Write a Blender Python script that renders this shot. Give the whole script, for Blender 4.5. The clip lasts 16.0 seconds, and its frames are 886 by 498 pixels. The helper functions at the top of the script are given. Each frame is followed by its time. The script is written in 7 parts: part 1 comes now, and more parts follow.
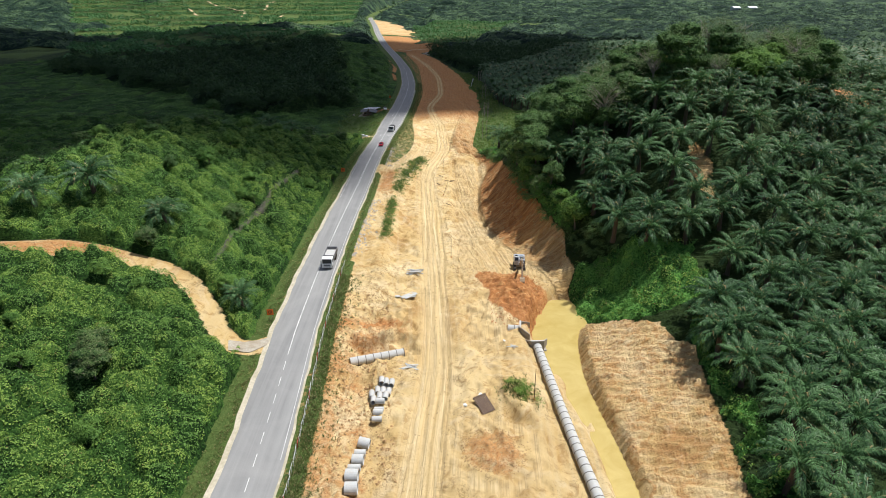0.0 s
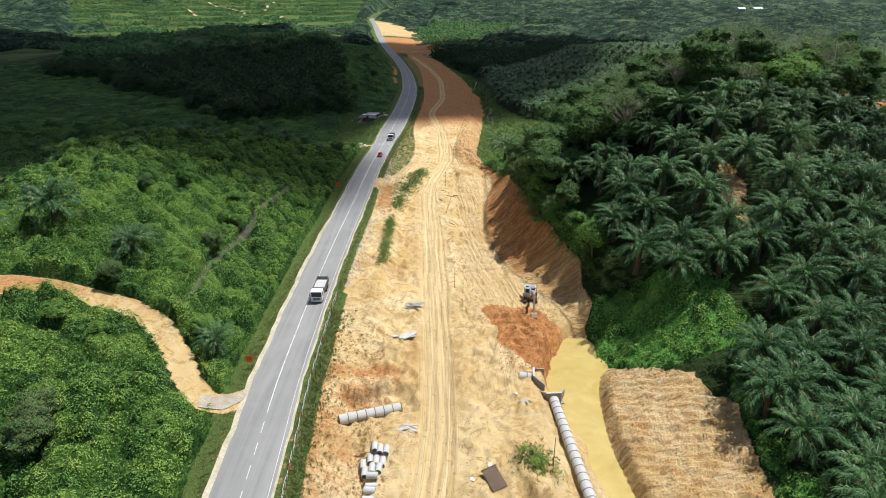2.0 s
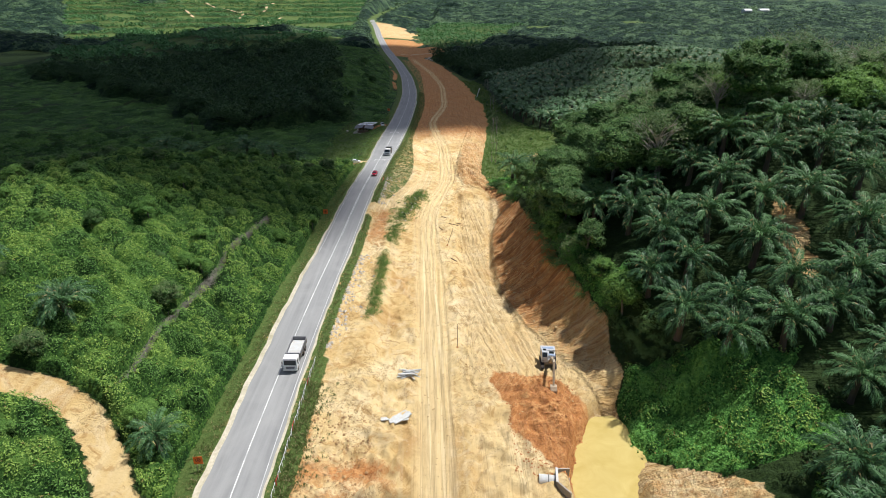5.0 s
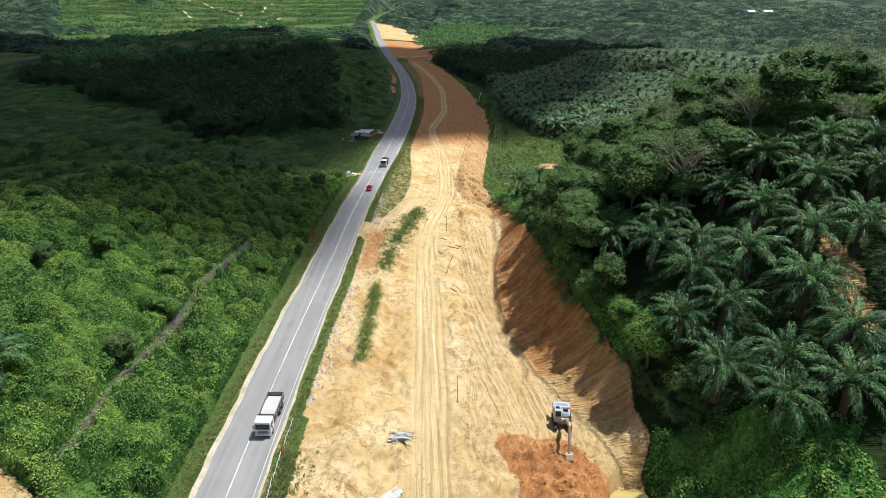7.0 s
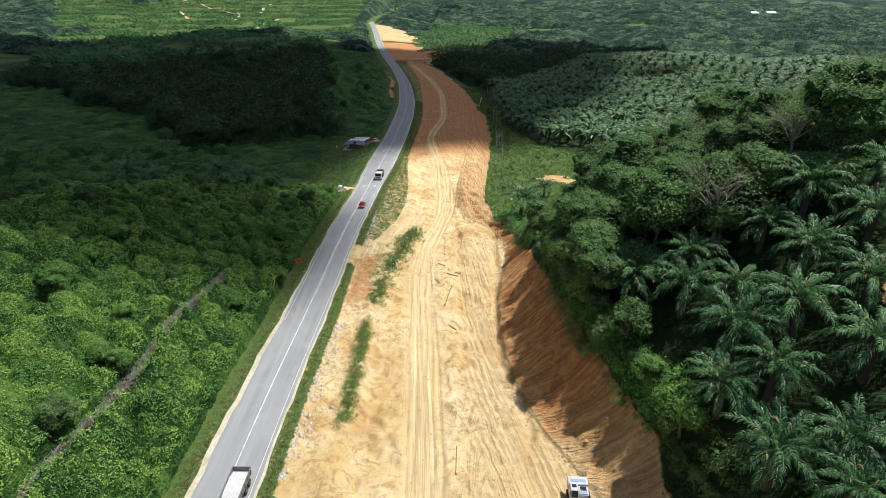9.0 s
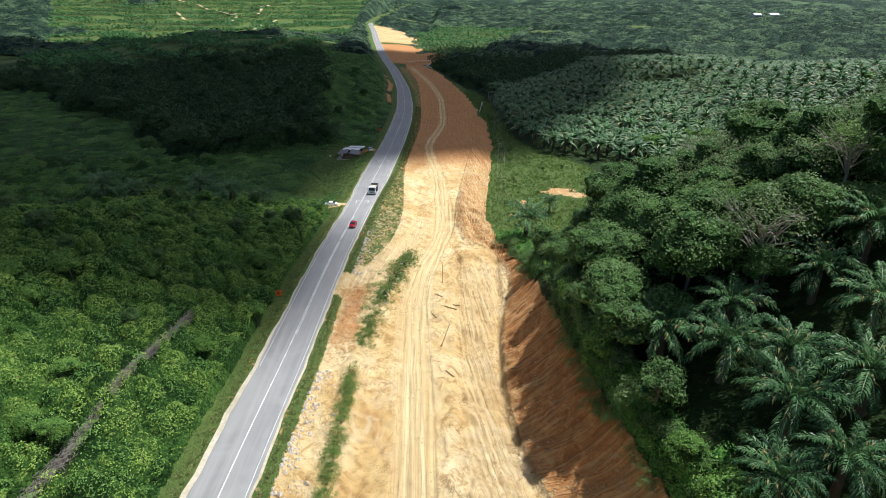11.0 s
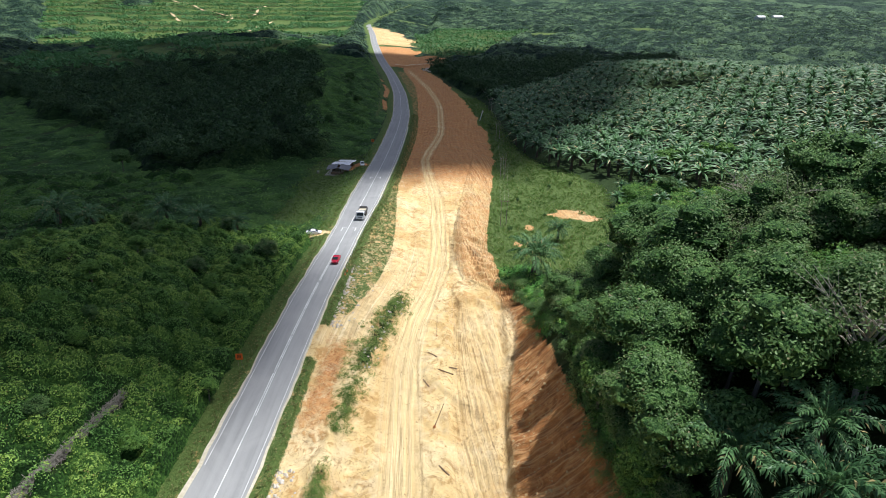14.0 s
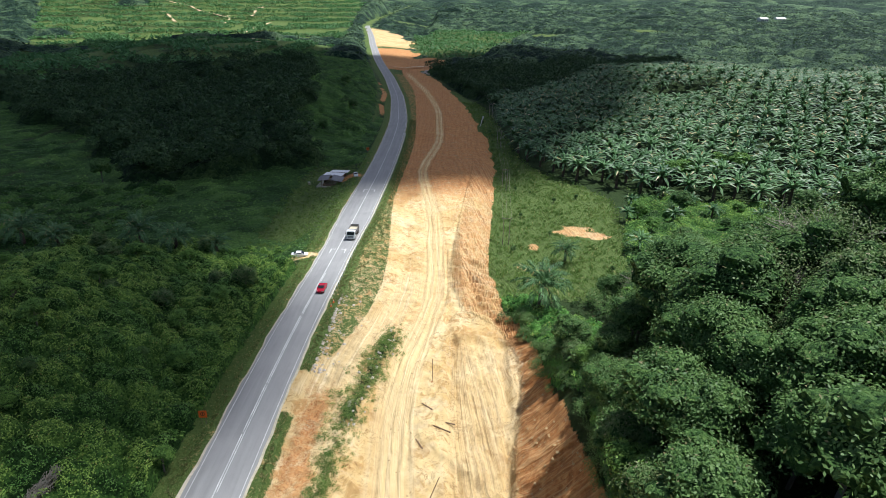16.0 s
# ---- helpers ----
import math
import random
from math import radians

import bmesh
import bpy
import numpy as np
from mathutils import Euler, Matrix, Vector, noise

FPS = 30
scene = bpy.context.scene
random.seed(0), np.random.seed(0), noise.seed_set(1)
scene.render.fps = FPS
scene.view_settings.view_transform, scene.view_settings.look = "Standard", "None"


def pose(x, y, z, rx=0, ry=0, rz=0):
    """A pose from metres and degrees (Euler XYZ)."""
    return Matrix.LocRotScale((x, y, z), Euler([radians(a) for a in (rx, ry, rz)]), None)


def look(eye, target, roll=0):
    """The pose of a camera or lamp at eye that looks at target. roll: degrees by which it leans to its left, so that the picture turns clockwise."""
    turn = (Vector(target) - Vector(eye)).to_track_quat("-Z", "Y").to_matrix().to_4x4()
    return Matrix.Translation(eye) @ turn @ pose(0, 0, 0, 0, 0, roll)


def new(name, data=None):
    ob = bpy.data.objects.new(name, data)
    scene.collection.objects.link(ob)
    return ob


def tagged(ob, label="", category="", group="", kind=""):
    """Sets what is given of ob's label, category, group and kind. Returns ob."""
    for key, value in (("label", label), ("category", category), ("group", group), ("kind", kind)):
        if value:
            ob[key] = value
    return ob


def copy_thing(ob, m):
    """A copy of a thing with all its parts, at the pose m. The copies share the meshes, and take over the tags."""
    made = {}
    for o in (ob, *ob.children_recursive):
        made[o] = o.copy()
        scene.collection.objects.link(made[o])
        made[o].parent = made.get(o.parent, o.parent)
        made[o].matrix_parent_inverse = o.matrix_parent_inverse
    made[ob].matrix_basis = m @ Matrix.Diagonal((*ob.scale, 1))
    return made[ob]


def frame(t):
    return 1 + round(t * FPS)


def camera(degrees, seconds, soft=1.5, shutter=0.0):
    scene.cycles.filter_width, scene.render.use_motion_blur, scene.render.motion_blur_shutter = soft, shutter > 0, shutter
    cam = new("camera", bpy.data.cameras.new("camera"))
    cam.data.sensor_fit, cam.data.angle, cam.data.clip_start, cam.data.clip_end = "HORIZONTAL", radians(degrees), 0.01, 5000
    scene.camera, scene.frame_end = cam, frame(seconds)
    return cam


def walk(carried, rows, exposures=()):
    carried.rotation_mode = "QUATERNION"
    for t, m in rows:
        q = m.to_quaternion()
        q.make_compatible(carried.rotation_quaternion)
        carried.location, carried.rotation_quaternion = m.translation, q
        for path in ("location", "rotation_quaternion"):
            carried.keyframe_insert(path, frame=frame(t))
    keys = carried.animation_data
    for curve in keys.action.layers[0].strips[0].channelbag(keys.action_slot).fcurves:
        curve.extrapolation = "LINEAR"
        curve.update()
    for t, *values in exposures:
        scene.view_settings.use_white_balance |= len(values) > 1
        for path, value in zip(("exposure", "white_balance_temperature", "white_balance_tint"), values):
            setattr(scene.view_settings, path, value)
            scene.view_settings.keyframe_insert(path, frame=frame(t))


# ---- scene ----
cam = camera(74.04, 16.0, soft=0.6)
# seconds, x, y, z in metres, then yaw, pitch, roll in degrees
ROWS = [
    (0.0, 0.00, 1.44, 60.99, -0.190, -24.081, -0.270),
    (1.0, -0.17, 8.99, 61.09, -0.105, -24.067, -0.292),
    (2.0, -0.27, 16.55, 61.20, -0.033, -24.051, -0.317),
    (3.0, -0.30, 24.12, 61.33, 0.025, -24.034, -0.344),
    (4.0, -0.28, 31.70, 61.47, 0.071, -24.015, -0.375),
    (5.0, -0.20, 39.27, 61.62, 0.106, -23.995, -0.408),
    (6.0, -0.08, 46.85, 61.77, 0.131, -23.973, -0.444),
    (7.0, 0.08, 54.42, 61.92, 0.147, -23.950, -0.482),
    (8.0, 0.27, 61.98, 62.06, 0.155, -23.925, -0.523),
    (9.0, 0.49, 69.53, 62.20, 0.155, -23.899, -0.567),
    (10.0, 0.73, 77.07, 62.32, 0.150, -23.871, -0.614),
    (11.0, 0.97, 84.58, 62.44, 0.140, -23.841, -0.663),
    (12.0, 1.23, 92.08, 62.53, 0.125, -23.810, -0.716),
    (13.0, 1.48, 99.54, 62.60, 0.108, -23.777, -0.770),
    (14.0, 1.73, 106.98, 62.64, 0.088, -23.743, -0.828),
    (15.0, 1.96, 114.38, 62.66, 0.067, -23.707, -0.888),
    (16.0, 2.17, 121.74, 62.64, 0.046, -23.670, -0.951),
]
walk(cam, [(t, pose(x, y, z, 0, 0, yaw) @ pose(0, 0, 0, 90 + pitch, 0, 0) @ pose(0, 0, 0, 0, 0, -roll)) for t, x, y, z, yaw, pitch, roll in ROWS],
     ((0.0, 0.02, 6400, 10), (4.0, 0.10, 6350, 10), (8.0, 0.16, 6300, 10), (16.0, 0.34, 6100, 10)))

# ---------------------------------------------------------------- light
SUN_DIR = Vector((0.335, 0.185, 0.924)).normalized()
world = bpy.data.worlds.new("sky_world")
scene.world = world
world.use_nodes = True
wn = world.node_tree
for n in list(wn.nodes):
    wn.nodes.remove(n)
w_out = wn.nodes.new("ShaderNodeOutputWorld")
w_bg = wn.nodes.new("ShaderNodeBackground")
w_sky = wn.nodes.new("ShaderNodeTexSky")
w_sky.sky_type = "NISHITA"
w_sky.sun_disc = False
w_sky.sun_elevation = math.asin(SUN_DIR.z)
w_sky.sun_rotation = math.atan2(SUN_DIR.x, SUN_DIR.y)
w_sky.air_density = 0.9
w_sky.dust_density = 3.0
w_bg.inputs["Strength"].default_value = 0.083
wn.links.new(w_sky.outputs["Color"], w_bg.inputs["Color"])
wn.links.new(w_bg.outputs["Background"], w_out.inputs["Surface"])

sun_data = bpy.data.lights.new("sun", "SUN")
sun_data.energy = 5.0
sun_data.angle = radians(1.0)
sun_data.color = (1.0, 0.98, 0.95)
sun = new("sun", sun_data)
sun.matrix_world = look(SUN_DIR * 200, (0, 0, 0))


# ---------------------------------------------------------------- materials
def mat_base(name):
    m = bpy.data.materials.new(name)
    m.use_nodes = True
    nt = m.node_tree
    bs = nt.nodes["Principled BSDF"]
    return m, nt, bs


def noise_tex(nt, scale, detail=5.0, rough=0.6, coord=None, distortion=0.0):
    n = nt.nodes.new("ShaderNodeTexNoise")
    n.inputs["Scale"].default_value = scale
    n.inputs["Detail"].default_value = detail
    n.inputs["Roughness"].default_value = rough
    n.inputs["Distortion"].default_value = distortion
    if coord is not None:
        nt.links.new(coord, n.inputs["Vector"])
    return n


def ramp(nt, fac, stops):
    r = nt.nodes.new("ShaderNodeValToRGB")
    while len(r.color_ramp.elements) < len(stops):
        r.color_ramp.elements.new(0.5)
    for e, (p, c) in zip(r.color_ramp.elements, stops):
        e.position = p
        e.color = (*c, 1) if len(c) == 3 else c
    nt.links.new(fac, r.inputs["Fac"])
    return r.outputs["Color"]


def mixc(nt, fac, a, b, mode="MIX"):
    m = nt.nodes.new("ShaderNodeMix")
    m.data_type = "RGBA"
    m.blend_type = mode
    for sock, v in ((m.inputs["Factor"], fac), (m.inputs["A"], a), (m.inputs["B"], b)):
        if isinstance(v, (int, float)):
            sock.default_value = v
        elif isinstance(v, tuple):
            sock.default_value = (*v, 1)
        else:
            nt.links.new(v, sock)
    return m.outputs["Result"]


def mathn(nt, op, a, b=0.0, clamp=False):
    m = nt.nodes.new("ShaderNodeMath")
    m.operation = op
    m.use_clamp = clamp
    for i, v in enumerate((a, b)):
        if isinstance(v, (int, float)):
            m.inputs[i].default_value = v
        else:
            nt.links.new(v, m.inputs[i])
    return m.outputs[0]


def bump(nt, bs, height, strength, distance):
    b = nt.nodes.new("ShaderNodeBump")
    b.inputs["Strength"].default_value = strength
    b.inputs["Distance"].default_value = distance
    nt.links.new(height, b.inputs["Height"])
    nt.links.new(b.outputs["Normal"], bs.inputs["Normal"])


def world_coord(nt):
    return nt.nodes.new("ShaderNodeNewGeometry").outputs["Position"]


def object_coord(nt):
    return nt.nodes.new("ShaderNodeTexCoord").outputs["Object"]


def solid(name, color, rough=0.6, metal=0.0, vary=0.12, scale=3.0, dirt=None, dirt_amount=0.4, bumpy=0.0):
    """A painted or raw surface with two scales of variation and, if asked, a film of dirt."""
    m, nt, bs = mat_base(name)
    co = object_coord(nt)
    fine = noise_tex(nt, scale * 6, 4, 0.6, co)
    broad = noise_tex(nt, scale, 4, 0.6, co)
    lo = tuple(max(0.0, c * (1 - vary)) for c in color)
    hi = tuple(min(1.0, c * (1 + vary)) for c in color)
    col = ramp(nt, fine.outputs["Fac"], ((0.3, lo), (0.7, hi)))
    if dirt:
        f = ramp(nt, broad.outputs["Fac"], ((0.42, (0, 0, 0)), (0.72, (dirt_amount,) * 3)))
        col = mixc(nt, f, col, dirt)
    nt.links.new(col, bs.inputs["Base Color"])
    bs.inputs["Roughness"].default_value = rough
    bs.inputs["Metallic"].default_value = metal
    if bumpy:
        bump(nt, bs, fine.outputs["Fac"], 0.5, bumpy)
    return m


def foliage(name, dark, light, dry=None, dry_amount=0.0, rough=0.5, glow=0.3, shine=0.15):
    """Leaves: each leaf and each plant differs a little; light passes through thin leaves."""
    m, nt, bs = mat_base(name)
    geo = nt.nodes.new("ShaderNodeNewGeometry")
    info = nt.nodes.new("ShaderNodeObjectInfo")
    patch = noise_tex(nt, 0.045, 3, 0.6, geo.outputs["Position"])
    clump = noise_tex(nt, 0.7, 2, 0.5, geo.outputs["Position"])
    a = mathn(nt, "ADD", mathn(nt, "MULTIPLY", geo.outputs["Random Per Island"], 0.4), mathn(nt, "MULTIPLY", clump.outputs["Fac"], 0.9))
    b = mathn(nt, "MULTIPLY", info.outputs["Random"], 0.3)
    c = mathn(nt, "MULTIPLY", patch.outputs["Fac"], 1.1)
    f = mathn(nt, "ADD", mathn(nt, "ADD", a, b), mathn(nt, "SUBTRACT", c, 0.95), True)
    col = mixc(nt, f, dark, light)
    if dry:
        pick = mathn(nt, "GREATER_THAN", geo.outputs["Random Per Island"], 1.0 - dry_amount)
        col = mixc(nt, pick, col, dry)
    nt.links.new(col, bs.inputs["Base Color"])
    bs.inputs["Roughness"].default_value = rough
    bs.inputs["Specular IOR Level"].default_value = shine
    tr = nt.nodes.new("ShaderNodeBsdfTranslucent")
    nt.links.new(mixc(nt, 0.5, col, light), tr.inputs["Color"])
    mx = nt.nodes.new("ShaderNodeMixShader")
    mx.inputs["Fac"].default_value = glow
    nt.links.new(bs.outputs["BSDF"], mx.inputs[1])
    nt.links.new(tr.outputs["BSDF"], mx.inputs[2])
    nt.links.new(mx.outputs["Shader"], nt.nodes["Material Output"].inputs["Surface"])
    return m


def ground_material():
    """Soil, red clay, worn tracks, turf and forest floor, told apart by the zone attribute; the flow attribute follows the wheel tracks."""
    m, nt, bs = mat_base("ground_soil")
    co = world_coord(nt)
    zone = nt.nodes.new("ShaderNodeAttribute")
    zone.attribute_name = "zone"
    flow = nt.nodes.new("ShaderNodeAttribute")
    flow.attribute_name = "flow"
    sep = nt.nodes.new("ShaderNodeSeparateColor")
    nt.links.new(zone.outputs["Color"], sep.inputs["Color"])
    z_dirt, z_red, z_track, z_turf = sep.outputs[0], sep.outputs[1], sep.outputs[2], zone.outputs["Alpha"]
    big = noise_tex(nt, 0.055, 6, 0.62, co, 0.8)
    mid = noise_tex(nt, 0.4, 7, 0.7, co, 1.2)
    fine = noise_tex(nt, 2.2, 8, 0.75, co, 0.6)
    grit = noise_tex(nt, 8.0, 7, 0.75, co)

    def along(sx, sy):
        k = nt.nodes.new("ShaderNodeMapping")
        k.inputs["Scale"].default_value = (sx, sy, 1.0)
        nt.links.new(flow.outputs["Vector"], k.inputs["Vector"])
        return k.outputs["Vector"]

    wide = noise_tex(nt, 1.0, 4, 0.6, along(0.5, 0.018), 0.5)
    ruts = noise_tex(nt, 1.0, 4, 0.6, along(1.25, 0.022), 0.35)
    comb = nt.nodes.new("ShaderNodeAttribute")
    comb.attribute_name = "comb"
    teeth = noise_tex(nt, 1.0, 3, 0.6, along(2.6, 0.035), 0.25)
    comb_line = mathn(nt, "MULTIPLY", teeth.outputs["Fac"], comb.outputs["Fac"])
    # groove bottoms and ridge tops of the combing, for shading by colour
    comb_shade = mathn(nt, "MULTIPLY", ramp(nt, teeth.outputs["Fac"], ((0.36, (1, 1, 1)), (0.5, (0, 0, 0)))), comb.outputs["Fac"])
    comb_lit = mathn(nt, "MULTIPLY", ramp(nt, teeth.outputs["Fac"], ((0.52, (0, 0, 0)), (0.62, (1, 1, 1)))), comb.outputs["Fac"])
    crack = noise_tex(nt, 0.33, 4, 0.6, co, 1.6)
    ridge = nt.nodes.new("ShaderNodeTexNoise")
    ridge.noise_type = "RIDGED_MULTIFRACTAL"
    ridge.inputs["Scale"].default_value = 0.5
    ridge.inputs["Detail"].default_value = 7.0
    ridge.inputs["Roughness"].default_value = 0.6
    ridge.inputs["Distortion"].default_value = 0.7
    nt.links.new(co, ridge.inputs["Vector"])
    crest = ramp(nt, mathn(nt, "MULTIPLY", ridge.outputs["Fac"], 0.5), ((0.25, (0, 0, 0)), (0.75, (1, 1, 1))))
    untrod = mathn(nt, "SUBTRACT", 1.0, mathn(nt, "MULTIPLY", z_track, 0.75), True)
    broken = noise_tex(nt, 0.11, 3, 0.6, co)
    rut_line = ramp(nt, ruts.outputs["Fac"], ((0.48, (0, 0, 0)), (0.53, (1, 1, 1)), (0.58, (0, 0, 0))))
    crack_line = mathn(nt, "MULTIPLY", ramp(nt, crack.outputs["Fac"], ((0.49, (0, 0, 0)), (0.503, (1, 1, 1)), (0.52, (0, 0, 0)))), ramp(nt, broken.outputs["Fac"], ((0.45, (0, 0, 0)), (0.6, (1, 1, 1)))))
    sand = ramp(nt, big.outputs["Fac"], ((0.3, (0.45, 0.27, 0.105)), (0.42, (0.58, 0.40, 0.17)), (0.54, (0.68, 0.51, 0.25)), (0.68, (0.77, 0.62, 0.37))))
    sand = mixc(nt, ramp(nt, mid.outputs["Fac"], ((0.52, (0, 0, 0)), (0.6, (0.75, 0.75, 0.75)))), sand, (0.42, 0.25, 0.092))
    sand = mixc(nt, ramp(nt, wide.outputs["Fac"], ((0.52, (0, 0, 0)), (0.7, (0.45, 0.45, 0.45)))), sand, (0.66, 0.545, 0.33))
    pale = noise_tex(nt, 0.16, 6, 0.7, co, 1.5)
    sand = mixc(nt, ramp(nt, pale.outputs["Fac"], ((0.52, (0, 0, 0)), (0.64, (0.6, 0.6, 0.6)))), sand, (0.67, 0.54, 0.33))
    sand = mixc(nt, ramp(nt, fine.outputs["Fac"], ((0.57, (0, 0, 0)), (0.66, (0.6, 0.6, 0.6)))), sand, (0.34, 0.20, 0.08))
    # relief shading in the colour: crests paler, cracks and ruts darker
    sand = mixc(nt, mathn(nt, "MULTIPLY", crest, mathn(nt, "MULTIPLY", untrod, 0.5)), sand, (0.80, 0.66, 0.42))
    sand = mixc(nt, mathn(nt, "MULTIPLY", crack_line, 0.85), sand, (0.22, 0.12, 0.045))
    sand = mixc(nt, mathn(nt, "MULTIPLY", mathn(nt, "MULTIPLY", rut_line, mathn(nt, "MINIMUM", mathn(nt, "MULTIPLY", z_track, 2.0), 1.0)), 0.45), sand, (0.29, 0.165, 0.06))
    track = ramp(nt, ruts.outputs["Fac"], ((0.3, (0.62, 0.44, 0.20)), (0.5, (0.74, 0.575, 0.31)), (0.7, (0.80, 0.66, 0.40))))
    track = mixc(nt, mathn(nt, "MULTIPLY", rut_line, 0.4), track, (0.40, 0.25, 0.10))
    red = ramp(nt, mid.outputs["Fac"], ((0.36, (0.27, 0.105, 0.034)), (0.5, (0.47, 0.20, 0.066)), (0.66, (0.62, 0.35, 0.14))))
    red = mixc(nt, ramp(nt, fine.outputs["Fac"], ((0.55, (0, 0, 0)), (0.64, (0.75, 0.75, 0.75)))), red, (0.20, 0.085, 0.036))
    red = mixc(nt, mathn(nt, "MULTIPLY", rut_line, 0.35), red, (0.52, 0.30, 0.125))
    turf = ramp(nt, fine.outputs["Fac"], ((0.3, (0.045, 0.085, 0.018)), (0.55, (0.095, 0.14, 0.035)), (0.78, (0.19, 0.20, 0.075))))
    turf = mixc(nt, ramp(nt, mid.outputs["Fac"], ((0.5, (0, 0, 0)), (0.7, (0.6, 0.6, 0.6)))), turf, (0.055, 0.11, 0.024))
    # forest floor near black: shade beneath the plants is painted into it
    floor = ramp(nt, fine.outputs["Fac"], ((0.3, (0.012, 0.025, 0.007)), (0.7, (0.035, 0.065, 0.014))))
    edge = mathn(nt, "MULTIPLY", mathn(nt, "SUBTRACT", mid.outputs["Fac"], 0.5), 1.1)
    edge2 = mathn(nt, "MULTIPLY", mathn(nt, "SUBTRACT", fine.outputs["Fac"], 0.5), 1.0)
    wob = mathn(nt, "ADD", edge, edge2)

    def sharp(zone_out, k=5.0):
        v = mathn(nt, "SUBTRACT", mathn(nt, "ADD", zone_out, wob), 0.5)
        return mathn(nt, "ADD", mathn(nt, "MULTIPLY", v, k), 0.5, True)

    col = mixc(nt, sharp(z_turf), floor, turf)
    soil = mixc(nt, mathn(nt, "MULTIPLY", z_track, 0.85), sand, track)
    soil = mixc(nt, sharp(z_red, 2.6), soil, red)
    # combed grooves painted as shaded, the ridges between them as lit
    soil = mixc(nt, mathn(nt, "MULTIPLY", comb_shade, 0.45), soil, (0.25, 0.115, 0.042))
    soil = mixc(nt, mathn(nt, "MULTIPLY", comb_lit, 0.5), soil, (0.70, 0.46, 0.22))
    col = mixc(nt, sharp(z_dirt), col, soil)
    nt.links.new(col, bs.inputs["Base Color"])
    bs.inputs["Roughness"].default_value = 0.92
    bs.inputs["Specular IOR Level"].default_value = 0.2
    h = mathn(nt, "ADD", mathn(nt, "MULTIPLY", mid.outputs["Fac"], 0.8), mathn(nt, "ADD", mathn(nt, "MULTIPLY", fine.outputs["Fac"], 0.5), mathn(nt, "MULTIPLY", grit.outputs["Fac"], 0.16)))
    h = mathn(nt, "ADD", h, mathn(nt, "MULTIPLY", mathn(nt, "MULTIPLY", crest, untrod), 0.55))
    h = mathn(nt, "SUBTRACT", h, mathn(nt, "MULTIPLY", crack_line, 0.12))
    h = mathn(nt, "ADD", h, mathn(nt, "MULTIPLY", comb_line, 1.3))
    h = mathn(nt, "SUBTRACT", h, mathn(nt, "MULTIPLY", mathn(nt, "MULTIPLY", rut_line, z_track), 0.14))
    tooth = nt.nodes.new("ShaderNodeTexVoronoi")
    tooth.inputs["Scale"].default_value = 1.0
    nt.links.new(along(1.5, 1.1), tooth.inputs["Vector"])
    south = nt.nodes.new("ShaderNodeSeparateXYZ")
    nt.links.new(co, south.inputs[0])
    bucket = mathn(nt, "MULTIPLY", mathn(nt, "LESS_THAN", south.outputs[1], 103.0), comb.outputs["Fac"])
    h = mathn(nt, "ADD", h, mathn(nt, "MULTIPLY", mathn(nt, "MULTIPLY", tooth.outputs["Distance"], bucket), 0.7))
    bump(nt, bs, h, 1.0, 0.6)
    return m


def asphalt_material():
    m, nt, bs = mat_base("asphalt")
    co = world_coord(nt)
    st = nt.nodes.new("ShaderNodeMapping")
    st.inputs["Scale"].default_value = (0.9, 0.03, 1.0)
    nt.links.new(co, st.inputs["Vector"])
    lanes = noise_tex(nt, 1.0, 4, 0.6, st.outputs["Vector"], 0.4)
    patch = noise_tex(nt, 0.12, 5, 0.6, co, 0.8)
    grit = noise_tex(nt, 14.0, 4, 0.7, co)
    col = ramp(nt, lanes.outputs["Fac"], ((0.3, (0.21, 0.21, 0.205)), (0.7, (0.29, 0.29, 0.28))))
    col = mixc(nt, ramp(nt, patch.outputs["Fac"], ((0.45, (0, 0, 0)), (0.7, (0.5, 0.5, 0.5)))), col, (0.33, 0.325, 0.31))
    col = mixc(nt, ramp(nt, grit.outputs["Fac"], ((0.45, (0, 0, 0)), (0.8, (0.35, 0.35, 0.35)))), col, (0.15, 0.15, 0.155))
    nt.links.new(col, bs.inputs["Base Color"])
    bs.inputs["Roughness"].default_value = 0.8
    bump(nt, bs, grit.outputs["Fac"], 0.4, 0.02)
    return m


def water_material():
    m, nt, bs = mat_base("muddy_water")
    co = world_coord(nt)
    n1 = noise_tex(nt, 0.25, 4, 0.6, co, 0.8)
    rip = noise_tex(nt, 2.2, 3, 0.5, co)
    col = ramp(nt, n1.outputs["Fac"], ((0.3, (0.43, 0.325, 0.10)), (0.7, (0.52, 0.41, 0.155))))
    nt.links.new(col, bs.inputs["Base Color"])
    bs.inputs["Roughness"].default_value = 0.16
    bs.inputs["Specular IOR Level"].default_value = 0.4
    bump(nt, bs, rip.outputs["Fac"], 0.15, 0.03)
    return m


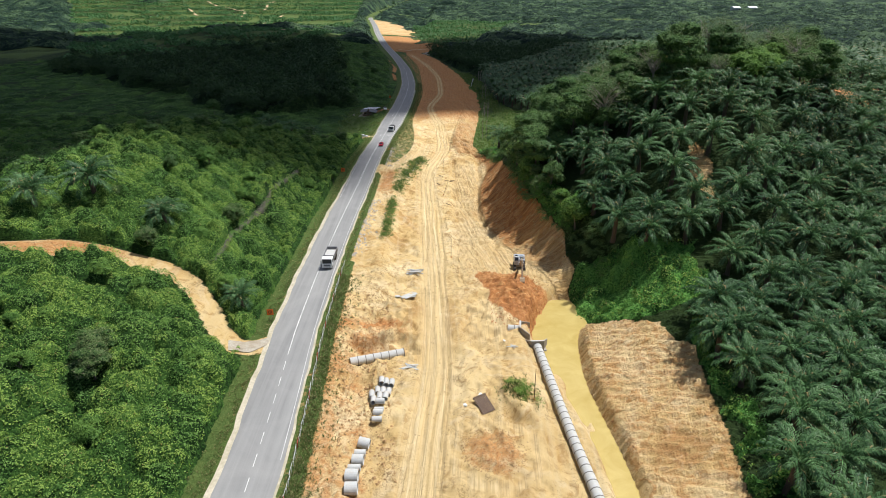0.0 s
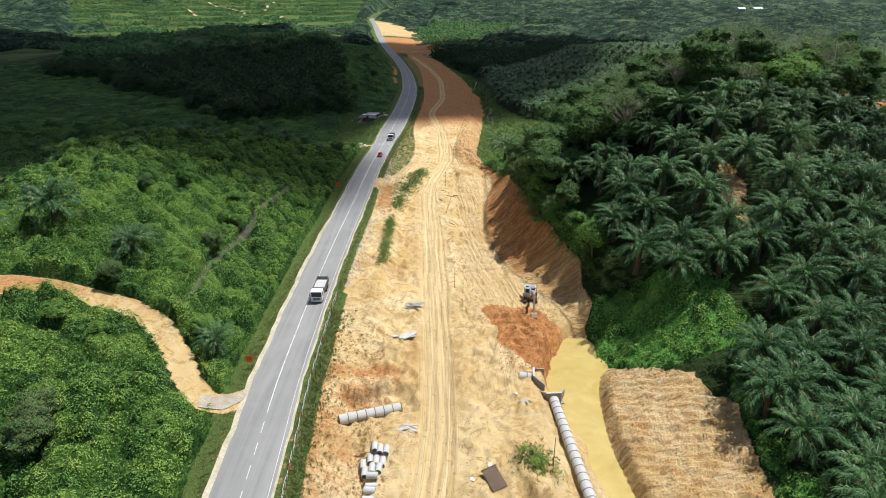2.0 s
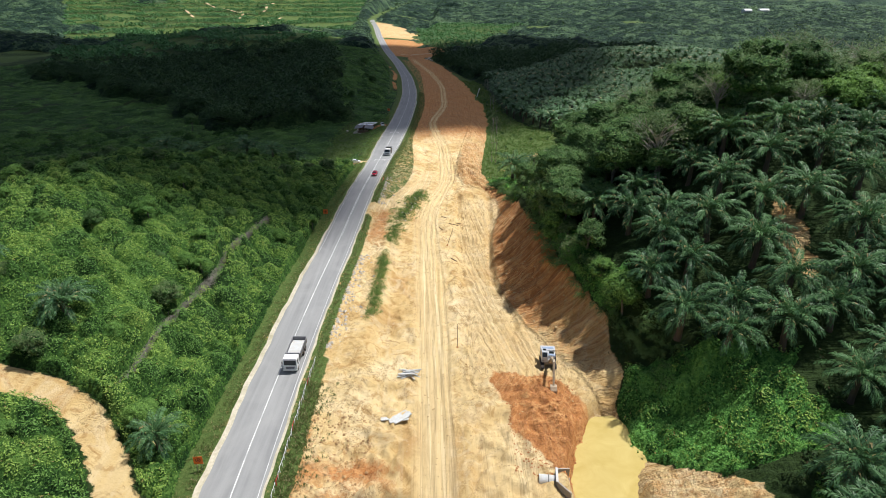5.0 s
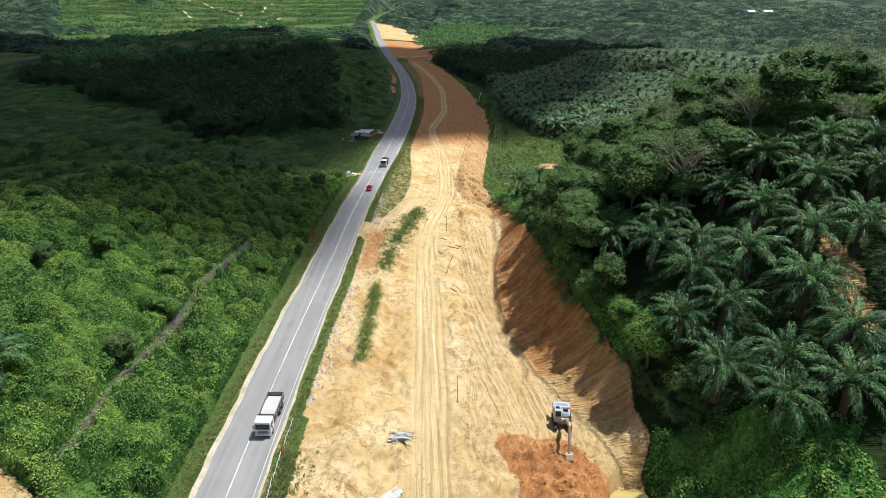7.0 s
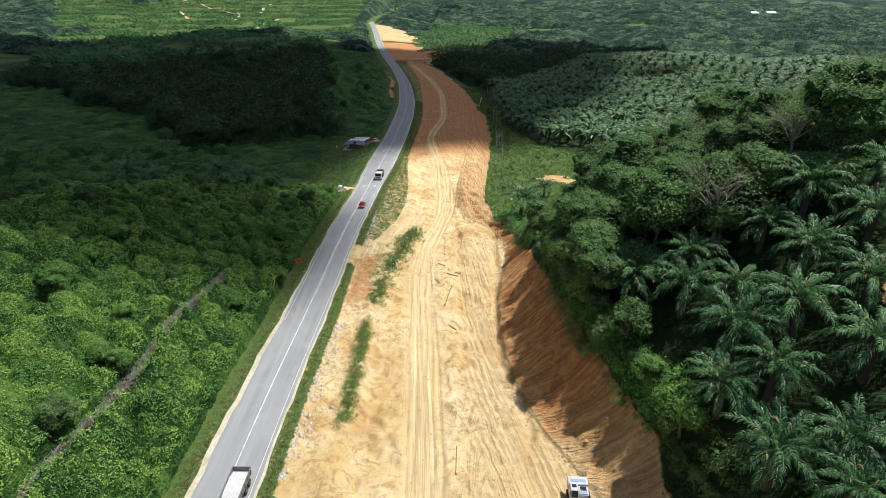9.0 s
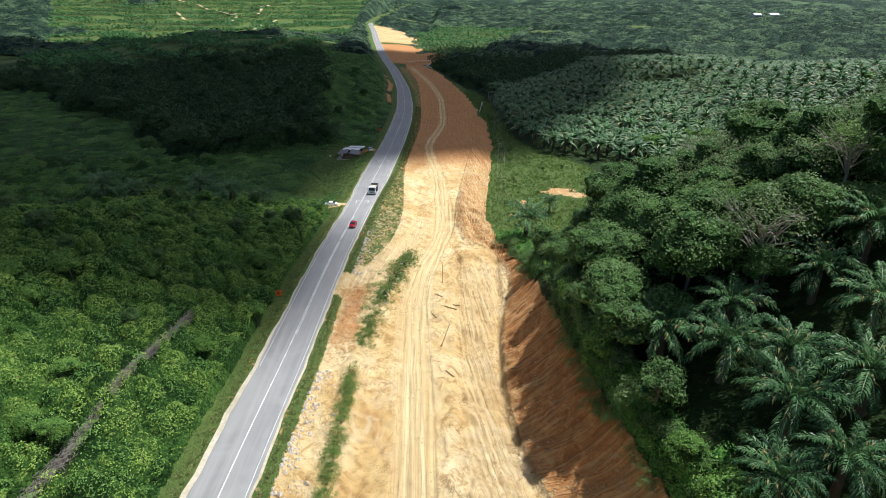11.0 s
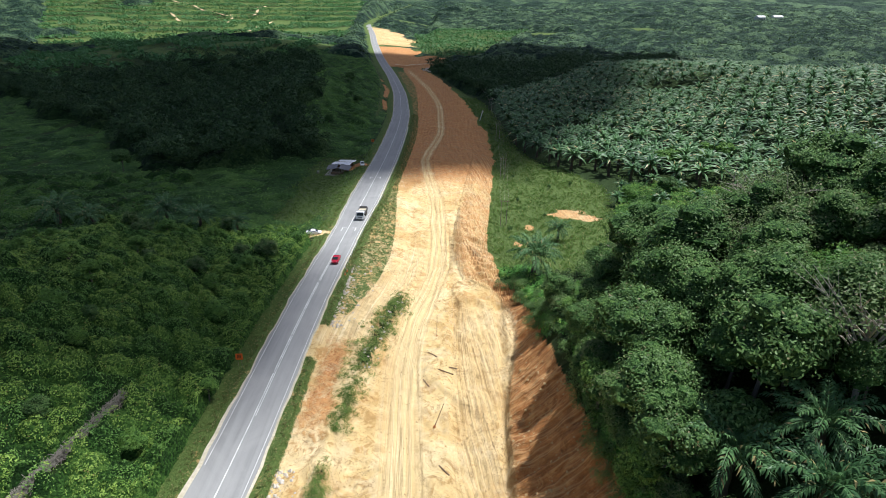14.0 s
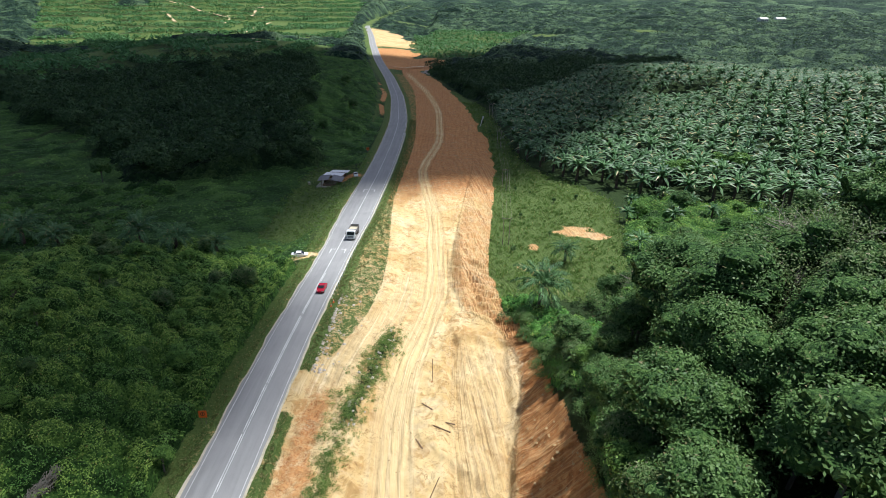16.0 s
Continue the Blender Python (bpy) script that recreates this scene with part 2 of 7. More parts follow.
def canopy_material(name, dark, mid_col, light, scale=1.0, contrast=0.4, patch=0.03):
    """The close leafy surface of shrubs or tree crowns; the tone attribute sets one plant off from the next."""
    m, nt, bs = mat_base(name)
    co = world_coord(nt)
    leaf = nt.nodes.new("ShaderNodeTexVoronoi")
    leaf.inputs["Scale"].default_value = 3.2 * scale
    nt.links.new(co, leaf.inputs["Vector"])
    fine = noise_tex(nt, 4.5 * scale, 6, 0.75, co)
    broad = noise_tex(nt, patch, 5, 0.65, co, 0.6)
    sepc = nt.nodes.new("ShaderNodeSeparateColor")
    nt.links.new(leaf.outputs["Color"], sepc.inputs["Color"])
    tone = nt.nodes.new("ShaderNodeAttribute")
    tone.attribute_name = "tone"
    f = mathn(nt, "ADD", mathn(nt, "MULTIPLY", sepc.outputs[0], 0.4), mathn(nt, "MULTIPLY", fine.outputs["Fac"], 0.45))
    f = mathn(nt, "ADD", f, mathn(nt, "MULTIPLY", mathn(nt, "SUBTRACT", tone.outputs["Fac"], 0.5), contrast))
    f = mathn(nt, "ADD", f, mathn(nt, "MULTIPLY", mathn(nt, "SUBTRACT", broad.outputs["Fac"], 0.5), 0.8))
    col = ramp(nt, f, ((0.2, dark), (0.48, mid_col), (0.8, light)))
    nt.links.new(col, bs.inputs["Base Color"])
    bs.inputs["Roughness"].default_value = 0.75
    bs.inputs["Specular IOR Level"].default_value = 0.1
    h = mathn(nt, "ADD", mathn(nt, "MULTIPLY", leaf.outputs["Distance"], -0.6), fine.outputs["Fac"])
    bump(nt, bs, h, 1.0, 0.45 / scale)
    return m


# skin darker than the leaves over it, painting the shade in their gaps
M_CANOPY = canopy_material("shrub_gap_canopy", (0.012, 0.038, 0.008), (0.046, 0.115, 0.022), (0.14, 0.25, 0.05))
M_CORE = canopy_material("crown_inside", (0.022, 0.058, 0.018), (0.07, 0.15, 0.04), (0.17, 0.28, 0.08), 0.8, 0.0)
M_CORE_FRESH = canopy_material("fresh_crown_inside", (0.03, 0.085, 0.02), (0.10, 0.20, 0.045), (0.22, 0.38, 0.085), 0.8, 0.0)
M_PASTURE = canopy_material("pasture_growth", (0.018, 0.05, 0.012), (0.05, 0.115, 0.026), (0.11, 0.20, 0.05), 0.8, 0.5, 0.02)
M_VINES = canopy_material("vine_canopy", (0.022, 0.07, 0.016), (0.075, 0.21, 0.04), (0.20, 0.42, 0.09))
M_WOODS = canopy_material("forest_canopy", (0.008, 0.024, 0.008), (0.022, 0.052, 0.015), (0.06, 0.105, 0.03), 0.3, 0.5)
# distant haze is put into this canopy colour: paler and bluer than forest_canopy
M_WOODS_HAZE = canopy_material("hazed_forest_canopy", (0.010, 0.029, 0.019), (0.031, 0.066, 0.040), (0.105, 0.17, 0.082), 0.12, 0.8, 0.0035)
M_GROUND = ground_material()
M_ASPHALT = asphalt_material()
M_WATER = water_material()
M_CLOUD = solid("cloud_white", (0.9, 0.9, 0.9), 1.0, vary=0.03, scale=0.01)
M_LINE = solid("road_paint", (0.62, 0.62, 0.60), 0.7, vary=0.12, scale=0.5, dirt=(0.30, 0.30, 0.30), dirt_amount=0.85)
M_SAND = solid("sandy_shoulder", (0.50, 0.45, 0.34), 0.95, vary=0.2, scale=0.4, dirt=(0.30, 0.27, 0.16), dirt_amount=0.7, bumpy=0.05)
M_CONC = solid("concrete", (0.49, 0.50, 0.49), 0.85, vary=0.1, scale=1.2, dirt=(0.44, 0.36, 0.25), dirt_amount=0.45, bumpy=0.01)
M_CONC_DARK = solid("weathered_concrete", (0.30, 0.275, 0.24), 0.9, vary=0.18, scale=1.5, dirt=(0.35, 0.25, 0.14), dirt_amount=0.5, bumpy=0.02)
M_JOINT = solid("joint_mortar", (0.16, 0.15, 0.14), 0.9)
M_WHITE = solid("white_paint", (0.74, 0.74, 0.72), 0.45, vary=0.06, dirt=(0.45, 0.38, 0.28), dirt_amount=0.3)
M_CARWHITE = solid("white_car_paint", (0.76, 0.77, 0.78), 0.22, vary=0.03)
M_RED = solid("red_paint", (0.55, 0.03, 0.04), 0.35, vary=0.08)
M_CARRED = solid("red_car_paint", (0.42, 0.012, 0.03), 0.22, vary=0.05)
M_ORANGE = solid("orange_sign", (0.85, 0.16, 0.02), 0.5, vary=0.06)
M_BLACK = solid("black_rubber", (0.02, 0.02, 0.02), 0.8, vary=0.2, dirt=(0.2, 0.13, 0.07), dirt_amount=0.4)
M_GLASS = solid("dark_glass", (0.02, 0.025, 0.03), 0.08, vary=0.05)
M_STEEL = solid("worn_steel", (0.23, 0.21, 0.19), 0.5, 0.6, vary=0.2, dirt=(0.35, 0.2, 0.09), dirt_amount=0.5)
M_EXC = solid("pale_machine_paint", (0.48, 0.51, 0.54), 0.4, vary=0.08, dirt=(0.42, 0.27, 0.13), dirt_amount=0.5)
M_BLUE = solid("blue_grey_paint", (0.22, 0.32, 0.48), 0.4, vary=0.1, dirt=(0.35, 0.25, 0.14), dirt_amount=0.4)
M_EXCB = solid("muddy_boom_paint", (0.42, 0.33, 0.22), 0.5, vary=0.15, dirt=(0.25, 0.15, 0.08), dirt_amount=0.6)
M_WOOD = solid("weathered_wood", (0.20, 0.13, 0.075), 0.85, vary=0.25, bumpy=0.01)
M_RUST = solid("rusty_sheet", (0.11, 0.075, 0.055), 0.7, 0.2, vary=0.3, dirt=(0.22, 0.11, 0.05), dirt_amount=0.5)
M_APRON = solid("worn_apron", (0.40, 0.36, 0.29), 0.9, vary=0.2, scale=0.6, dirt=(0.25, 0.19, 0.12), dirt_amount=0.7, bumpy=0.02)
M_ROOF = solid("zinc_roof", (0.80, 0.81, 0.82), 0.5, 0.0, vary=0.08, dirt=(0.35, 0.28, 0.2), dirt_amount=0.25)
M_ROOFDARK = solid("grey_roof", (0.17, 0.17, 0.18), 0.7, vary=0.15)
M_TRUNK = solid("palm_trunk", (0.09, 0.065, 0.045), 0.95, vary=0.35, bumpy=0.05)
M_BARK = solid("bark", (0.13, 0.115, 0.09), 0.9, vary=0.3, bumpy=0.02)
M_BRUSH = solid("dead_brushwood", (0.17, 0.155, 0.13), 0.9, vary=0.3)
M_TWIG = solid("grey_twigs", (0.32, 0.29, 0.24), 0.9, vary=0.25)
M_ROCK = solid("pale_rock", (0.50, 0.46, 0.40), 0.9, vary=0.2, dirt=(0.42, 0.28, 0.13), dirt_amount=0.5, bumpy=0.04)
M_TRACK = solid("farm_track_soil", (0.56, 0.42, 0.24), 0.95, vary=0.2, scale=0.2)
M_LUMP = solid("sandy_lump", (0.50, 0.35, 0.17), 0.95, vary=0.3, bumpy=0.04)
M_SPOIL = solid("brown_spoil", (0.40, 0.25, 0.115), 0.95, vary=0.3, bumpy=0.05)
M_CLAY = solid("clay_clod", (0.44, 0.19, 0.07), 0.95, vary=0.3, bumpy=0.05)
L_PALM = foliage("palm_leaf", (0.014, 0.054, 0.020), (0.15, 0.285, 0.105), (0.30, 0.25, 0.11), 0.05, 0.45, 0.08, 0.25)
L_TREE = foliage("tree_leaf", (0.038, 0.095, 0.03), (0.19, 0.31, 0.095), (0.22, 0.21, 0.10), 0.03, 0.5, 0.28, 0.2)
L_TREE_PALE = foliage("grey_green_leaf", (0.065, 0.115, 0.04), (0.23, 0.32, 0.12), (0.28, 0.26, 0.16), 0.05, 0.55, 0.28, 0.2)
L_TREE_BRIGHT = foliage("fresh_leaf", (0.055, 0.16, 0.034), (0.27, 0.44, 0.095), None, 0, 0.5, 0.3, 0.2)
L_VINE = foliage("vine_leaf", (0.06, 0.19, 0.04), (0.22, 0.46, 0.11), None, 0, 0.5, 0.3)
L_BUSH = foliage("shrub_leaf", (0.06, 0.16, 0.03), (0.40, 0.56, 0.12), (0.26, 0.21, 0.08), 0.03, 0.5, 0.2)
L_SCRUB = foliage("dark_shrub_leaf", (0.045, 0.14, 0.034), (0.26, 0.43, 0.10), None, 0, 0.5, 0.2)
# leaf colour holds the shade of the gaps below crowns
L_UNDER = foliage("shade_painted_leaf", (0.012, 0.035, 0.010), (0.05, 0.095, 0.025), (0.10, 0.08, 0.04), 0.05, 0.6, 0.2)
L_GRASS = foliage("grass_blade", (0.09, 0.135, 0.035), (0.26, 0.29, 0.11), (0.38, 0.32, 0.17), 0.2, 0.6, 0.4)
L_MEADOW = foliage("meadow_blade", (0.07, 0.15, 0.03), (0.25, 0.36, 0.10), (0.34, 0.33, 0.14), 0.1, 0.6, 0.4)
L_FOREST = foliage("old_forest_leaf", (0.016, 0.045, 0.018), (0.085, 0.15, 0.055), None, 0, 0.6, 0.2)
L_FAR = foliage("forest_leaf", (0.012, 0.034, 0.011), (0.05, 0.095, 0.03), None, 0, 0.6, 0.2)
L_PLANT = foliage("plantation_leaf", (0.045, 0.13, 0.04), (0.14, 0.29, 0.105), None, 0, 0.5, 0.3)


# ---------------------------------------------------------------- the lie of the land
def smooth(a, b, v):
    t = np.clip((v - a) / (b - a), 0.0, 1.0)
    return t * t * (3 - 2 * t)


def curve(y, ys, vs):
    """A line through the stations, rounded at each of them."""
    y = np.asarray(y, float)
    w = 5.0 + 0.03 * np.abs(y)
    return sum(np.interp(y + k * w, ys, vs) * g for k, g in ((-1, 0.25), (0, 0.5), (1, 0.25)))


def lumps(x, y, size, seed):
    """Soft rolling relief of about the given wavelength, between -1 and 1."""
    r = np.random.RandomState(seed)
    out = np.zeros(np.broadcast(x, y).shape)
    for _ in range(7):
        a, p, k = r.uniform(0, 6.283), r.uniform(0, 6.283), 6.283 / (size * r.uniform(0.6, 1.7))
        out = out + np.sin((x * math.cos(a) + y * math.sin(a)) * k + p)
    return out / 3.6


def grain(x, y, size, seed, octaves=3):
    """Broken relief with sharp crests, between 0 and 1."""
    out, amp, total = 0.0, 1.0, 0.0
    for k in range(octaves):
        u, v = x / size + 7.3 * k, y / size - 3.1 * k
        i, j = np.floor(u), np.floor(v)
        fu, fv = u - i, v - j
        fu, fv = fu * fu * (3 - 2 * fu), fv * fv * (3 - 2 * fv)
        n = (hashed(i, j, seed + k) * (1 - fu) + hashed(i + 1, j, seed + k) * fu) * (1 - fv) + (hashed(i, j + 1, seed + k) * (1 - fu) + hashed(i + 1, j + 1, seed + k) * fu) * fv
        out, total = out + amp * (1 - np.abs(2 * n - 1)), total + amp
        amp, size = amp * 0.55, size * 0.5
    return out / total


def hashed(i, j, seed):
    v = np.sin(i * 127.1 + j * 311.7 + seed * 74.7) * 43758.5453
    return v - np.floor(v)


def road_x(y):
    return curve(y, (40, 57, 77, 95, 125, 150, 176, 216, 250, 300, 354, 420, 471, 566, 690, 821, 993, 1139, 1300),
                 (-24.6, -25, -26, -27.2, -27.6, -27.4, -26.6, -26.6, -25.9, -25.2, -24.2, -24.2, -25.6, -33.5, -52, -76, -102, -122, -150))


def road_half(y):
    return 3.95 + 1.1 * smooth(255, 300, y) - 0.6 * smooth(480, 620, y)


def road_z(y):
    return curve(y, (60, 91, 190, 225, 257, 300, 373, 500, 750, 1000, 1140, 1400), (1.8, 2.3, 3.5, 2.4, 0.4, -2.0, -5.0, -9.0, -10.5, -7.0, -3.0, 6.0))


def dirt_left(y):
    return curve(y, (40, 61, 79, 96, 110, 195, 206, 213, 220, 230, 243, 262, 284, 318, 364, 421, 489, 560, 609, 680, 740),
                 (-14, -14.5, -17.5, -20, -19.6, -20.6, -20.3, -17.6, -14.8, -13.2, -11.6, -12.1, -13.7, -15.8, -14.2, -13.2, -16, -20, -23.5, -34, -44))


def dirt_right(y):
    return curve(y, (40, 70, 84, 97, 104, 112, 120, 128, 140, 150, 160, 175, 185, 200, 215, 223, 232, 260, 300, 340, 372, 420, 515, 560, 680, 740),
                 (27.5, 27, 25, 25.5, 28, 28.6, 25.4, 22.0, 16.2, 12.6, 11.8, 11.6, 12.2, 15.0, 18.0, 16.6, 8.4, 8.0, 11.5, 15.5, 19, 19, 13, 8.5, -9, -30))


def dirt_z(y):
    return curve(y, (60, 195, 222, 240, 320, 420, 490, 740), (0.0, 0.0, -0.6, -1.2, -4.5, -8.0, -10.0, -12.0))


def track_x(y):
    return curve(y, (40, 58, 87, 135, 178, 195, 213, 240, 300, 360, 420, 520, 600, 740), (-3.4, -2.9, -0.6, -2.2, -4.2, -5.4, -4.4, 1.0, -1.0, -8.0, -0.5, -2.5, -13, -40))


def berm_x(y):
    """Line of the overgrown bank between the haul road and the dug floor."""
    return curve(y, (120, 150, 167, 178, 190, 200, 209, 218, 236), (-15.0, -14.0, -14.7, -13.6, -12.8, -12.0, -9.8, -7.4, -4.6))


def natural_z(x, y):
    base = curve(y, (-200, 200, 235, 270, 330, 500, 750, 1100, 1500, 2500, 3300, 5000), (2.5, 2.5, -1.5, -5.5, -7.5, -11, -13, -6, 0, -5, 30, 90))
    left = 19 * np.exp(-((x + 85) / 40) ** 2 - ((y - 150) / np.where(y > 150, 90, 75)) ** 2)
    crest = 168 + 0.4 * np.clip(x - 72, 0, 90)
    right = 36 * np.exp(-((x - 72) / np.where(x > 72, 150, 44)) ** 2 - ((y - crest) / np.where(y > crest, 44, 50)) ** 2) + 26 * np.exp(-((x - 250) / 90) ** 2 - ((y - 420) / 120) ** 2)
    knoll = 17 * np.exp(-((x + 78) / 32) ** 2 - ((y - 520) / 110) ** 2) + 16 * np.exp(-((x - 150) / 75) ** 2 - ((y - 560) / 90) ** 2)
    ridge = 75 * np.exp(-((x + 620) / 430) ** 2 - ((y - 1700) / 420) ** 2) + 26 * np.exp(-((x + 250) / 130) ** 2 - ((y - 760) / 160) ** 2)
    far = smooth(300, 700, y) * np.clip(np.abs(x - road_x(y)) / 160, 0, 1)
    roll = far * (5 * lumps(x, y, 260, 3) + 3 * lumps(x, y, 90, 4)) + smooth(1200, 3000, y) * 22 * lumps(x, y, 900, 5)
    return base + left + right + knoll + ridge + roll + 0.5 * lumps(x, y, 17, 6)


POND_Z = -3.0
DRIVE = ((-30.6, 91.5), (-33.5, 89.6), (-37.0, 89.8), (-40.5, 93.0), (-44, 98.0), (-49, 103.0), (-55, 105.8), (-64.7, 106.2), (-80, 104), (-100, 102))


def drive_distance(x, y):
    """Distance from the middle of the farm track that climbs the left slope."""
    best = np.full(np.shape(x), 1e9)
    for (ax, ay), (bx, by) in zip(DRIVE, DRIVE[1:]):
        t = np.clip(((x - ax) * (bx - ax) + (y - ay) * (by - ay)) / ((bx - ax) ** 2 + (by - ay) ** 2), 0, 1)
        best = np.minimum(best, np.hypot(x - ax - t * (bx - ax), y - ay - t * (by - ay)))
    return best


def pond_left(y):
    return curve(y, (40, 68, 76, 90, 97, 103, 108, 113, 117, 121), (24.6, 24.0, 23.2, 19.8, 18.2, 16.2, 18.2, 21.5, 24.6, 29.0))


def land(x, y):
    """Height of the ground at every x, y."""
    x, y = np.broadcast_arrays(np.asarray(x, float), np.asarray(y, float))
    nat = natural_z(x, y)
    rx, rh, rz = road_x(y), road_half(y), road_z(y)
    dl, dr, dz = dirt_left(y), dirt_right(y), dirt_z(y)
    near = 1 - smooth(255, 330, y)
    # worked ground between the road and the cutting
    calm = np.exp(-((x - track_x(y)) / 3.4) ** 4)
    work = dz + 0.22 * lumps(x, y, 9, 11) + (1 - 0.7 * calm) * (0.15 * lumps(x, y, 2.6, 12) + 0.2 * np.maximum(lumps(x, y, 4.1, 31), 0.3) + 0.09 * lumps(x, y, 1.4, 32))
    rough = np.exp(-((x + 13) / 7.5) ** 4 - ((y - 92) / 22) ** 4) + 0.7 * np.exp(-((x - 9) / 5) ** 4 - ((y - 100) / 12) ** 4) + 0.6 * np.exp(-((x - 8) / 6) ** 4 - ((y - 68) / 8) ** 4)
    work = work + (1 - calm) * (0.12 + 0.8 * rough) * (0.4 - np.abs(lumps(x, y, 5.0, 53)) - 0.6 * np.abs(lumps(x, y, 2.4, 54))) * smooth(dl, dl + 1.5, x)
    # scarps between the levels that the diggers left
    work = work + (1 - calm) * near * (0.5 * smooth(-0.05, 0.05, lumps(x, y, 21, 33)) + 0.28 * smooth(-0.05, 0.05, lumps(x, y, 10, 35))) * smooth(dl + 3, dl + 7, x) * (1 - smooth(12, 15, x))
    work = work + (1 - 0.85 * calm) * (1 - smooth(300, 420, y)) * (0.24 + 0.5 * rough) * (grain(x, y, 3.4, 901) - 0.5) * smooth(dl - 0.5, dl + 1.5, x)
    # gullied edge of the fill
    work = work + smooth(236, 246, y) * (1 - smooth(330, 360, y)) * 0.45 * lumps(x * 0.45, y, 2.6, 34) * smooth(dr - 6.0, dr - 2.0, x)
    # haul track beside the road stands higher than the excavated floor
    bench = smooth(104, 122, y) * (1 - smooth(205, 228, y))
    work = work + bench * (2.2 * (1 - smooth(dl + 4.8, dl + 9.2 + 3.2 * smooth(172, 188, y), x)))
    # slope up from the floor to the road on the near part
    work = work + 1.5 * (1 - bench) * (1 - smooth(dl + 0.5, dl + 5.5, x)) * near
    # ruts of the haul road, and furrows left by tracked machines
    t = x - track_x(y)
    for k in (-2.3, -1.2, -0.3, 0.8, 1.6, 2.5):
        d = t - k - 0.3 * np.sin(y * 0.06 + k * 2) - 0.15 * np.sin(y * 0.23 + k)
        work = work - 0.24 * np.exp(-(d / 0.3) ** 2) + 0.13 * np.exp(-((d - 0.55) / 0.3) ** 2)
    # the dug floor lies lower and ends in a step
    dug = curve(y, (150, 185, 200, 218, 224), (14, 13.0, 13.2, 14.2, 14.4))
    work = work - 1.1 * smooth(2.5, 4.5, x) * (1 - smooth(np.minimum(dr - 0.8, dug), np.minimum(dr + 0.4, dug + 1.2), x)) * smooth(130, 150, y) * (1 - smooth(219.5, 222, y + 0.6 * np.sin(x * 1.3)))
    fur = smooth(2.5, 5, x) * (1 - smooth(dr - 3.5, dr - 1.5, x)) * smooth(112, 126, y) * (1 - smooth(212, 222, y))
    wave = np.sin((x + 0.16 * (y - 160) + 1.1 * np.sin(y * 0.045)) * 5.6 + 1.5 * lumps(x, y, 14, 13))
    work = work + fur * 0.2 * np.sign(wave) * np.abs(wave) ** 0.6 * np.clip(0.7 + 0.6 * lumps(x, y, 11, 17), 0.1, 1.2)
    # side ditch below the cutting
    ditch = curve(y, (150, 165, 185, 200, 218), (11.0, 10.8, 11.8, 12.7, 13.6))
    work = work - 0.55 * np.exp(-((x - ditch) / 0.55) ** 2) * smooth(155, 168, y) * (1 - smooth(218, 224, y))
    # pipe ledge and the flooded channel
    chan = 1 - smooth(112, 124, y)
    work = work - chan * 1.9 * smooth(14.5, 18.0, x) * (1 - smooth(97, 101, y) * (1 - smooth(19, 21, x)))
    pl = pond_left(y)
    wet = (1 - smooth(115, 120, y)) * smooth(pl - 1.2, pl + 0.9, x)
    bar = 0.95 * np.exp(-((x - pl - 0.9) / 1.1) ** 2) * smooth(-0.2, 0.5, lumps(x, y, 9, 61)) * (1 - smooth(88, 94, y))
    work = work * (1 - wet) + (np.minimum(work, -3.8) + bar) * wet
    # pit of the cross drain
    u, v = (x + 11) * 0.95 + (y - 91) * 0.31, -(x + 11) * 0.31 + (y - 91) * 0.95
    work = work - 1.5 * (1 - smooth(5.6, 7.6, np.abs(u))) * (1 - smooth(1.5, 2.8, np.abs(v + 0.2))) - 2.0 * np.exp(-((u - 0.5) / 6.0) ** 6 - ((v - 3.2) / 1.3) ** 6) + 0.9 * np.exp(-((u / 6) ** 2 + ((v - 6.5) / 2.6) ** 2))
    # heaps: worked red clay, old mound, turning circle
    work = work + 0.55 * np.exp(-(((x - 17 + 0.25 * (y - 112)) / 6.0) ** 2 + ((y - 112) / 11) ** 2) ** 2) * (1 + 0.8 * lumps(x, y, 2.4, 14) + 0.5 * lumps(x, y, 1.2, 43))
    work = work + 1.5 * np.exp(-((x - 11.6) / 2.9) ** 2 - ((y - 79.5) / 3.4) ** 2) + 1.5 * np.exp(-((x - 13.2) / 1.5) ** 4 - ((y - 74.5) / 1.5) ** 4)
    work = work + 0.35 * np.exp(-(((x - 7.7) / 4.6) ** 2 + ((y - 66) / 4.6) ** 2) ** 2) * (1 + 0.6 * lumps(x, y, 1.9, 15))
    work = work + 0.7 * np.exp(-((x - 10.5) / 3.2) ** 2 - ((y - 101) / 5.0) ** 2) * (1 + 0.4 * lumps(x, y, 3, 16))
    # grassy berm between bench and floor
    bx = berm_x(y)
    work = work + 0.55 * np.exp(-((x - bx) / 1.6) ** 2) * smooth(128, 150, y) * (1 - smooth(222, 236, y)) * (1 + 0.6 * lumps(x, y, 3.1, 36))
    # left flank of the worked ground up to the road
    gap = np.maximum(dl - (rx + rh + 1.4), 0.5)
    f = np.clip((dl - x) / gap, 0, 1)
    flank = work * (1 - f) + rz * f
    z = np.where(x < dl, flank + 0.12 * lumps(x, y, 4, 18) * f * (1 - f) * 4, work)
    # road bed and its left verge
    z = np.where(x < rx + rh + 1.4, rz - 0.12, z)
    lv = rx - rh - 2.2
    wl = np.where(y > 430, 9.0, 13.0)
    z = np.where(x < lv, rz - 0.15 + (nat - rz + 0.15) * smooth(lv, lv - wl, x), z)
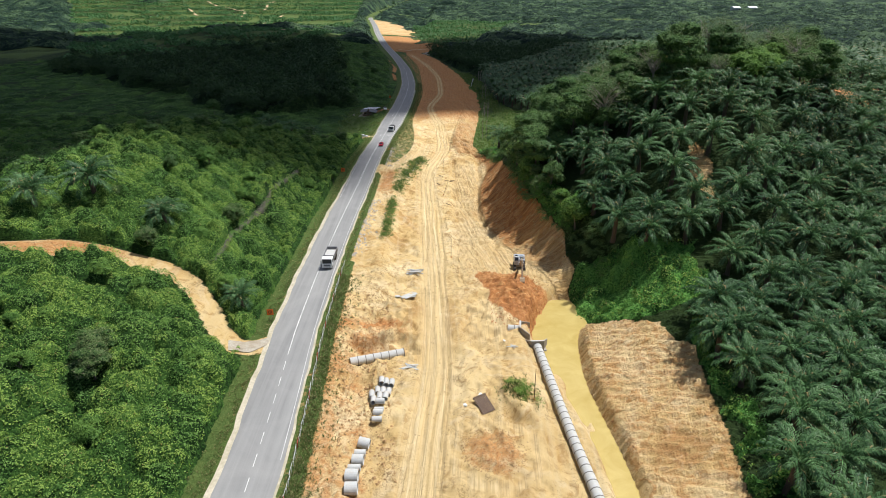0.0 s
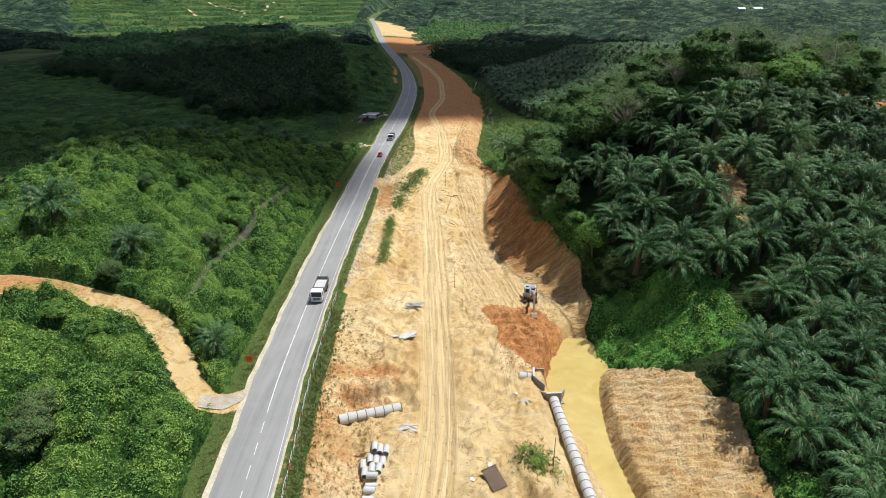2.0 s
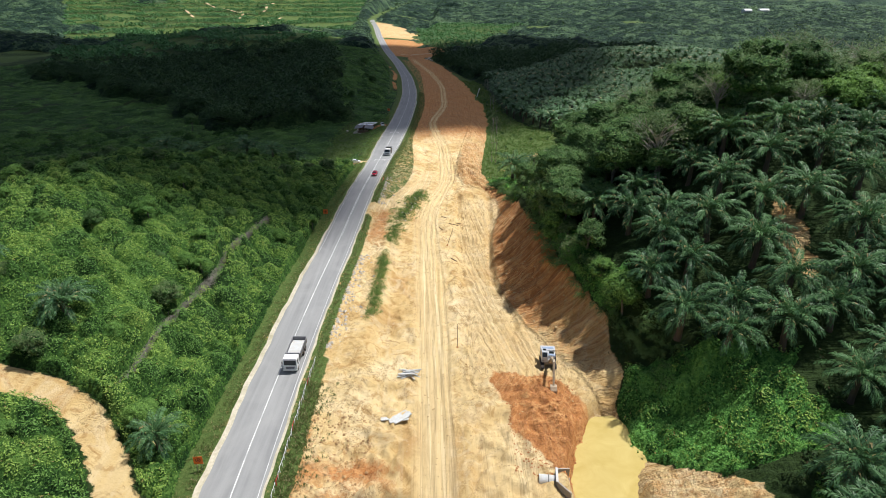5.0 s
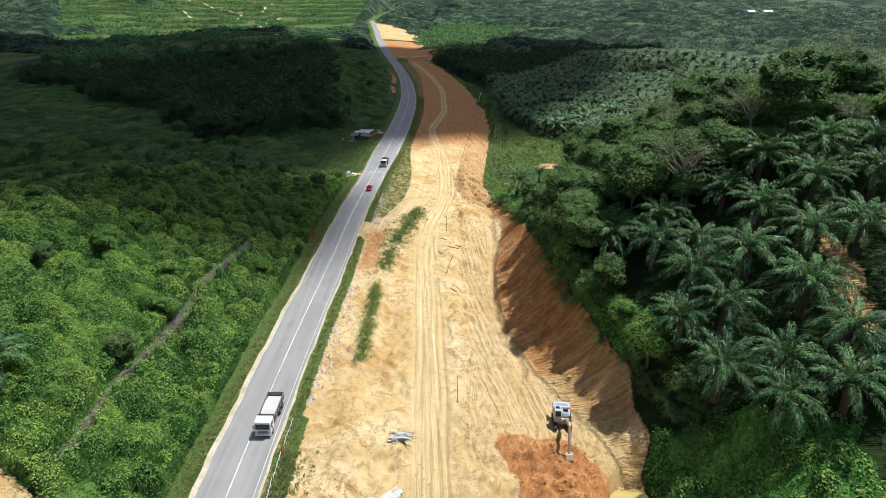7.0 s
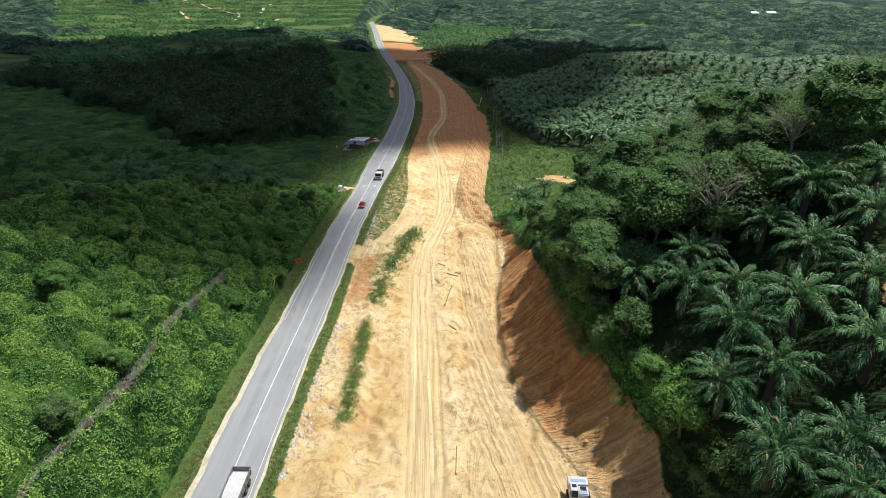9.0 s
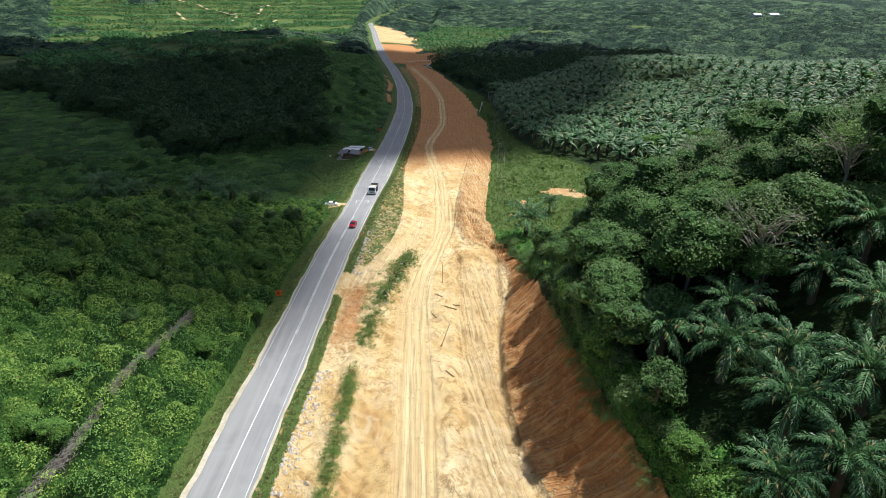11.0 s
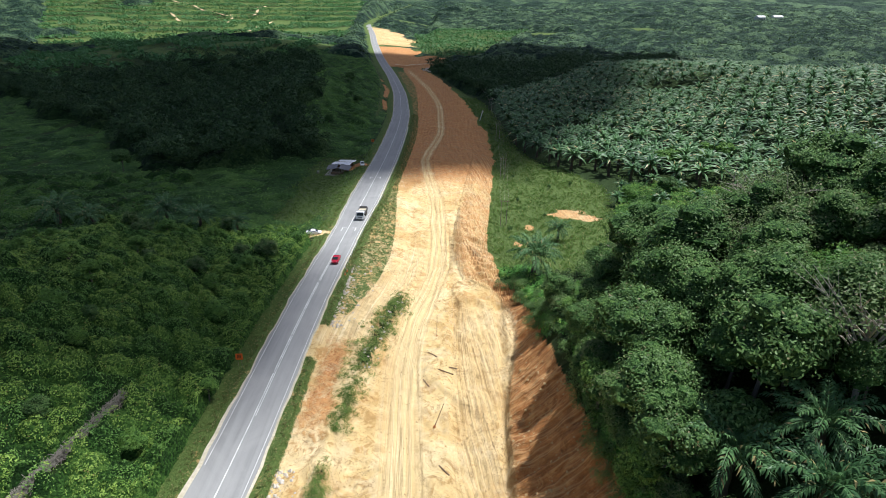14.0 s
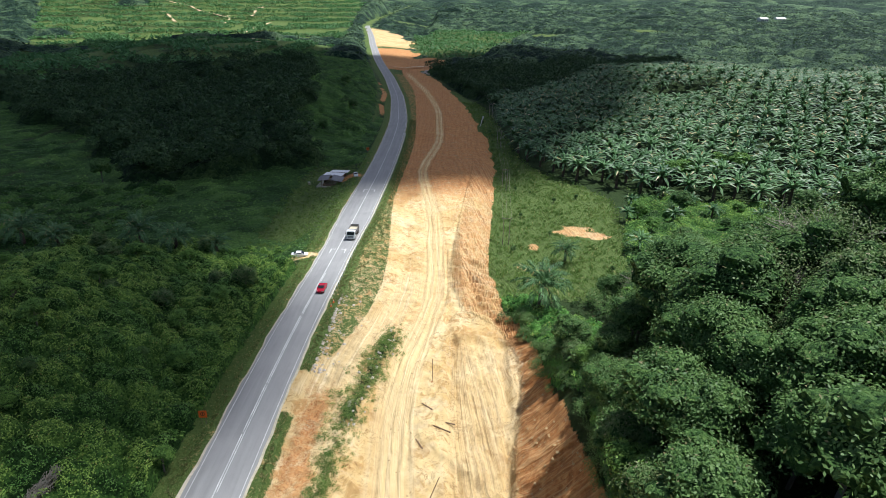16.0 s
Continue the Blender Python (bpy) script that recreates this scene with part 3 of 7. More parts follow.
    # right side: cut face or fill slope
    face_w = curve(y, (40, 60, 76, 90, 97, 104, 118, 124, 135, 150, 170, 190, 205, 222, 232, 300, 480, 700), (13, 15, 19, 22, 22, 17, 16, 13, 11.5, 11.5, 11, 8.5, 5, 6, 8, 8, 9, 12))
    s = np.clip((x - dr) / face_w, 0, 1)
    shape_near = np.where(s < 0.09, s / 0.09 * 0.45, 0.45 + (s - 0.09) / 0.91 * 0.55)
    shape_far = s ** (0.9 + 0.75 * (1 - smooth(140, 158, y)))
    kn = 1 - smooth(98, 108, y)
    prof = kn * shape_near + (1 - kn) * shape_far
    groove = 0.3 * np.sin((y * 0.92 + x * 0.35) * 4.0 + 1.2 * lumps(x, y, 6, 19)) * kn + 0.55 * lumps(x * 0.3, y, 1.9, 20) * (1 - kn) * smooth(120, 132, y) * (1 - smooth(330, 360, y)) * (1 + 0.8 * smooth(225, 240, y))
    groove = groove + 0.4 * kn * np.sin(y * 4.6 + 1.5 * lumps(x * 0, y, 7, 55)) * np.exp(-((s - 0.07) / 0.05) ** 2)
    side = work + (nat - work) * prof + groove * smooth(0.0, 0.05, s) * (1 - smooth(0.85, 1.0, s))
    side = side + (1 - smooth(215, 300, y)) * smooth(0.0, 0.1, s) * (1 - smooth(0.9, 1.0, s)) * (0.22 * lumps(x, y, 3.4, 51) + 0.12 * lumps(x, y, 1.5, 52))
    z = np.where(x > dr, side, z)
    return z


def berm_grass(y):
    """Where along the berm grass has taken hold, from 0 to 1."""
    return np.maximum(smooth(136, 142, y) * (1 - smooth(166, 170, y)) * 0.8, np.maximum(0.7 * smooth(174, 177, y), smooth(188, 194, y)) * (1 - smooth(217, 228, y)))


def flow(x, y):
    """Ground coordinates that run along the wheel tracks and furrows."""
    f = smooth(3, 7, x) * smooth(112, 126, y)
    t = x - track_x(y)
    u = x + 0.16 * (y - 160) + 1.1 * np.sin(y * 0.045)
    dr = dirt_right(y)
    lip = dr - 4.2 * smooth(224, 234, y)
    w = 0.2
    g = smooth(lip - w, lip + w, x) * (1 - smooth(218, 222, y))
    a, b = t * (1 - f) + u * f, y
    return np.stack([a * (1 - g) + (y * 0.8 + 0.1 * x) * g, b * (1 - g) + x * 3.0 * g, np.zeros_like(t)], -1)


def zones(x, y):
    """dirt, red clay, worn track and turf, each from 0 to 1."""
    x, y = np.broadcast_arrays(np.asarray(x, float), np.asarray(y, float))
    rx, rh = road_x(y), road_half(y)
    dl, dr = dirt_left(y), dirt_right(y)
    dirt = smooth(dl - 0.8, dl + 0.8, x)
    face = curve(y, (40, 60, 76, 90, 96, 99.5, 103, 118, 122, 132, 150, 170, 190, 205, 215, 226, 236, 300, 480, 700), (10.5, 12.5, 16.5, 19.5, 20.5, 8, 0.2, 0.6, 7, 10, 10.5, 9.8, 7.0, 3.0, 2.6, 4.5, 5.5, 6, 5, 3))
    face = face + smooth(290, 340, y) * (0.8 * lumps(x * 0, y, 41, 65) + 0.9 * lumps(x, y, 13, 66) + 0.5 * lumps(x, y, 5, 67))
    dirt = dirt * (1 - smooth(dr + face - 0.7, dr + face + 0.7, x))
    dirt = dirt * (1 - smooth(735, 750, y))
    # far bend: bare ground beside the road, red first and sandy further on
    lim = np.interp(y, (740, 815, 860, 930, 1110, 1200, 1300), (10, 10, -25, -42, -58, -80, -110)) + 9 * lumps(x, y, 60, 64) + 4 * lumps(x, y, 22, 68)
    far = smooth(735, 755, y) * (1 - smooth(1190, 1290, y)) * smooth(rx - 3, rx + 2, x) * (1 - smooth(lim - 4, lim + 4, x))
    far = far * (1 - 0.9 * np.exp(-((y - 965 - 0.35 * (x + 80)) / 13) ** 4))
    dirt = np.maximum(dirt, far)
    # road shoulders
    sh = (1 - smooth(0.4, 1.5, np.abs(np.abs(x - rx) - rh - 0.2)))
    dirt = np.maximum(dirt, 0.35 * sh)
    dirt = np.maximum(dirt, 0.3 * (1 - smooth(1.6, 3.0, np.abs(x - rx) - rh)))
    # junction between the haul road and the road
    jn = smooth(192, 196, y) * (1 - smooth(203, 208, y)) * smooth(rx + 2, rx + 3, x) * (1 - smooth(-10, -8, x))
    dirt = np.maximum(dirt, jn)
    # bare cut above the road further on, with turf round it
    cut = np.exp(-((x - (rx - rh - 6.0 + 1.6 * lumps(x * 0, y, 40, 63))) / 1.7) ** 4) * smooth(470, 500, y) * (1 - smooth(610, 660, y)) * smooth(-0.7, 0.1, lumps(x, y, 26, 62))
    dirt = np.maximum(dirt, cut)
    # grassy berm and old mound
    bx = berm_x(y)
    berm = np.exp(-((x - bx) / (1.0 + 0.9 * smooth(180, 192, y))) ** 2) * berm_grass(y)
    mound = np.exp(-((x - 12.6) / 2.8) ** 2 - ((y - 79.3) / 3.0) ** 2)
    dirt = dirt * (1 - 0.65 * berm) * (1 - 0.4 * mound)
    # dirt clearings in the plantation and the valley
    for cx, cy, a, b in ((60, 133, 2.2, 8), (112, 172, 13, 5), (44, 294, 6.5, 5), (50, 291, 4, 3), (28.4, 280, 1.8, 2.6), (23, 262, 1.2, 3.5), (13.5, 243, 2.2, 12), (135, 190, 8, 5), (-34.5, 259, 4.5, 2.6), (-35, 345, 5, 5)):
        dirt = np.maximum(dirt, np.exp(-np.maximum(((x - cx) / a) ** 2 + ((y - cy) / b) ** 2 + 0.45 * lumps(x, y, 4.5, 69), 0) ** 2) * ((np.abs(x - cx) < 3 * a) & (np.abs(y - cy) < 3 * b)))
    drive = 1 - smooth(1.7, 2.7, drive_distance(x, y))
    dirt = np.maximum(dirt, drive)
    red = (0.40 * smooth(118, 126, y) + 0.40 * smooth(134, 150, y)) * smooth(dr - 1.5, dr + 1.5, x) * (1 - smooth(226, 240, y))
    red = np.maximum(red, 0.38 * smooth(dr - 0.5, dr + 1, x) * (1 - smooth(99, 105, y)))
    cl = 0.28 * lumps(x, y, 9, 41) + 0.12 * lumps(x, y, 3, 42)
    clay = 1 - smooth(0.8, 1.12, np.hypot((x - 17 + 0.25 * (y - 112)) / 7.0, (y - 113) / 13.5) + cl * 0.6)
    red = np.maximum(red, clay)
    red = np.maximum(red, np.exp(-((x + 17.8 + 0.5 * lumps(x, y, 9, 70)) / 2.9) ** 4) * (0.25 * smooth(150, 165, y) + 0.38 * smooth(168, 184, y)) * (1 - smooth(194, 212, y)))
    red = np.maximum(red, (0.55 + 0.2 * lumps(x, y, 6, 71)) * np.exp(-((x + 12.0) / 6.5) ** 4 - ((y - 98.5) / 6.8) ** 4))
    red = np.maximum(red, (0.46 + 0.2 * lumps(x, y, 7, 72)) * np.exp(-((x - dl - 2.2) / 3.4) ** 4) * (1 - smooth(100, 112, y)))
    red = np.maximum(red, 0.55 * np.exp(-(((x - 7.7) / 4.9) ** 2 + ((y - 66) / 4.9) ** 2) ** 3))
    red = np.maximum(red, 0.5 * smooth(dr - 4.5, dr - 3, x) * smooth(224, 234, y) * (1 - smooth(300, 330, y)))
    red = np.maximum(red, 0.28 * smooth(205, 225, y) + 0.42 * smooth(300, 345, y) - 0.3 * smooth(955, 980, y))
    red = np.maximum(red, 0.62 * cut)
    red = np.maximum(red, 0.6 * drive * (1 - smooth(-66, -56, x)))
    t = x - track_x(y)
    track = np.exp(-(t / 2.9) ** 4)
    red = red * (1 - 0.65 * smooth(220, 300, y) * (np.exp(-((t - 1.1) / 0.8) ** 2) + np.exp(-((t + 1.1) / 0.8) ** 2)) * (1 - smooth(700, 740, y)))
    ring = np.exp(-((np.hypot(x - 7.7, (y - 66)) - 6.8) / 1.1) ** 2) * (1 - smooth(70, 76, y))
    track = np.maximum(track, 0.7 * ring) * (1 - 0.35 * smooth(230, 300, y))
    ramp_x = curve(y, (196, 203, 211, 219, 230, 243, 262), (-22, -18.5, -14.4, -11.4, -8.6, -6.0, -2))
    track = np.maximum(track, np.exp(-((x - ramp_x) / 3.2) ** 4) * smooth(197, 202, y) * (1 - smooth(245, 258, y)))
    track = np.maximum(track, 0.6 * np.exp(-((x - 9.5) / 4.5) ** 4 - ((y - 103) / 9) ** 4))
    floor = smooth(4, 6, x) * (1 - smooth(dr - 3, dr - 1, x)) * smooth(118, 135, y) * (1 - smooth(216, 224, y))
    track = np.maximum(track, 0.45 * floor)
    bank = smooth(rx + rh, rx + rh + 1, x) * (1 - smooth(dl, dl + 1, x)) * (1 - smooth(700, 745, y))
    strip_w = np.where(y < 125, 3.4, 2.4)
    turf = np.maximum(1 - smooth(3.0, 5.0, np.abs(x - rx) - rh), bank)
    dirt = np.maximum(dirt, 0.9 * bank * smooth(rx + rh + strip_w - 0.8, rx + rh + strip_w + 0.8, x) * (1 - 0.5 * smooth(206, 213, y)))
    red = np.maximum(red, 0.5 * bank * (1 - smooth(105, 120, y)))
    lim = curve(y, (232, 285, 333, 378, 526, 620), (46, 56, 64, 36, 29, 12))
    turf = np.maximum(turf, 0.9 * smooth(232, 245, y) * smooth(dr, dr + 4, x) * (1 - smooth(lim - 4, lim + 6, x)) * (1 - smooth(600, 640, y)))
    turf = np.maximum(turf, 0.68 * np.exp(-((x + 44) / 14) ** 4 - ((y - 315) / 62) ** 4))
    turf = np.maximum(turf, 0.9 * far_fields(x, y))
    turf = np.maximum(turf, np.where(x < -140, 0.42 + 0.4 * smooth(-0.2, 0.5, np.sin(natural_z(x, y) * 1.05 + 0.01 * x + 3.1)), 0.52) * smooth(560, 700, y))
    turf = np.maximum(turf, 0.8 * np.exp(-((x - rx + 30) / 22) ** 4) * smooth(420, 470, y) * (1 - smooth(640, 700, y)))
    turf = np.maximum(turf, 0.45 * np.exp(-((x + 165) / 85) ** 4 - ((y - 370) / 70) ** 4))
    return np.stack([dirt, red, track, turf], -1)


def far_fields(x, y):
    """Cleared pale fields in the far woods, from 0 to 1."""
    out = np.zeros(np.shape(x))
    for cx, cy, a, b in ((369, 1321, 70, 70), (680, 1400, 130, 90), (160, 1150, 45, 50), (905, 1900, 200, 120), (250, 1900, 150, 90), (-60, 1500, 70, 80)):
        out = np.maximum(out, np.exp(-(((x - cx) / a) ** 2 + ((y - cy) / b) ** 2) ** 2))
    return out


def cut_face(x, y):
    """Where a digger's bucket has combed the sides of the cutting, from 0 to 1."""
    dr = dirt_right(y)
    lip = dr - 4.2 * smooth(224, 234, y)
    w = 0.2
    return np.maximum(smooth(lip - w, lip + w, x) * (1 - smooth(330, 420, y)) * (1 - 0.6 * (1 - smooth(98, 104, y))), 0.55 * smooth(2.5, 4.5, x) * smooth(112, 124, y) * (1 - smooth(215, 222, y)))


# ---------------------------------------------------------------- mesh helpers
def mesh_faces(name, verts, faces, mat, smooth_shade=False):
    """A mesh from arrays of points and of equally long faces."""
    verts, faces = np.asarray(verts, np.float32), np.asarray(faces, np.int32)
    me = bpy.data.meshes.new(name)
    n = faces.shape[1]
    me.vertices.add(len(verts))
    me.vertices.foreach_set("co", verts.ravel())
    me.loops.add(faces.size)
    me.loops.foreach_set("vertex_index", faces.ravel())
    me.polygons.add(len(faces))
    me.polygons.foreach_set("loop_start", np.arange(0, faces.size, n, dtype=np.int32))
    me.polygons.foreach_set("use_smooth", np.full(len(faces), smooth_shade))
    me.update(calc_edges=True)
    me.validate()
    me.materials.append(mat)
    return me


def quads_mesh(name, q, mat):
    """A mesh of loose four-cornered leaves; q has the shape (n, 4, 3)."""
    q = np.asarray(q, np.float32).reshape(-1, 4, 3)
    return mesh_faces(name, q.reshape(-1, 3), np.arange(len(q) * 4).reshape(-1, 4), mat)


def part(name, bm, material, parent, label=""):
    """Links a bmesh as one mesh object under a thing or under a part."""
    me = bpy.data.meshes.new(name)
    bm.to_mesh(me)
    bm.free()
    me.materials.append(material)
    ob = new(name, me)
    ob.parent = parent
    if label:
        ob["label"] = label
    return ob


def part_mesh(name, me, parent, label=""):
    ob = new(name, me)
    ob.parent = parent
    if label:
        ob["label"] = label
    return ob


def thing(name, label, category, group="", kind="", at=None):
    ob = new(name)
    if at is not None:
        ob.matrix_basis = at
    return tagged(ob, label, category, group, kind)


def box(bm, size, at=(0, 0, 0), rot=(0, 0, 0), bevel=0.0):
    m = pose(*at, *rot) @ Matrix.Diagonal((*size, 1))
    got = bmesh.ops.create_cube(bm, size=1.0, matrix=m)
    if bevel:
        edges = list({e for v in got["verts"] for e in v.link_edges})
        bmesh.ops.bevel(bm, geom=edges, offset=bevel, segments=2, affect="EDGES")
    return bm


def rod(bm, a, b, r1, r2=None, seg=8, caps=True):
    a, b = Vector(a), Vector(b)
    d = b - a
    m = Matrix.Translation((a + b) / 2) @ d.to_track_quat("Z", "Y").to_matrix().to_4x4()
    bmesh.ops.create_cone(bm, cap_ends=caps, segments=seg, radius1=r1, radius2=r1 if r2 is None else r2, depth=d.length, matrix=m)
    return bm


def extrude_profile(bm, pts, half, at=Matrix.Identity(4), bevel=0.0):
    """A solid whose side view is the polygon pts of (y, z), from -half to half across."""
    a = [bm.verts.new(at @ Vector((-half, p[0], p[1]))) for p in pts]
    b = [bm.verts.new(at @ Vector((half, p[0], p[1]))) for p in pts]
    faces = [bm.faces.new(a), bm.faces.new(list(reversed(b)))]
    for i in range(len(pts)):
        j = (i + 1) % len(pts)
        faces.append(bm.faces.new((a[j], a[i], b[i], b[j])))
    bmesh.ops.recalc_face_normals(bm, faces=faces)
    if bevel:
        bmesh.ops.bevel(bm, geom=list({e for f in faces for e in f.edges}), offset=bevel, segments=2, affect="EDGES")
    return bm


def ground_at(x, y):
    return float(land(np.array([x]), np.array([y]))[0])


# ---------------------------------------------------------------- ground, road, water
def growing(start, step, factor, stop):
    out, v = [], start
    while abs(v) < abs(stop):
        v += step
        step *= factor
        out.append(v)
    return out


def build_ground():
    gx = np.array(sorted(growing(-38, -0.9, 1.075, -4200)) + list(np.arange(-38, -22.01, 0.5)) + list(np.arange(-21.7, 28.01, 0.3)) + list(np.arange(28.3, 47.01, 0.33)) + growing(47, 0.9, 1.075, 4200))
    gy = np.array(sorted(growing(46, -3.0, 1.25, -900)) + list(np.arange(46, 262.01, 0.42)) + growing(262, 0.7, 1.026, 5200))
    xx, yy = np.meshgrid(gx, gy)
    zz = land(xx, yy)
    nx, ny = len(gx), len(gy)
    idx = np.arange(nx * ny).reshape(ny, nx)
    faces = np.stack([idx[:-1, :-1], idx[:-1, 1:], idx[1:, 1:], idx[1:, :-1]], -1).reshape(-1, 4)
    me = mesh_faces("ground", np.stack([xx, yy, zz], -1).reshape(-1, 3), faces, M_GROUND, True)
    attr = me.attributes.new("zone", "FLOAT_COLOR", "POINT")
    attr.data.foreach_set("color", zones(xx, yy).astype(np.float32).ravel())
    run = me.attributes.new("flow", "FLOAT_VECTOR", "POINT")
    run.data.foreach_set("vector", flow(xx, yy).astype(np.float32).ravel())
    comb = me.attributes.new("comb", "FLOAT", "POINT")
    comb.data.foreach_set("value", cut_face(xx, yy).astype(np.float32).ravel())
    ob = new("ground", me)
    tagged(ob, "bare yellow earthworks and red clay between dark green slopes", "ground", kind="structure")


def strip(name, ys, left, right, lift, thick, mat):
    """A band along the road with thickness: left and right are offsets from the centre line as functions of y."""
    ys = np.asarray(ys, float)
    cx, z = road_x(ys), road_z(ys)
    xl, xr = cx + left, cx + right
    ring = np.stack([np.stack([xl, ys, z + lift - thick], -1), np.stack([xl, ys, z + lift], -1), np.stack([xr, ys, z + lift], -1), np.stack([xr, ys, z + lift - thick], -1)], 1)
    n = len(ys)
    base = np.arange(n - 1)[:, None] * 4
    quads = []
    for a, b in ((0, 1), (1, 2), (2, 3), (3, 0)):
        quads.append(np.concatenate([base + a, base + 4 + a, base + 4 + b, base + b], 1))
    verts = ring.reshape(-1, 3)
    faces = np.concatenate(quads + [np.array([[3, 2, 1, 0]]), np.array([[4 * n - 4, 4 * n - 3, 4 * n - 2, 4 * n - 1]])])
    return mesh_faces(name, verts, faces, mat)


def build_road():
    ys = np.concatenate([np.arange(-60, 300, 3.0), np.arange(300, 1300, 8.0)])
    h = road_half(ys)
    wob = 0.12 * np.sin(ys * 0.31) + 0.1 * np.sin(ys * 0.83 + 1)
    road = new("road", strip("road", ys, -h + wob, h + wob * 0.7, 0.0, 0.3, M_ASPHALT))
    tagged(road, "two-lane grey asphalt road with worn white markings", "road", kind="structure")
    for s in (-1, 1):
        a, b = (-h - 0.25 - 0.6 * (1 - smooth(150, 200, ys)) + 1.2 * wob, -h + 0.25) if s < 0 else (h - 0.25, h + 0.35 + wob)
        ob = new("shoulder", strip("shoulder", ys, a, b, -0.035, 0.2, M_SAND))
        tagged(ob, "pale sandy road shoulder along the asphalt edge", "shoulder", kind="structure")
    # markings: broken centre line near the works, solid further on, edge lines
    y = -20.0
    while y < 89:
        seg = np.array([y, y + 1.2, y + 2.4])
        ob = part_mesh("centre_dash", strip("centre_dash", seg, -0.06, 0.06, 0.006, 0.004, M_LINE), road)
        y += 4.3
    sol = np.concatenate([np.arange(89, 300, 3.0), np.arange(300, 1150, 8.0)])
    part_mesh("centre_line", strip("centre_line", sol, -0.09, 0.08, 0.006, 0.004, M_LINE), road)
    dbl = np.arange(178, 250, 3.0)
    part_mesh("centre_line", strip("centre_line", dbl, 0.22, 0.36, 0.006, 0.004, M_LINE), road)
    for s in (-1, 1):
        ye = ys[ys > 60] if s > 0 else ys[ys > 165]
        e = s * (road_half(ye) - 0.5)
        part_mesh("edge_line", strip("edge_line", ye, e - 0.045, e + 0.045, 0.006, 0.004, M_LINE), road)
    # turning arrows at the junction by the stall
    for ax, ay, turn in ((-1.6, 262, 1), (2.2, 262, -1), (-1.8, 322, 1), (2.0, 322, -1)):
        bm = bmesh.new()
        box(bm, (0.28, 3.0, 0.008), (0, 0, 0))
        box(bm, (1.3, 0.3, 0.008), (0.55 * turn, 1.2, 0.0015))
        ar = part("turn_arrow", bm, M_LINE, road)
        cy = np.array([ay])
        ar.matrix_basis = pose(float(road_x(cy)[0]) + ax, ay, float(road_z(cy)[0]) + 0.008, math.degrees(math.atan2(float(road_z(cy + 1)[0] - road_z(cy)[0]), 1)))


def build_water():
    ys = np.arange(30, 122.1, 1.0)
    xl, xr = pond_left(ys) - 3.5, dirt_right(ys) + 3.0
    n = len(ys)
    v = np.concatenate([np.stack([xl, ys, np.full(n, POND_Z)], -1), np.stack([xr, ys, np.full(n, POND_Z)], -1)])
    i = np.arange(n - 1)
    f = np.stack([i, n + i, n + i + 1, i + 1], -1)
    ob = new("water", mesh_faces("water", v, f, M_WATER, True))
    tagged(ob, "still muddy yellow water in the drainage channel", "water", kind="structure")


def build_farm_tracks():
    """Narrow bare tracks winding between the terraces far off."""
    for pts in (((-288, 1019), (-295, 1093), (-306, 1202)), ((-357, 1278), (-371, 1356), (-371, 1394)), ((-380, 1194), (-400, 1289)), ((-544, 1356), (-465, 1314), (-432, 1281), (-351, 1271)),
                ((-226, 850), (-187, 752)), ((-505, 1251), (-443, 1157)), ((-52, 751), (-20, 770), (12, 788))):
        p = np.array(pts, float)
        t = np.linspace(0, len(p) - 1, 14 * len(p))
        x, y = np.interp(t, np.arange(len(p)), p[:, 0]), np.interp(t, np.arange(len(p)), p[:, 1])
        x = x + 4 * np.sin(t * 4.0) * np.minimum(t, 1)
        d = np.stack([np.gradient(x), np.gradient(y)], -1)
        d = d / np.linalg.norm(d, axis=1, keepdims=True)
        n = np.stack([-d[:, 1], d[:, 0]], -1) * 2.4
        z = land(x, y) + 1.6
        v = np.concatenate([np.stack([x + n[:, 0], y + n[:, 1], z], -1), np.stack([x - n[:, 0], y - n[:, 1], z], -1)])
        i = np.arange(len(x) - 1)
        f = np.stack([i, i + 1, len(x) + i + 1, len(x) + i], -1)
        tagged(new("farm_track", mesh_faces("farm_track", v, f[:, ::-1], M_TRACK)), "bare yellow farm track between plantation terraces", "track", kind="structure")


build_farm_tracks()
build_ground()
build_road()
build_water()


# ---------------------------------------------------------------- plants
RNG = np.random.RandomState(7)


def unit(v):
    return v / np.maximum(np.linalg.norm(v, axis=-1, keepdims=True), 1e-6)


def leaves_at(points, normals, length, width, rng, droop=0.2):
    """Pointed leaves (four corners each) at the points, facing roughly along the normals."""
    n = len(points)
    nrm = unit(unit(normals) + 0.42 * rng.normal(size=(n, 3)))
    a = unit(np.cross(nrm, rng.normal(size=(n, 3))))
    a[:, 2] -= droop
    a = unit(a)
    b = unit(np.cross(nrm, a))
    ln = (length * rng.uniform(0.6, 1.3, n))[:, None]
    wd = (width * rng.uniform(0.7, 1.2, n))[:, None]
    p = points
    return np.stack([p - a * ln * 0.5, p + b * wd * 0.5 - a * ln * 0.05, p + a * ln * 0.5, p - b * wd * 0.5 - a * ln * 0.05], 1)


def crown_clumps(rng, radii, clumps, clump_r=0.42, top=True):
    """Middles and sizes of the leaf clumps that make up a crown."""
    d = unit(rng.normal(size=(clumps, 3)))
    if top:
        d[:, 2] = np.where(d[:, 2] < -0.35, -d[:, 2], d[:, 2])
    c = unit(d) * rng.uniform(0.45, 0.85, (clumps, 1)) * np.array(radii)
    return c, rng.uniform(0.6, 1.25, clumps) * clump_r * min(radii)


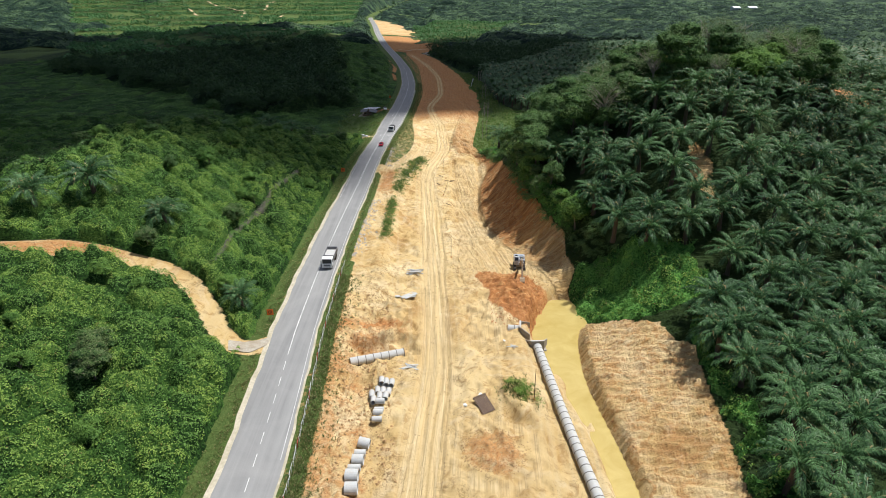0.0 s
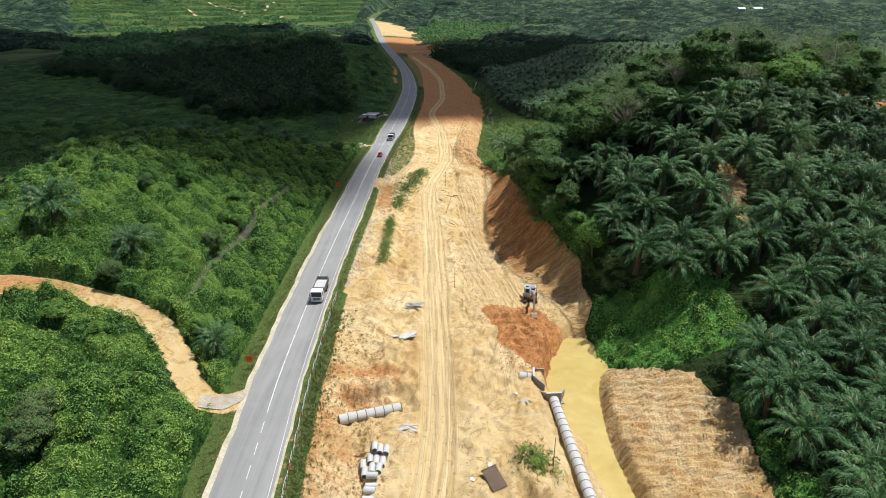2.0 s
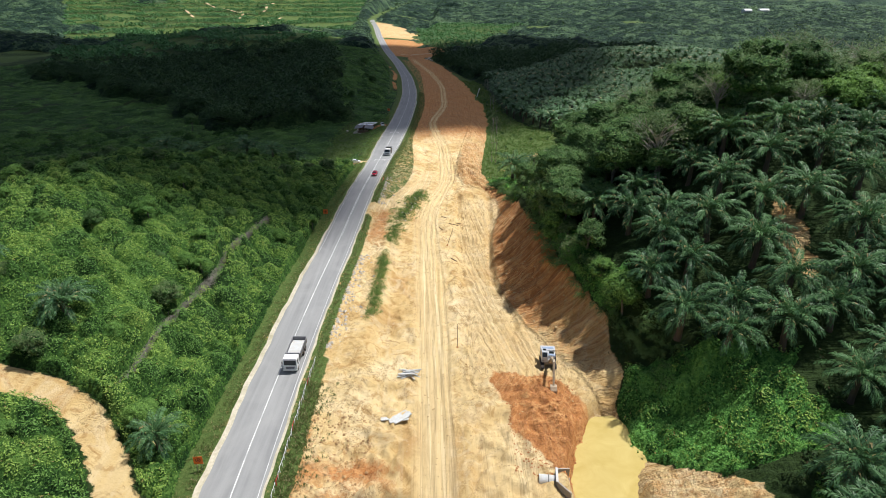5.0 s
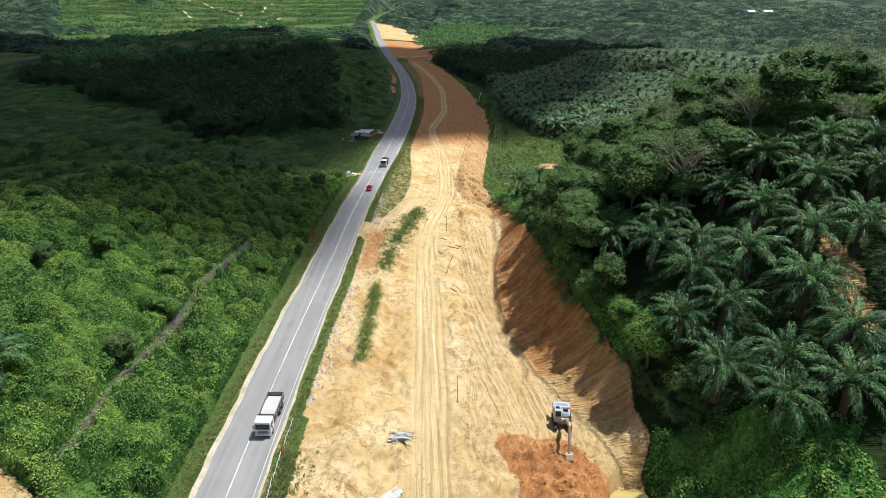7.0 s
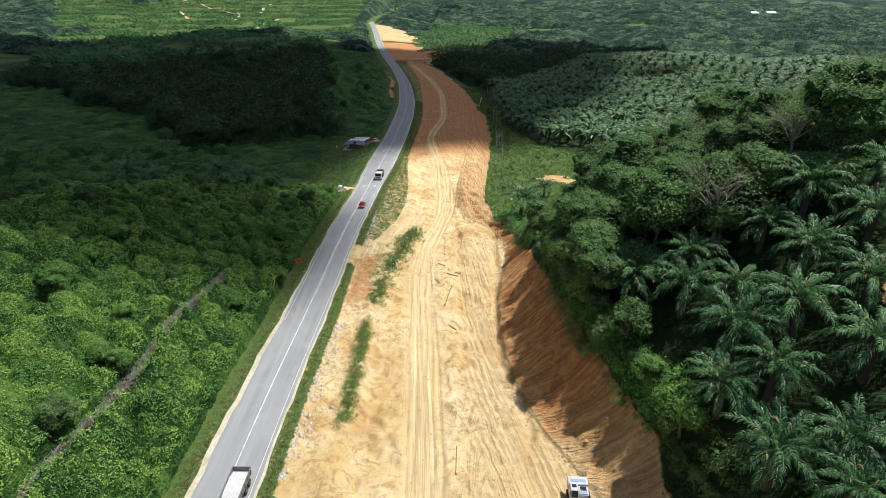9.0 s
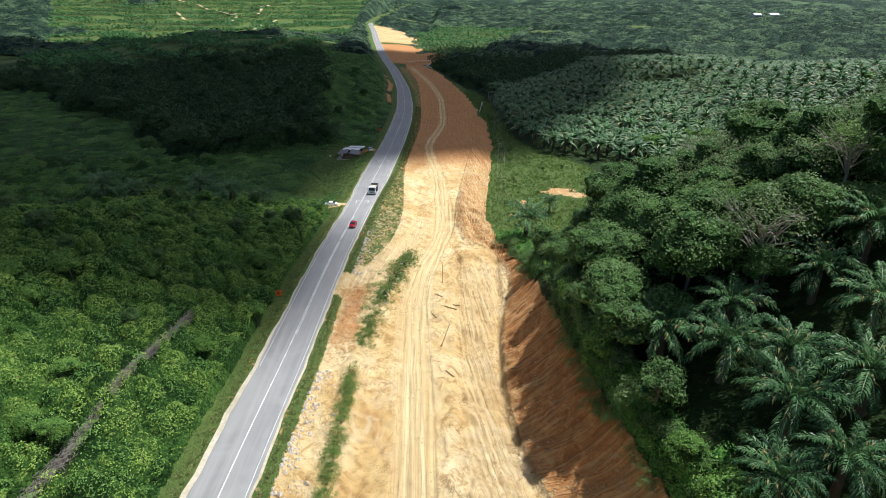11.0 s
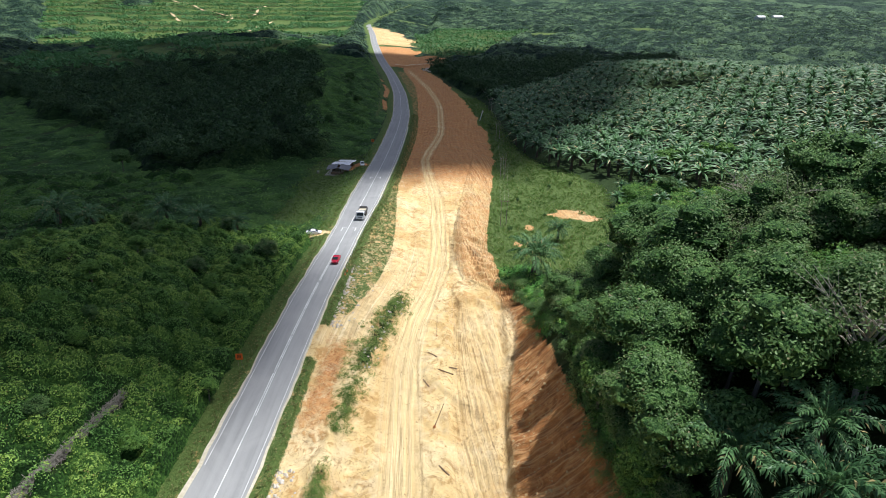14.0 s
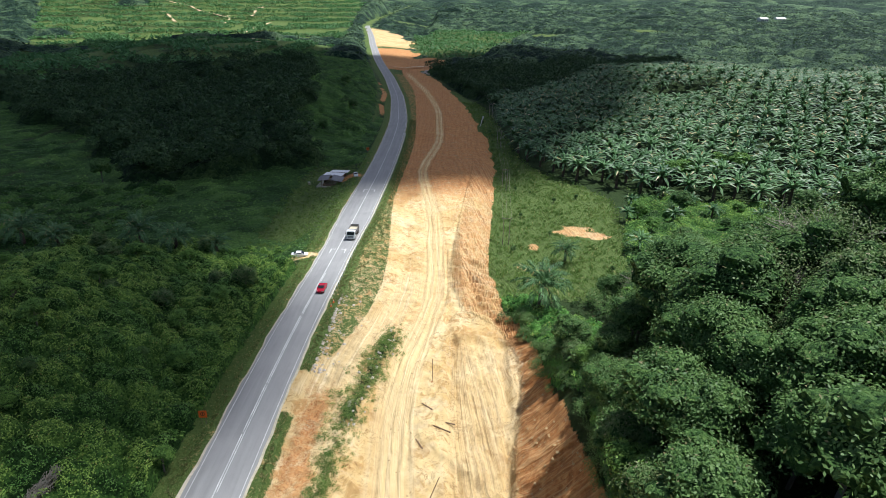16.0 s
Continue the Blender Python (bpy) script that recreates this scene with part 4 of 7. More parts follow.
def crown_leaves(rng, count, radii, clumps, leaf, clump_r=0.42, top=True):
    """An uneven crown: clumps of leaves spread over an ellipsoid with gaps between them."""
    c, size = crown_clumps(rng, radii, clumps, clump_r, top)
    k = rng.randint(0, clumps, count)
    u = unit(rng.normal(size=(count, 3)))
    u[:, 2] = np.where(u[:, 2] < -0.3, -u[:, 2], u[:, 2])
    r = rng.uniform(0.6, 1.08, (count, 1)) ** 0.6
    p = c[k] + u * r * size[k][:, None] * np.array((1.15, 1.15, 0.8))
    return leaves_at(p, u + 0.4 * unit(c[k]) + np.array((0, 0, 0.5)), leaf * 1.15, leaf * 0.55, rng)


def frond_leaves(rng, length, pairs, leaflet, lift, sag):
    """One feathered palm frond that leaves the origin along +y: leaflets and midrib."""
    t = np.linspace(0.0, 1.0, pairs + 3)
    ang = lift - (lift + sag) * t ** 1.25
    step = length / (pairs + 2)
    y = np.concatenate([[0], np.cumsum(np.cos(ang[:-1]) * step)])
    z = np.concatenate([[0], np.cumsum(np.sin(ang[:-1]) * step)])
    quads = []
    for i in range(2, pairs + 2):
        tt = t[i]
        ll = leaflet * (0.45 + 0.9 * math.sin(math.pi * min(1.0, tt * 0.92 + 0.08)) ** 0.7) * rng.uniform(0.85, 1.1)
        if tt > 0.85:
            ll *= 0.75
        w = step * 0.85
        fwd = np.array((0, math.cos(ang[i]), math.sin(ang[i])))
        up = np.array((0, -math.sin(ang[i]), math.cos(ang[i])))
        p = np.array((0, y[i], z[i]))
        for s in (-1, 1):
            out = unit(np.array((s * 0.82, 0, 0)) + fwd * rng.uniform(0.55, 0.95) + up * rng.uniform(-0.1, 0.45))
            mid = p + out * ll * 0.55
            tip = p + out * ll + np.array((0, 0, -0.5 * ll))
            tw = rng.uniform(-0.5, 0.5)
            wv = (fwd * math.cos(tw) + up * math.sin(tw)) * w
            quads.append([p - wv * 0.3, mid - wv * 0.6, tip, mid + wv * 0.6])
    for i in range(pairs + 1):
        r = 0.075 * (1 - 0.8 * t[i])
        r2 = 0.075 * (1 - 0.8 * t[i + 1])
        quads.append([(-r, y[i], z[i]), (r, y[i], z[i]), (r2, y[i + 1], z[i + 1]), (-r2, y[i + 1], z[i + 1])])
    return np.array(quads)


def turned(q, rz, rx=0.0, at=(0, 0, 0), scale=1.0):
    m = np.array(Euler((rx, 0, rz)).to_matrix())
    return q @ m.T * scale + np.array(at)


FRONDS = []
for k in range(6):
    lf, sg = ((1.3, -0.35), (1.1, 0.25), (0.85, 0.5), (0.5, 0.8), (0.05, 1.2), (0.98, 0.6))[k]
    FRONDS.append(frond_leaves(np.random.RandomState(20 + k), (4.4, 5.5, 5.9, 5.7, 5.2, 5.6)[k], 18, 0.74, lf, sg))
LOW_FRONDS = [frond_leaves(np.random.RandomState(30 + k), (4.6, 5.2, 5.2)[k], 7, 0.8, (1.1, 0.75, 0.3)[k], (0.3, 0.55, 0.85)[k]) for k in range(3)]
FROND_MESH = [quads_mesh("frond", f, L_PALM) for f in FRONDS]


def palm_plan(rng, count=28):
    """Frond kind, turn and scale for one palm, from the young spear in the middle to the drooping skirt."""
    out = []
    for i in range(count):
        f = i / (count - 1)
        kind = 0 if f < 0.08 else 1 if f < 0.28 else (2, 5)[rng.randint(2)] if f < 0.52 else 3 if f < 0.76 else 4
        out.append((kind, i * 2.399 + rng.uniform(-0.25, 0.25), rng.uniform(0.85, 1.1)))
    return out


def trunk_mesh(height, r, mat, rng, name="trunk"):
    bm = bmesh.new()
    prev = None
    seg = 9
    levels = 7
    for i in range(levels + 1):
        f = i / levels
        rr = r * (1.25 - 0.3 * f + (0.12 if i % 2 else -0.05)) * (1.35 if i == 0 else 1)
        ring = [bm.verts.new((rr * math.cos(a) + 0.1 * math.sin(f * 2.5), rr * math.sin(a), f * height - 0.5)) for a in (6.2832 * j / seg for j in range(seg))]
        if prev:
            for j in range(seg):
                bm.faces.new((prev[j], prev[(j + 1) % seg], ring[(j + 1) % seg], ring[j]))
        prev = ring
    bm.faces.new(prev)
    me = bpy.data.meshes.new(name)
    bm.to_mesh(me)
    bm.free()
    me.materials.append(mat)
    return me


PALM_TRUNK = trunk_mesh(5.2, 0.36, M_TRUNK, RNG)
PALM_CROWN = []
for k in range(4):
    r = np.random.RandomState(40 + k)
    PALM_CROWN.append(quads_mesh("crown", np.concatenate([turned(FRONDS[a], b, 0, (0, 0, 4.6), c) for a, b, c in palm_plan(r)]), L_PALM))


def palm(x, y, scale, rng, detailed, label, group, crowns=None):
    tilt = rng.uniform(-4, 4)
    p = thing("oil_palm", label, "palm", group, at=pose(x, y, ground_at(x, y), tilt, rng.uniform(-4, 4), rng.uniform(0, 360)) @ Matrix.Scale(scale, 4))
    part_mesh("trunk", PALM_TRUNK, p)
    if detailed:
        for a, b, c in palm_plan(rng):
            f = part_mesh("frond", FROND_MESH[a], p)
            f.matrix_basis = pose(0, 0, 4.6, 0, 0, math.degrees(b)) @ Matrix.Scale(c, 4)
    else:
        kinds = crowns or PALM_CROWN
        part_mesh("crown", kinds[rng.randint(len(kinds))], p)
    return p


def tree_kind(rng, height, radii, count, clumps, leaf, mat, bare=0):
    """Trunk-and-limbs mesh and crown mesh of one broadleaf tree."""
    bm = bmesh.new()
    top = height - radii[2] * 0.9
    rod(bm, (0, 0, -0.5), (0.15, 0.1, top), 0.26, 0.16, 7)
    for i in range(7 + 2 * bare):
        a = i * 2.4 + rng.uniform(-0.3, 0.3)
        z0 = top * rng.uniform(0.6, 1.0)
        r = rng.uniform(0.55, 0.95) * radii[0]
        b = Vector((r * math.cos(a), r * math.sin(a), height - radii[2] + rng.uniform(-0.2, 0.75) * radii[2]))
        c = Vector((0.12, 0.08, z0)).lerp(b, 0.5) + Vector((0, 0, 0.5))
        rod(bm, (0.12, 0.08, z0), c, 0.11, 0.07, 5)
        rod(bm, c, b, 0.07, 0.025, 5)
        if bare:
            for s in (-1, 1):
                rod(bm, c.lerp(b, 0.4), b + Vector((rng.uniform(-1, 1), s * rng.uniform(0.5, 1.4), rng.uniform(0, 1.2))), 0.045, 0.015, 4)
    wood = bpy.data.meshes.new("trunk")
    bm.to_mesh(wood)
    bm.free()
    wood.materials.append(M_TWIG if bare else M_BARK)
    seed = rng.randint(100000)
    up = np.array((0, 0, height - radii[2] * 0.95))
    q = crown_leaves(np.random.RandomState(seed), count, radii, clumps, leaf) + up
    return wood, quads_mesh("crown", q, mat), None if bare else core_mesh(np.random.RandomState(seed), radii, clumps, up, M_CORE_FRESH if mat is L_TREE_BRIGHT else M_CORE)


def core_mesh(rng, radii, clumps, up, mat, clump_r=0.42):
    """The dense inside of a crown: one rough lump of foliage for each clump of leaves."""
    c, size = crown_clumps(rng, radii, clumps, clump_r)
    bm = bmesh.new()
    bmesh.ops.create_icosphere(bm, subdivisions=2, radius=1.0)
    v = np.array([p.co[:] for p in bm.verts])
    f = np.array([[p.index for p in q.verts] for q in bm.faces])
    bm.free()
    vs = [v * rng.uniform(0.55, 1.08, (len(v), 1)) * size[k] * np.array((1.0, 1.0, 0.72)) * 0.84 + c[k] + up for k in range(clumps)]
    return mesh_faces("inner_foliage", np.concatenate(vs), np.concatenate([f + len(v) * k for k in range(clumps)]), mat)


TREES = []
for k, (h, rad, n, cl, lf, bare_limbs, leaf) in enumerate((
        (12, (4.4, 4.4, 5.0), 5600, 46, 0.34, 0, L_TREE), (14, (4.7, 4.7, 6.0), 6200, 50, 0.34, 0, L_TREE), (10, (3.8, 3.8, 4.4), 4600, 38, 0.32, 0, L_TREE_PALE),
        (13, (4.6, 4.6, 5.0), 1500, 44, 0.32, 9, L_TREE_PALE), (8, (3.2, 3.2, 3.6), 3800, 30, 0.32, 0, L_TREE_BRIGHT), (8.5, (3.6, 3.6, 3.2), 3800, 28, 0.33, 0, L_TREE_BRIGHT),
        (7, (2.6, 2.6, 3.2), 3000, 26, 0.31, 0, L_TREE))):
    TREES.append(tree_kind(np.random.RandomState(60 + k), h, rad, n, cl, lf, leaf, bare_limbs))


LOD_CROWNS = []
for k, (h, r, n) in enumerate(((12, 4.4, 300), (14, 4.8, 340), (10, 4.0, 260), (9, 3.6, 240))):
    LOD_CROWNS.append(crown_leaves(np.random.RandomState(80 + k), n, (r, r, r * 1.15), 34, 1.05) + np.array((0, 0, h - r * 1.1)))
BUSHES = [crown_leaves(np.random.RandomState(90 + k), 420, (2.0, 2.0, 1.7), 16, 0.25) + np.array((0, 0, 1.2)) for k in range(5)]


def tree(x, y, kind, scale, rng, label, group):
    t = thing("tree", label, "tree", group, at=pose(x, y, ground_at(x, y), rng.uniform(-5, 5), rng.uniform(-5, 5), rng.uniform(0, 360)) @ Matrix.Scale(scale, 4))
    part_mesh("trunk", TREES[kind][0], t)
    crown = part_mesh("crown", TREES[kind][1], t)
    if TREES[kind][2]:
        part_mesh("inner_foliage", TREES[kind][2], crown)
    return t


def spread(rng, x0, x1, y0, y1, gap, keep, jitter=0.35):
    """Points of an uneven triangular grid inside the box for which keep(x, y), given arrays, is true."""
    rows = np.arange(y0, y1, gap * 0.866)
    cols = np.arange(x0, x1, gap)
    xx, yy = np.meshgrid(cols, rows)
    xx = xx + (np.arange(len(rows)) % 2)[:, None] * gap / 2
    x = (xx + rng.uniform(-jitter, jitter, xx.shape) * gap).ravel()
    y = (yy + rng.uniform(-jitter, jitter, xx.shape) * gap).ravel()
    k = keep(x, y)
    return np.stack([x[k], y[k]], -1)


def chance(rng, x, p):
    return rng.uniform(size=len(x)) < p


def seen(x, y, margin=16.0):
    """Roughly the country that lies before the lens on the way."""
    return np.abs(x) < 0.76 * y + margin


def bare(x, y):
    z = zones(x, y)
    return (z[:, 0] > 0.35) | ((z[:, 3] > 0.6) & (y < 690))


def on_land(q_list, spots, rng, scales):
    """Copies of ready-made leaf sets set down on the ground at many spots, as one array of leaves."""
    spots = np.asarray(spots, float).reshape(-1, 2)
    zs = land(spots[:, 0], spots[:, 1])
    kind = rng.randint(0, len(q_list), len(spots))
    ang = rng.uniform(0, 6.283, len(spots))
    scales = np.broadcast_to(scales, (len(spots),))
    out = []
    for k, q in enumerate(q_list):
        i = np.where(kind == k)[0]
        if not len(i):
            continue
        c, s = np.cos(ang[i])[:, None, None], np.sin(ang[i])[:, None, None]
        sc = scales[i][:, None, None]
        x = (q[None, :, :, 0] * c - q[None, :, :, 1] * s) * sc + spots[i, 0][:, None, None]
        y = (q[None, :, :, 0] * s + q[None, :, :, 1] * c) * sc + spots[i, 1][:, None, None]
        z = q[None, :, :, 2] * sc + zs[i][:, None, None]
        out.append(np.stack([x, y, z], -1).reshape(-1, 4, 3))
    return np.concatenate(out)


def cover(name, label, category, sets, spots, rng, scales, mat):
    return tagged(new(name, quads_mesh(name, on_land(sets, spots, rng, scales), mat)), label, category, kind="stuff")


def domes(x, y, cell, seed, fill=1.0):
    """Height (0 to 1) and tone of a cover of rounded plants, one to a cell, of uneven size."""
    ci, cj = np.floor(x / cell), np.floor(y / cell)
    best, tone = np.zeros(np.shape(x)), np.full(np.shape(x), 0.5)
    for di in (-1, 0, 1):
        for dj in (-1, 0, 1):
            i, j = ci + di, cj + dj
            px, py = (i + 0.1 + 0.8 * hashed(i, j, seed)) * cell, (j + 0.1 + 0.8 * hashed(i, j, seed + 1)) * cell
            r = cell * (0.38 + 0.42 * hashed(i, j, seed + 2))
            h = (0.4 + 0.6 * hashed(i, j, seed + 3)) * (hashed(i, j, seed + 5) < fill)
            d = np.hypot(x - px, y - py) / r
            z = h * np.sqrt(np.clip(1 - d * d, 0, 1))
            tone = np.where(z > best, hashed(i, j, seed + 4), tone)
            best = np.maximum(best, z)
    return best, tone


def leafy_cover(name, label, category, x0, x1, y0, y1, step, ok, cell, height, seed, skin, leaf_mat=None, leaf=0.3, density=0.0, fill=1.0, base=0.1, other=None, taper=3):
    """Plants as one bulging leafy skin over the ground, with single leaves standing off it."""
    r = np.random.RandomState(seed)
    xx, yy = np.meshgrid(np.arange(x0, x1, step), np.arange(y0, y1, step))
    xx = xx + r.uniform(-0.3, 0.3, xx.shape) * step
    yy = yy + r.uniform(-0.3, 0.3, xx.shape) * step

    def top(x, y):
        h, tone = domes(x, y, cell, seed, fill)
        h2, _ = domes(x, y, cell * 0.42, seed + 9, fill)
        h3, _ = domes(x, y, cell * 2.7, seed + 17, 0.45 * fill)
        return base + height * (0.6 * h + 0.25 * h2 + 0.5 * h3), tone

    k = ok(xx.ravel(), yy.ravel()).reshape(xx.shape)
    h, tone = top(xx, yy)
    soft = k.astype(float)
    for _ in range(taper):
        pad = np.pad(soft, 1)
        soft = (pad[1:-1, 1:-1] * 2 + pad[:-2, 1:-1] + pad[2:, 1:-1] + pad[1:-1, :-2] + pad[1:-1, 2:]) / 6
    zz = land(xx, yy) - 0.25 + (h + 0.25 + r.uniform(-0.05, 0.05, xx.shape) * height) * smooth(0.42, 1.0, soft)
    i = np.arange(xx.size).reshape(xx.shape)
    f = np.stack([i[:-1, :-1], i[:-1, 1:], i[1:, 1:], i[1:, :-1]], -1).reshape(-1, 4)
    f = f[k.ravel()[f].any(1)]
    used = np.unique(f)
    back = np.zeros(xx.size, int)
    back[used] = np.arange(len(used))
    me = mesh_faces(name, np.stack([xx, yy, zz], -1).reshape(-1, 3)[used], back[f], skin, True)
    at = me.attributes.new("tone", "FLOAT", "POINT")
    at.data.foreach_set("value", tone.ravel()[used].astype(np.float32))
    tagged(new(name, me), label, category, kind="stuff")
    if density:
        n = int((x1 - x0) * (y1 - y0) * density)
        x, y = r.uniform(x0, x1, n), r.uniform(y0, y1, n)
        kk = ok(x, y)
        x, y = x[kk], y[kk]
        h, tone = top(x, y)
        up = r.uniform(size=len(x)) < 0.12 + smooth(0.12, 0.55, (h - base) / height)
        x, y, h, tone = x[up], y[up], h[up], tone[up]
        e = 0.12
        hx, hy = top(x + e, y)[0] - h, top(x, y + e)[0] - h
        nrm = unit(np.stack([-hx / e, -hy / e, np.ones(len(x))], -1))
        p = np.stack([x, y, land(x, y) + h], -1) + nrm * (r.uniform(-0.1, 0.9, (len(x), 1)) ** 2 * leaf * 0.9)
        q = leaves_at(p, nrm, leaf, leaf * 0.62, r)
        pick = tone + 0.25 * (r.uniform(size=len(x)) - 0.5) > 0.45
        for sel, mat in ((pick, leaf_mat), (~pick, other or leaf_mat)):
            if sel.any():
                tagged(new(name + "_leaves", quads_mesh(name + "_leaves", q[sel], mat)), label, category, kind="stuff")


def build_right_hill():
    rng = np.random.RandomState(101)

    def forest(x, y):
        """Broadleaf wood covers the far and the lower side of the hill, palms the rest."""
        near = (x < dirt_right(y) + 15.5 - 2.5 * (1 - smooth(128, 146, y))) & (y > 124)
        back = (x < 104) & (y > 153 + np.maximum(0.0, 0.14 * (x - 45)))
        return np.where(y < 152, near, back)

    def ok(x, y):
        edge = dirt_right(y)
        return seen(x, y) & ~bare(x, y) & (x > edge + np.where(y > 120, 10.5 - 6.5 * smooth(187, 204, y), 5.0)) & ~((y < 103) & (x < edge + 20.5 - 0.16 * np.maximum(90 - y, 0)))

    palms = spread(rng, 30, 150, 34, 232, 8.5, lambda x, y: ok(x, y) & ~forest(x, y) & ~((y > 97) & (y < 122 - 0.4 * np.maximum(x - 27, 0)) & (x < 53)) & (natural_z(x, y) > -3), 0.22)
    palms = np.concatenate([palms, np.array(((46.5, 84.5), (48.8, 93.0)))])
    near = palms[np.argsort(np.hypot(palms[:, 0] - 34, palms[:, 1] - 100))]
    for i, (x, y) in enumerate(near[:170]):
        palm(x, y, rng.uniform(0.98, 1.2), rng, i < 40, "mature oil palm with arching dark green fronds on the hillside", "oil palms on the hill")
    low = [np.concatenate([turned(LOW_FRONDS[min(2, i * 3 // 18)], i * 2.399, 0, (0, 0, 5.6), 1.0) for i in range(18)]) for j in range(2)]
    if len(near) > 170:
        cover("palm_plantation", "oil palms covering the far side of the hill", "plantation", low, near[170:], rng, 1.0, L_PALM)
    woods = spread(rng, 15, 110, 131, 236, 6.0, lambda x, y: ok(x, y) & forest(x, y) & (natural_z(x, y) > -1) & (np.hypot(x - 23.6, y - 235) > 11) & ~((x < 38) & (y > 204)), 0.4)
    woods = woods[np.argsort(np.hypot(woods[:, 0] - 20, woods[:, 1] - 150))]
    for x, y in woods:
        k = rng.choice([0, 1, 2, 3, 4, 5, 6], p=[0.14, 0.14, 0.26, 0.2, 0.1, 0.08, 0.08] if x > 36 else [0.3, 0.25, 0.05, 0.03, 0.15, 0.11, 0.11])
        low = 0.55 if y > 170 and x < float(dirt_right(np.array([y]))[0]) + 14 else 1.0
        tree(x, y, k, rng.uniform(0.65, 1.3) * low, rng, ("bare-twigged tree with sparse grey-green foliage on the hill" if k == 3 else "dense green broadleaf tree on the hillside"), "broadleaf trees on the hill")
    # a close row of trees along the lip of the cutting
    for y in np.arange(152, 208, 3.4):
        x = float(dirt_right(np.array([y]))[0]) + rng.uniform(10.0, 12.5) - 4.0 * float(smooth(187, 204, y))
        tree(x, y + rng.uniform(-1, 1), rng.choice([0, 2, 4, 6]), rng.uniform(0.8, 1.1) * (0.62 + 0.38 * float(smooth(158, 170, y)) - 0.35 * float(smooth(176, 186, y))), rng, "leafy tree leaning over the lip of the cutting", "broadleaf trees on the hill")
    y = np.concatenate([np.arange(117, 229, 0.9)] * 2)
    x = dirt_right(y) + rng.uniform(8.6, 13, len(y)) - 6.4 * smooth(187, 204, y)
    cover("lip_shrubs", "leafy shrubs hanging over the lip of the cutting", "shrub", BUSHES, np.stack([x, y], -1), rng, rng.uniform(0.4, 0.95, len(y)), L_TREE)
    # bushes that close the gaps between the trees
    for name, mat, p, lo, hi in (("understorey", L_TREE, 0.5, 0.9, 1.9), ("understorey", L_TREE_BRIGHT, 0.26, 0.7, 1.5), ("understorey", L_TREE_PALE, 0.14, 0.8, 1.6)):
        spots = spread(rng, 16, 112, 119, 236, 3.9, lambda x, y: ok(x, y) & forest(x, y) & (np.hypot(x - 23.6, y - 234) > 7) & ~((x < 34) & (y > 208)) & chance(rng, x, p), 0.45)
        cover(name, "dense mixed bushes filling the wood between trees", "bush", BUSHES, spots, rng, rng.uniform(lo, hi, len(spots)), mat)
    # undergrowth between and below the trees, its leaves coloured dark as if in shade
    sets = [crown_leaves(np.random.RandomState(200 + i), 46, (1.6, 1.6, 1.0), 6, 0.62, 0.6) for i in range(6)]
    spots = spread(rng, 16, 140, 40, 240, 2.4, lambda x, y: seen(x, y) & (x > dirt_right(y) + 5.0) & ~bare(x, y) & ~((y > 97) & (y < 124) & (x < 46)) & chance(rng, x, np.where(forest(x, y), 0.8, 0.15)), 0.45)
    cover("undergrowth", "undergrowth below palms and trees, shade painted into its dark leaves", "undergrowth", sets, spots, rng, rng.uniform(0.5, 1.1, len(spots)), L_UNDER)
    # bright creepers on the shoulder of the cutting, along its lip and at the valley edge
    def creeping(x, y):
        e = dirt_right(y)
        shoulder = (y > 97) & (y < 124 - 0.4 * np.maximum(x - 27, 0)) & (x > e + 0.2) & (x < 53 + 2 * np.sin(y * 0.5)) & (y > 97.5 + 0.06 * (x - 26))
        fringe = (y > 50) & (y < 95) & (x > e + 13.0 + 0.2 * (y - 60)) & (x < e + 18.5 + 0.2 * (y - 60)) & (np.sin(y * 0.9) + np.sin(x * 1.3) > -0.4)
        lip = (y > 131) & (y < 228) & (x > e + 9.5 - 7.0 * smooth(187, 204, y)) & (x < e + 15)
        valley = (y > 226) & (y < 252) & (x > e + 5) & (x < 24) & (np.hypot(x - 23.6, y - 232.6) > 2.5)
        return ~bare(x, y) & (shoulder | fringe | lip | valley)

    leafy_cover("creepers", "bright green creepers smothering the bank", "creeper", 14, 56, 50, 253, 0.45, creeping, 2.6, 2.7, 301, M_VINES, L_VINE, 0.42, 20.0, 1.0, 0.1, L_BUSH)
    palm(22.8, 231.0, 1.4, rng, True, "single oil palm with a full crown at the valley edge", "oil palms in the valley")
    palm(35.5, 268.0, 0.85, rng, True, "young oil palm on the valley floor", "oil palms in the valley")


def old_track(y):
    return -46.6 + 0.035 * (y - 115) + 0.35 * np.sin(y * 0.19)


def build_old_track():
    """A strip of dead grey brushwood where a machine once climbed through the scrub."""
    rng = np.random.RandomState(515)
    n = 5200
    y = rng.uniform(106, 178, n)
    x = old_track(y) + rng.normal(size=n) * 0.3
    p = np.stack([x, y, land(x, y) + 0.35 + rng.uniform(0, 0.9, n) ** 2], -1)
    a = unit(np.stack([0.5 * rng.normal(size=n), rng.normal(size=n), 0.25 * rng.normal(size=n)], -1))
    b = unit(np.cross(a, np.array((0, 0, 1.0)) + 0.3 * rng.normal(size=(n, 3)))) * rng.uniform(0.02, 0.045, n)[:, None]
    a = a * rng.uniform(0.2, 0.6, n)[:, None]
    q = np.stack([p - a - b, p + a - b, p + a + b, p - a + b], 1)
    tagged(new("brushwood", quads_mesh("brushwood", q, M_BRUSH)), "strip of dead grey brushwood through the green scrub", "brushwood", kind="stuff")


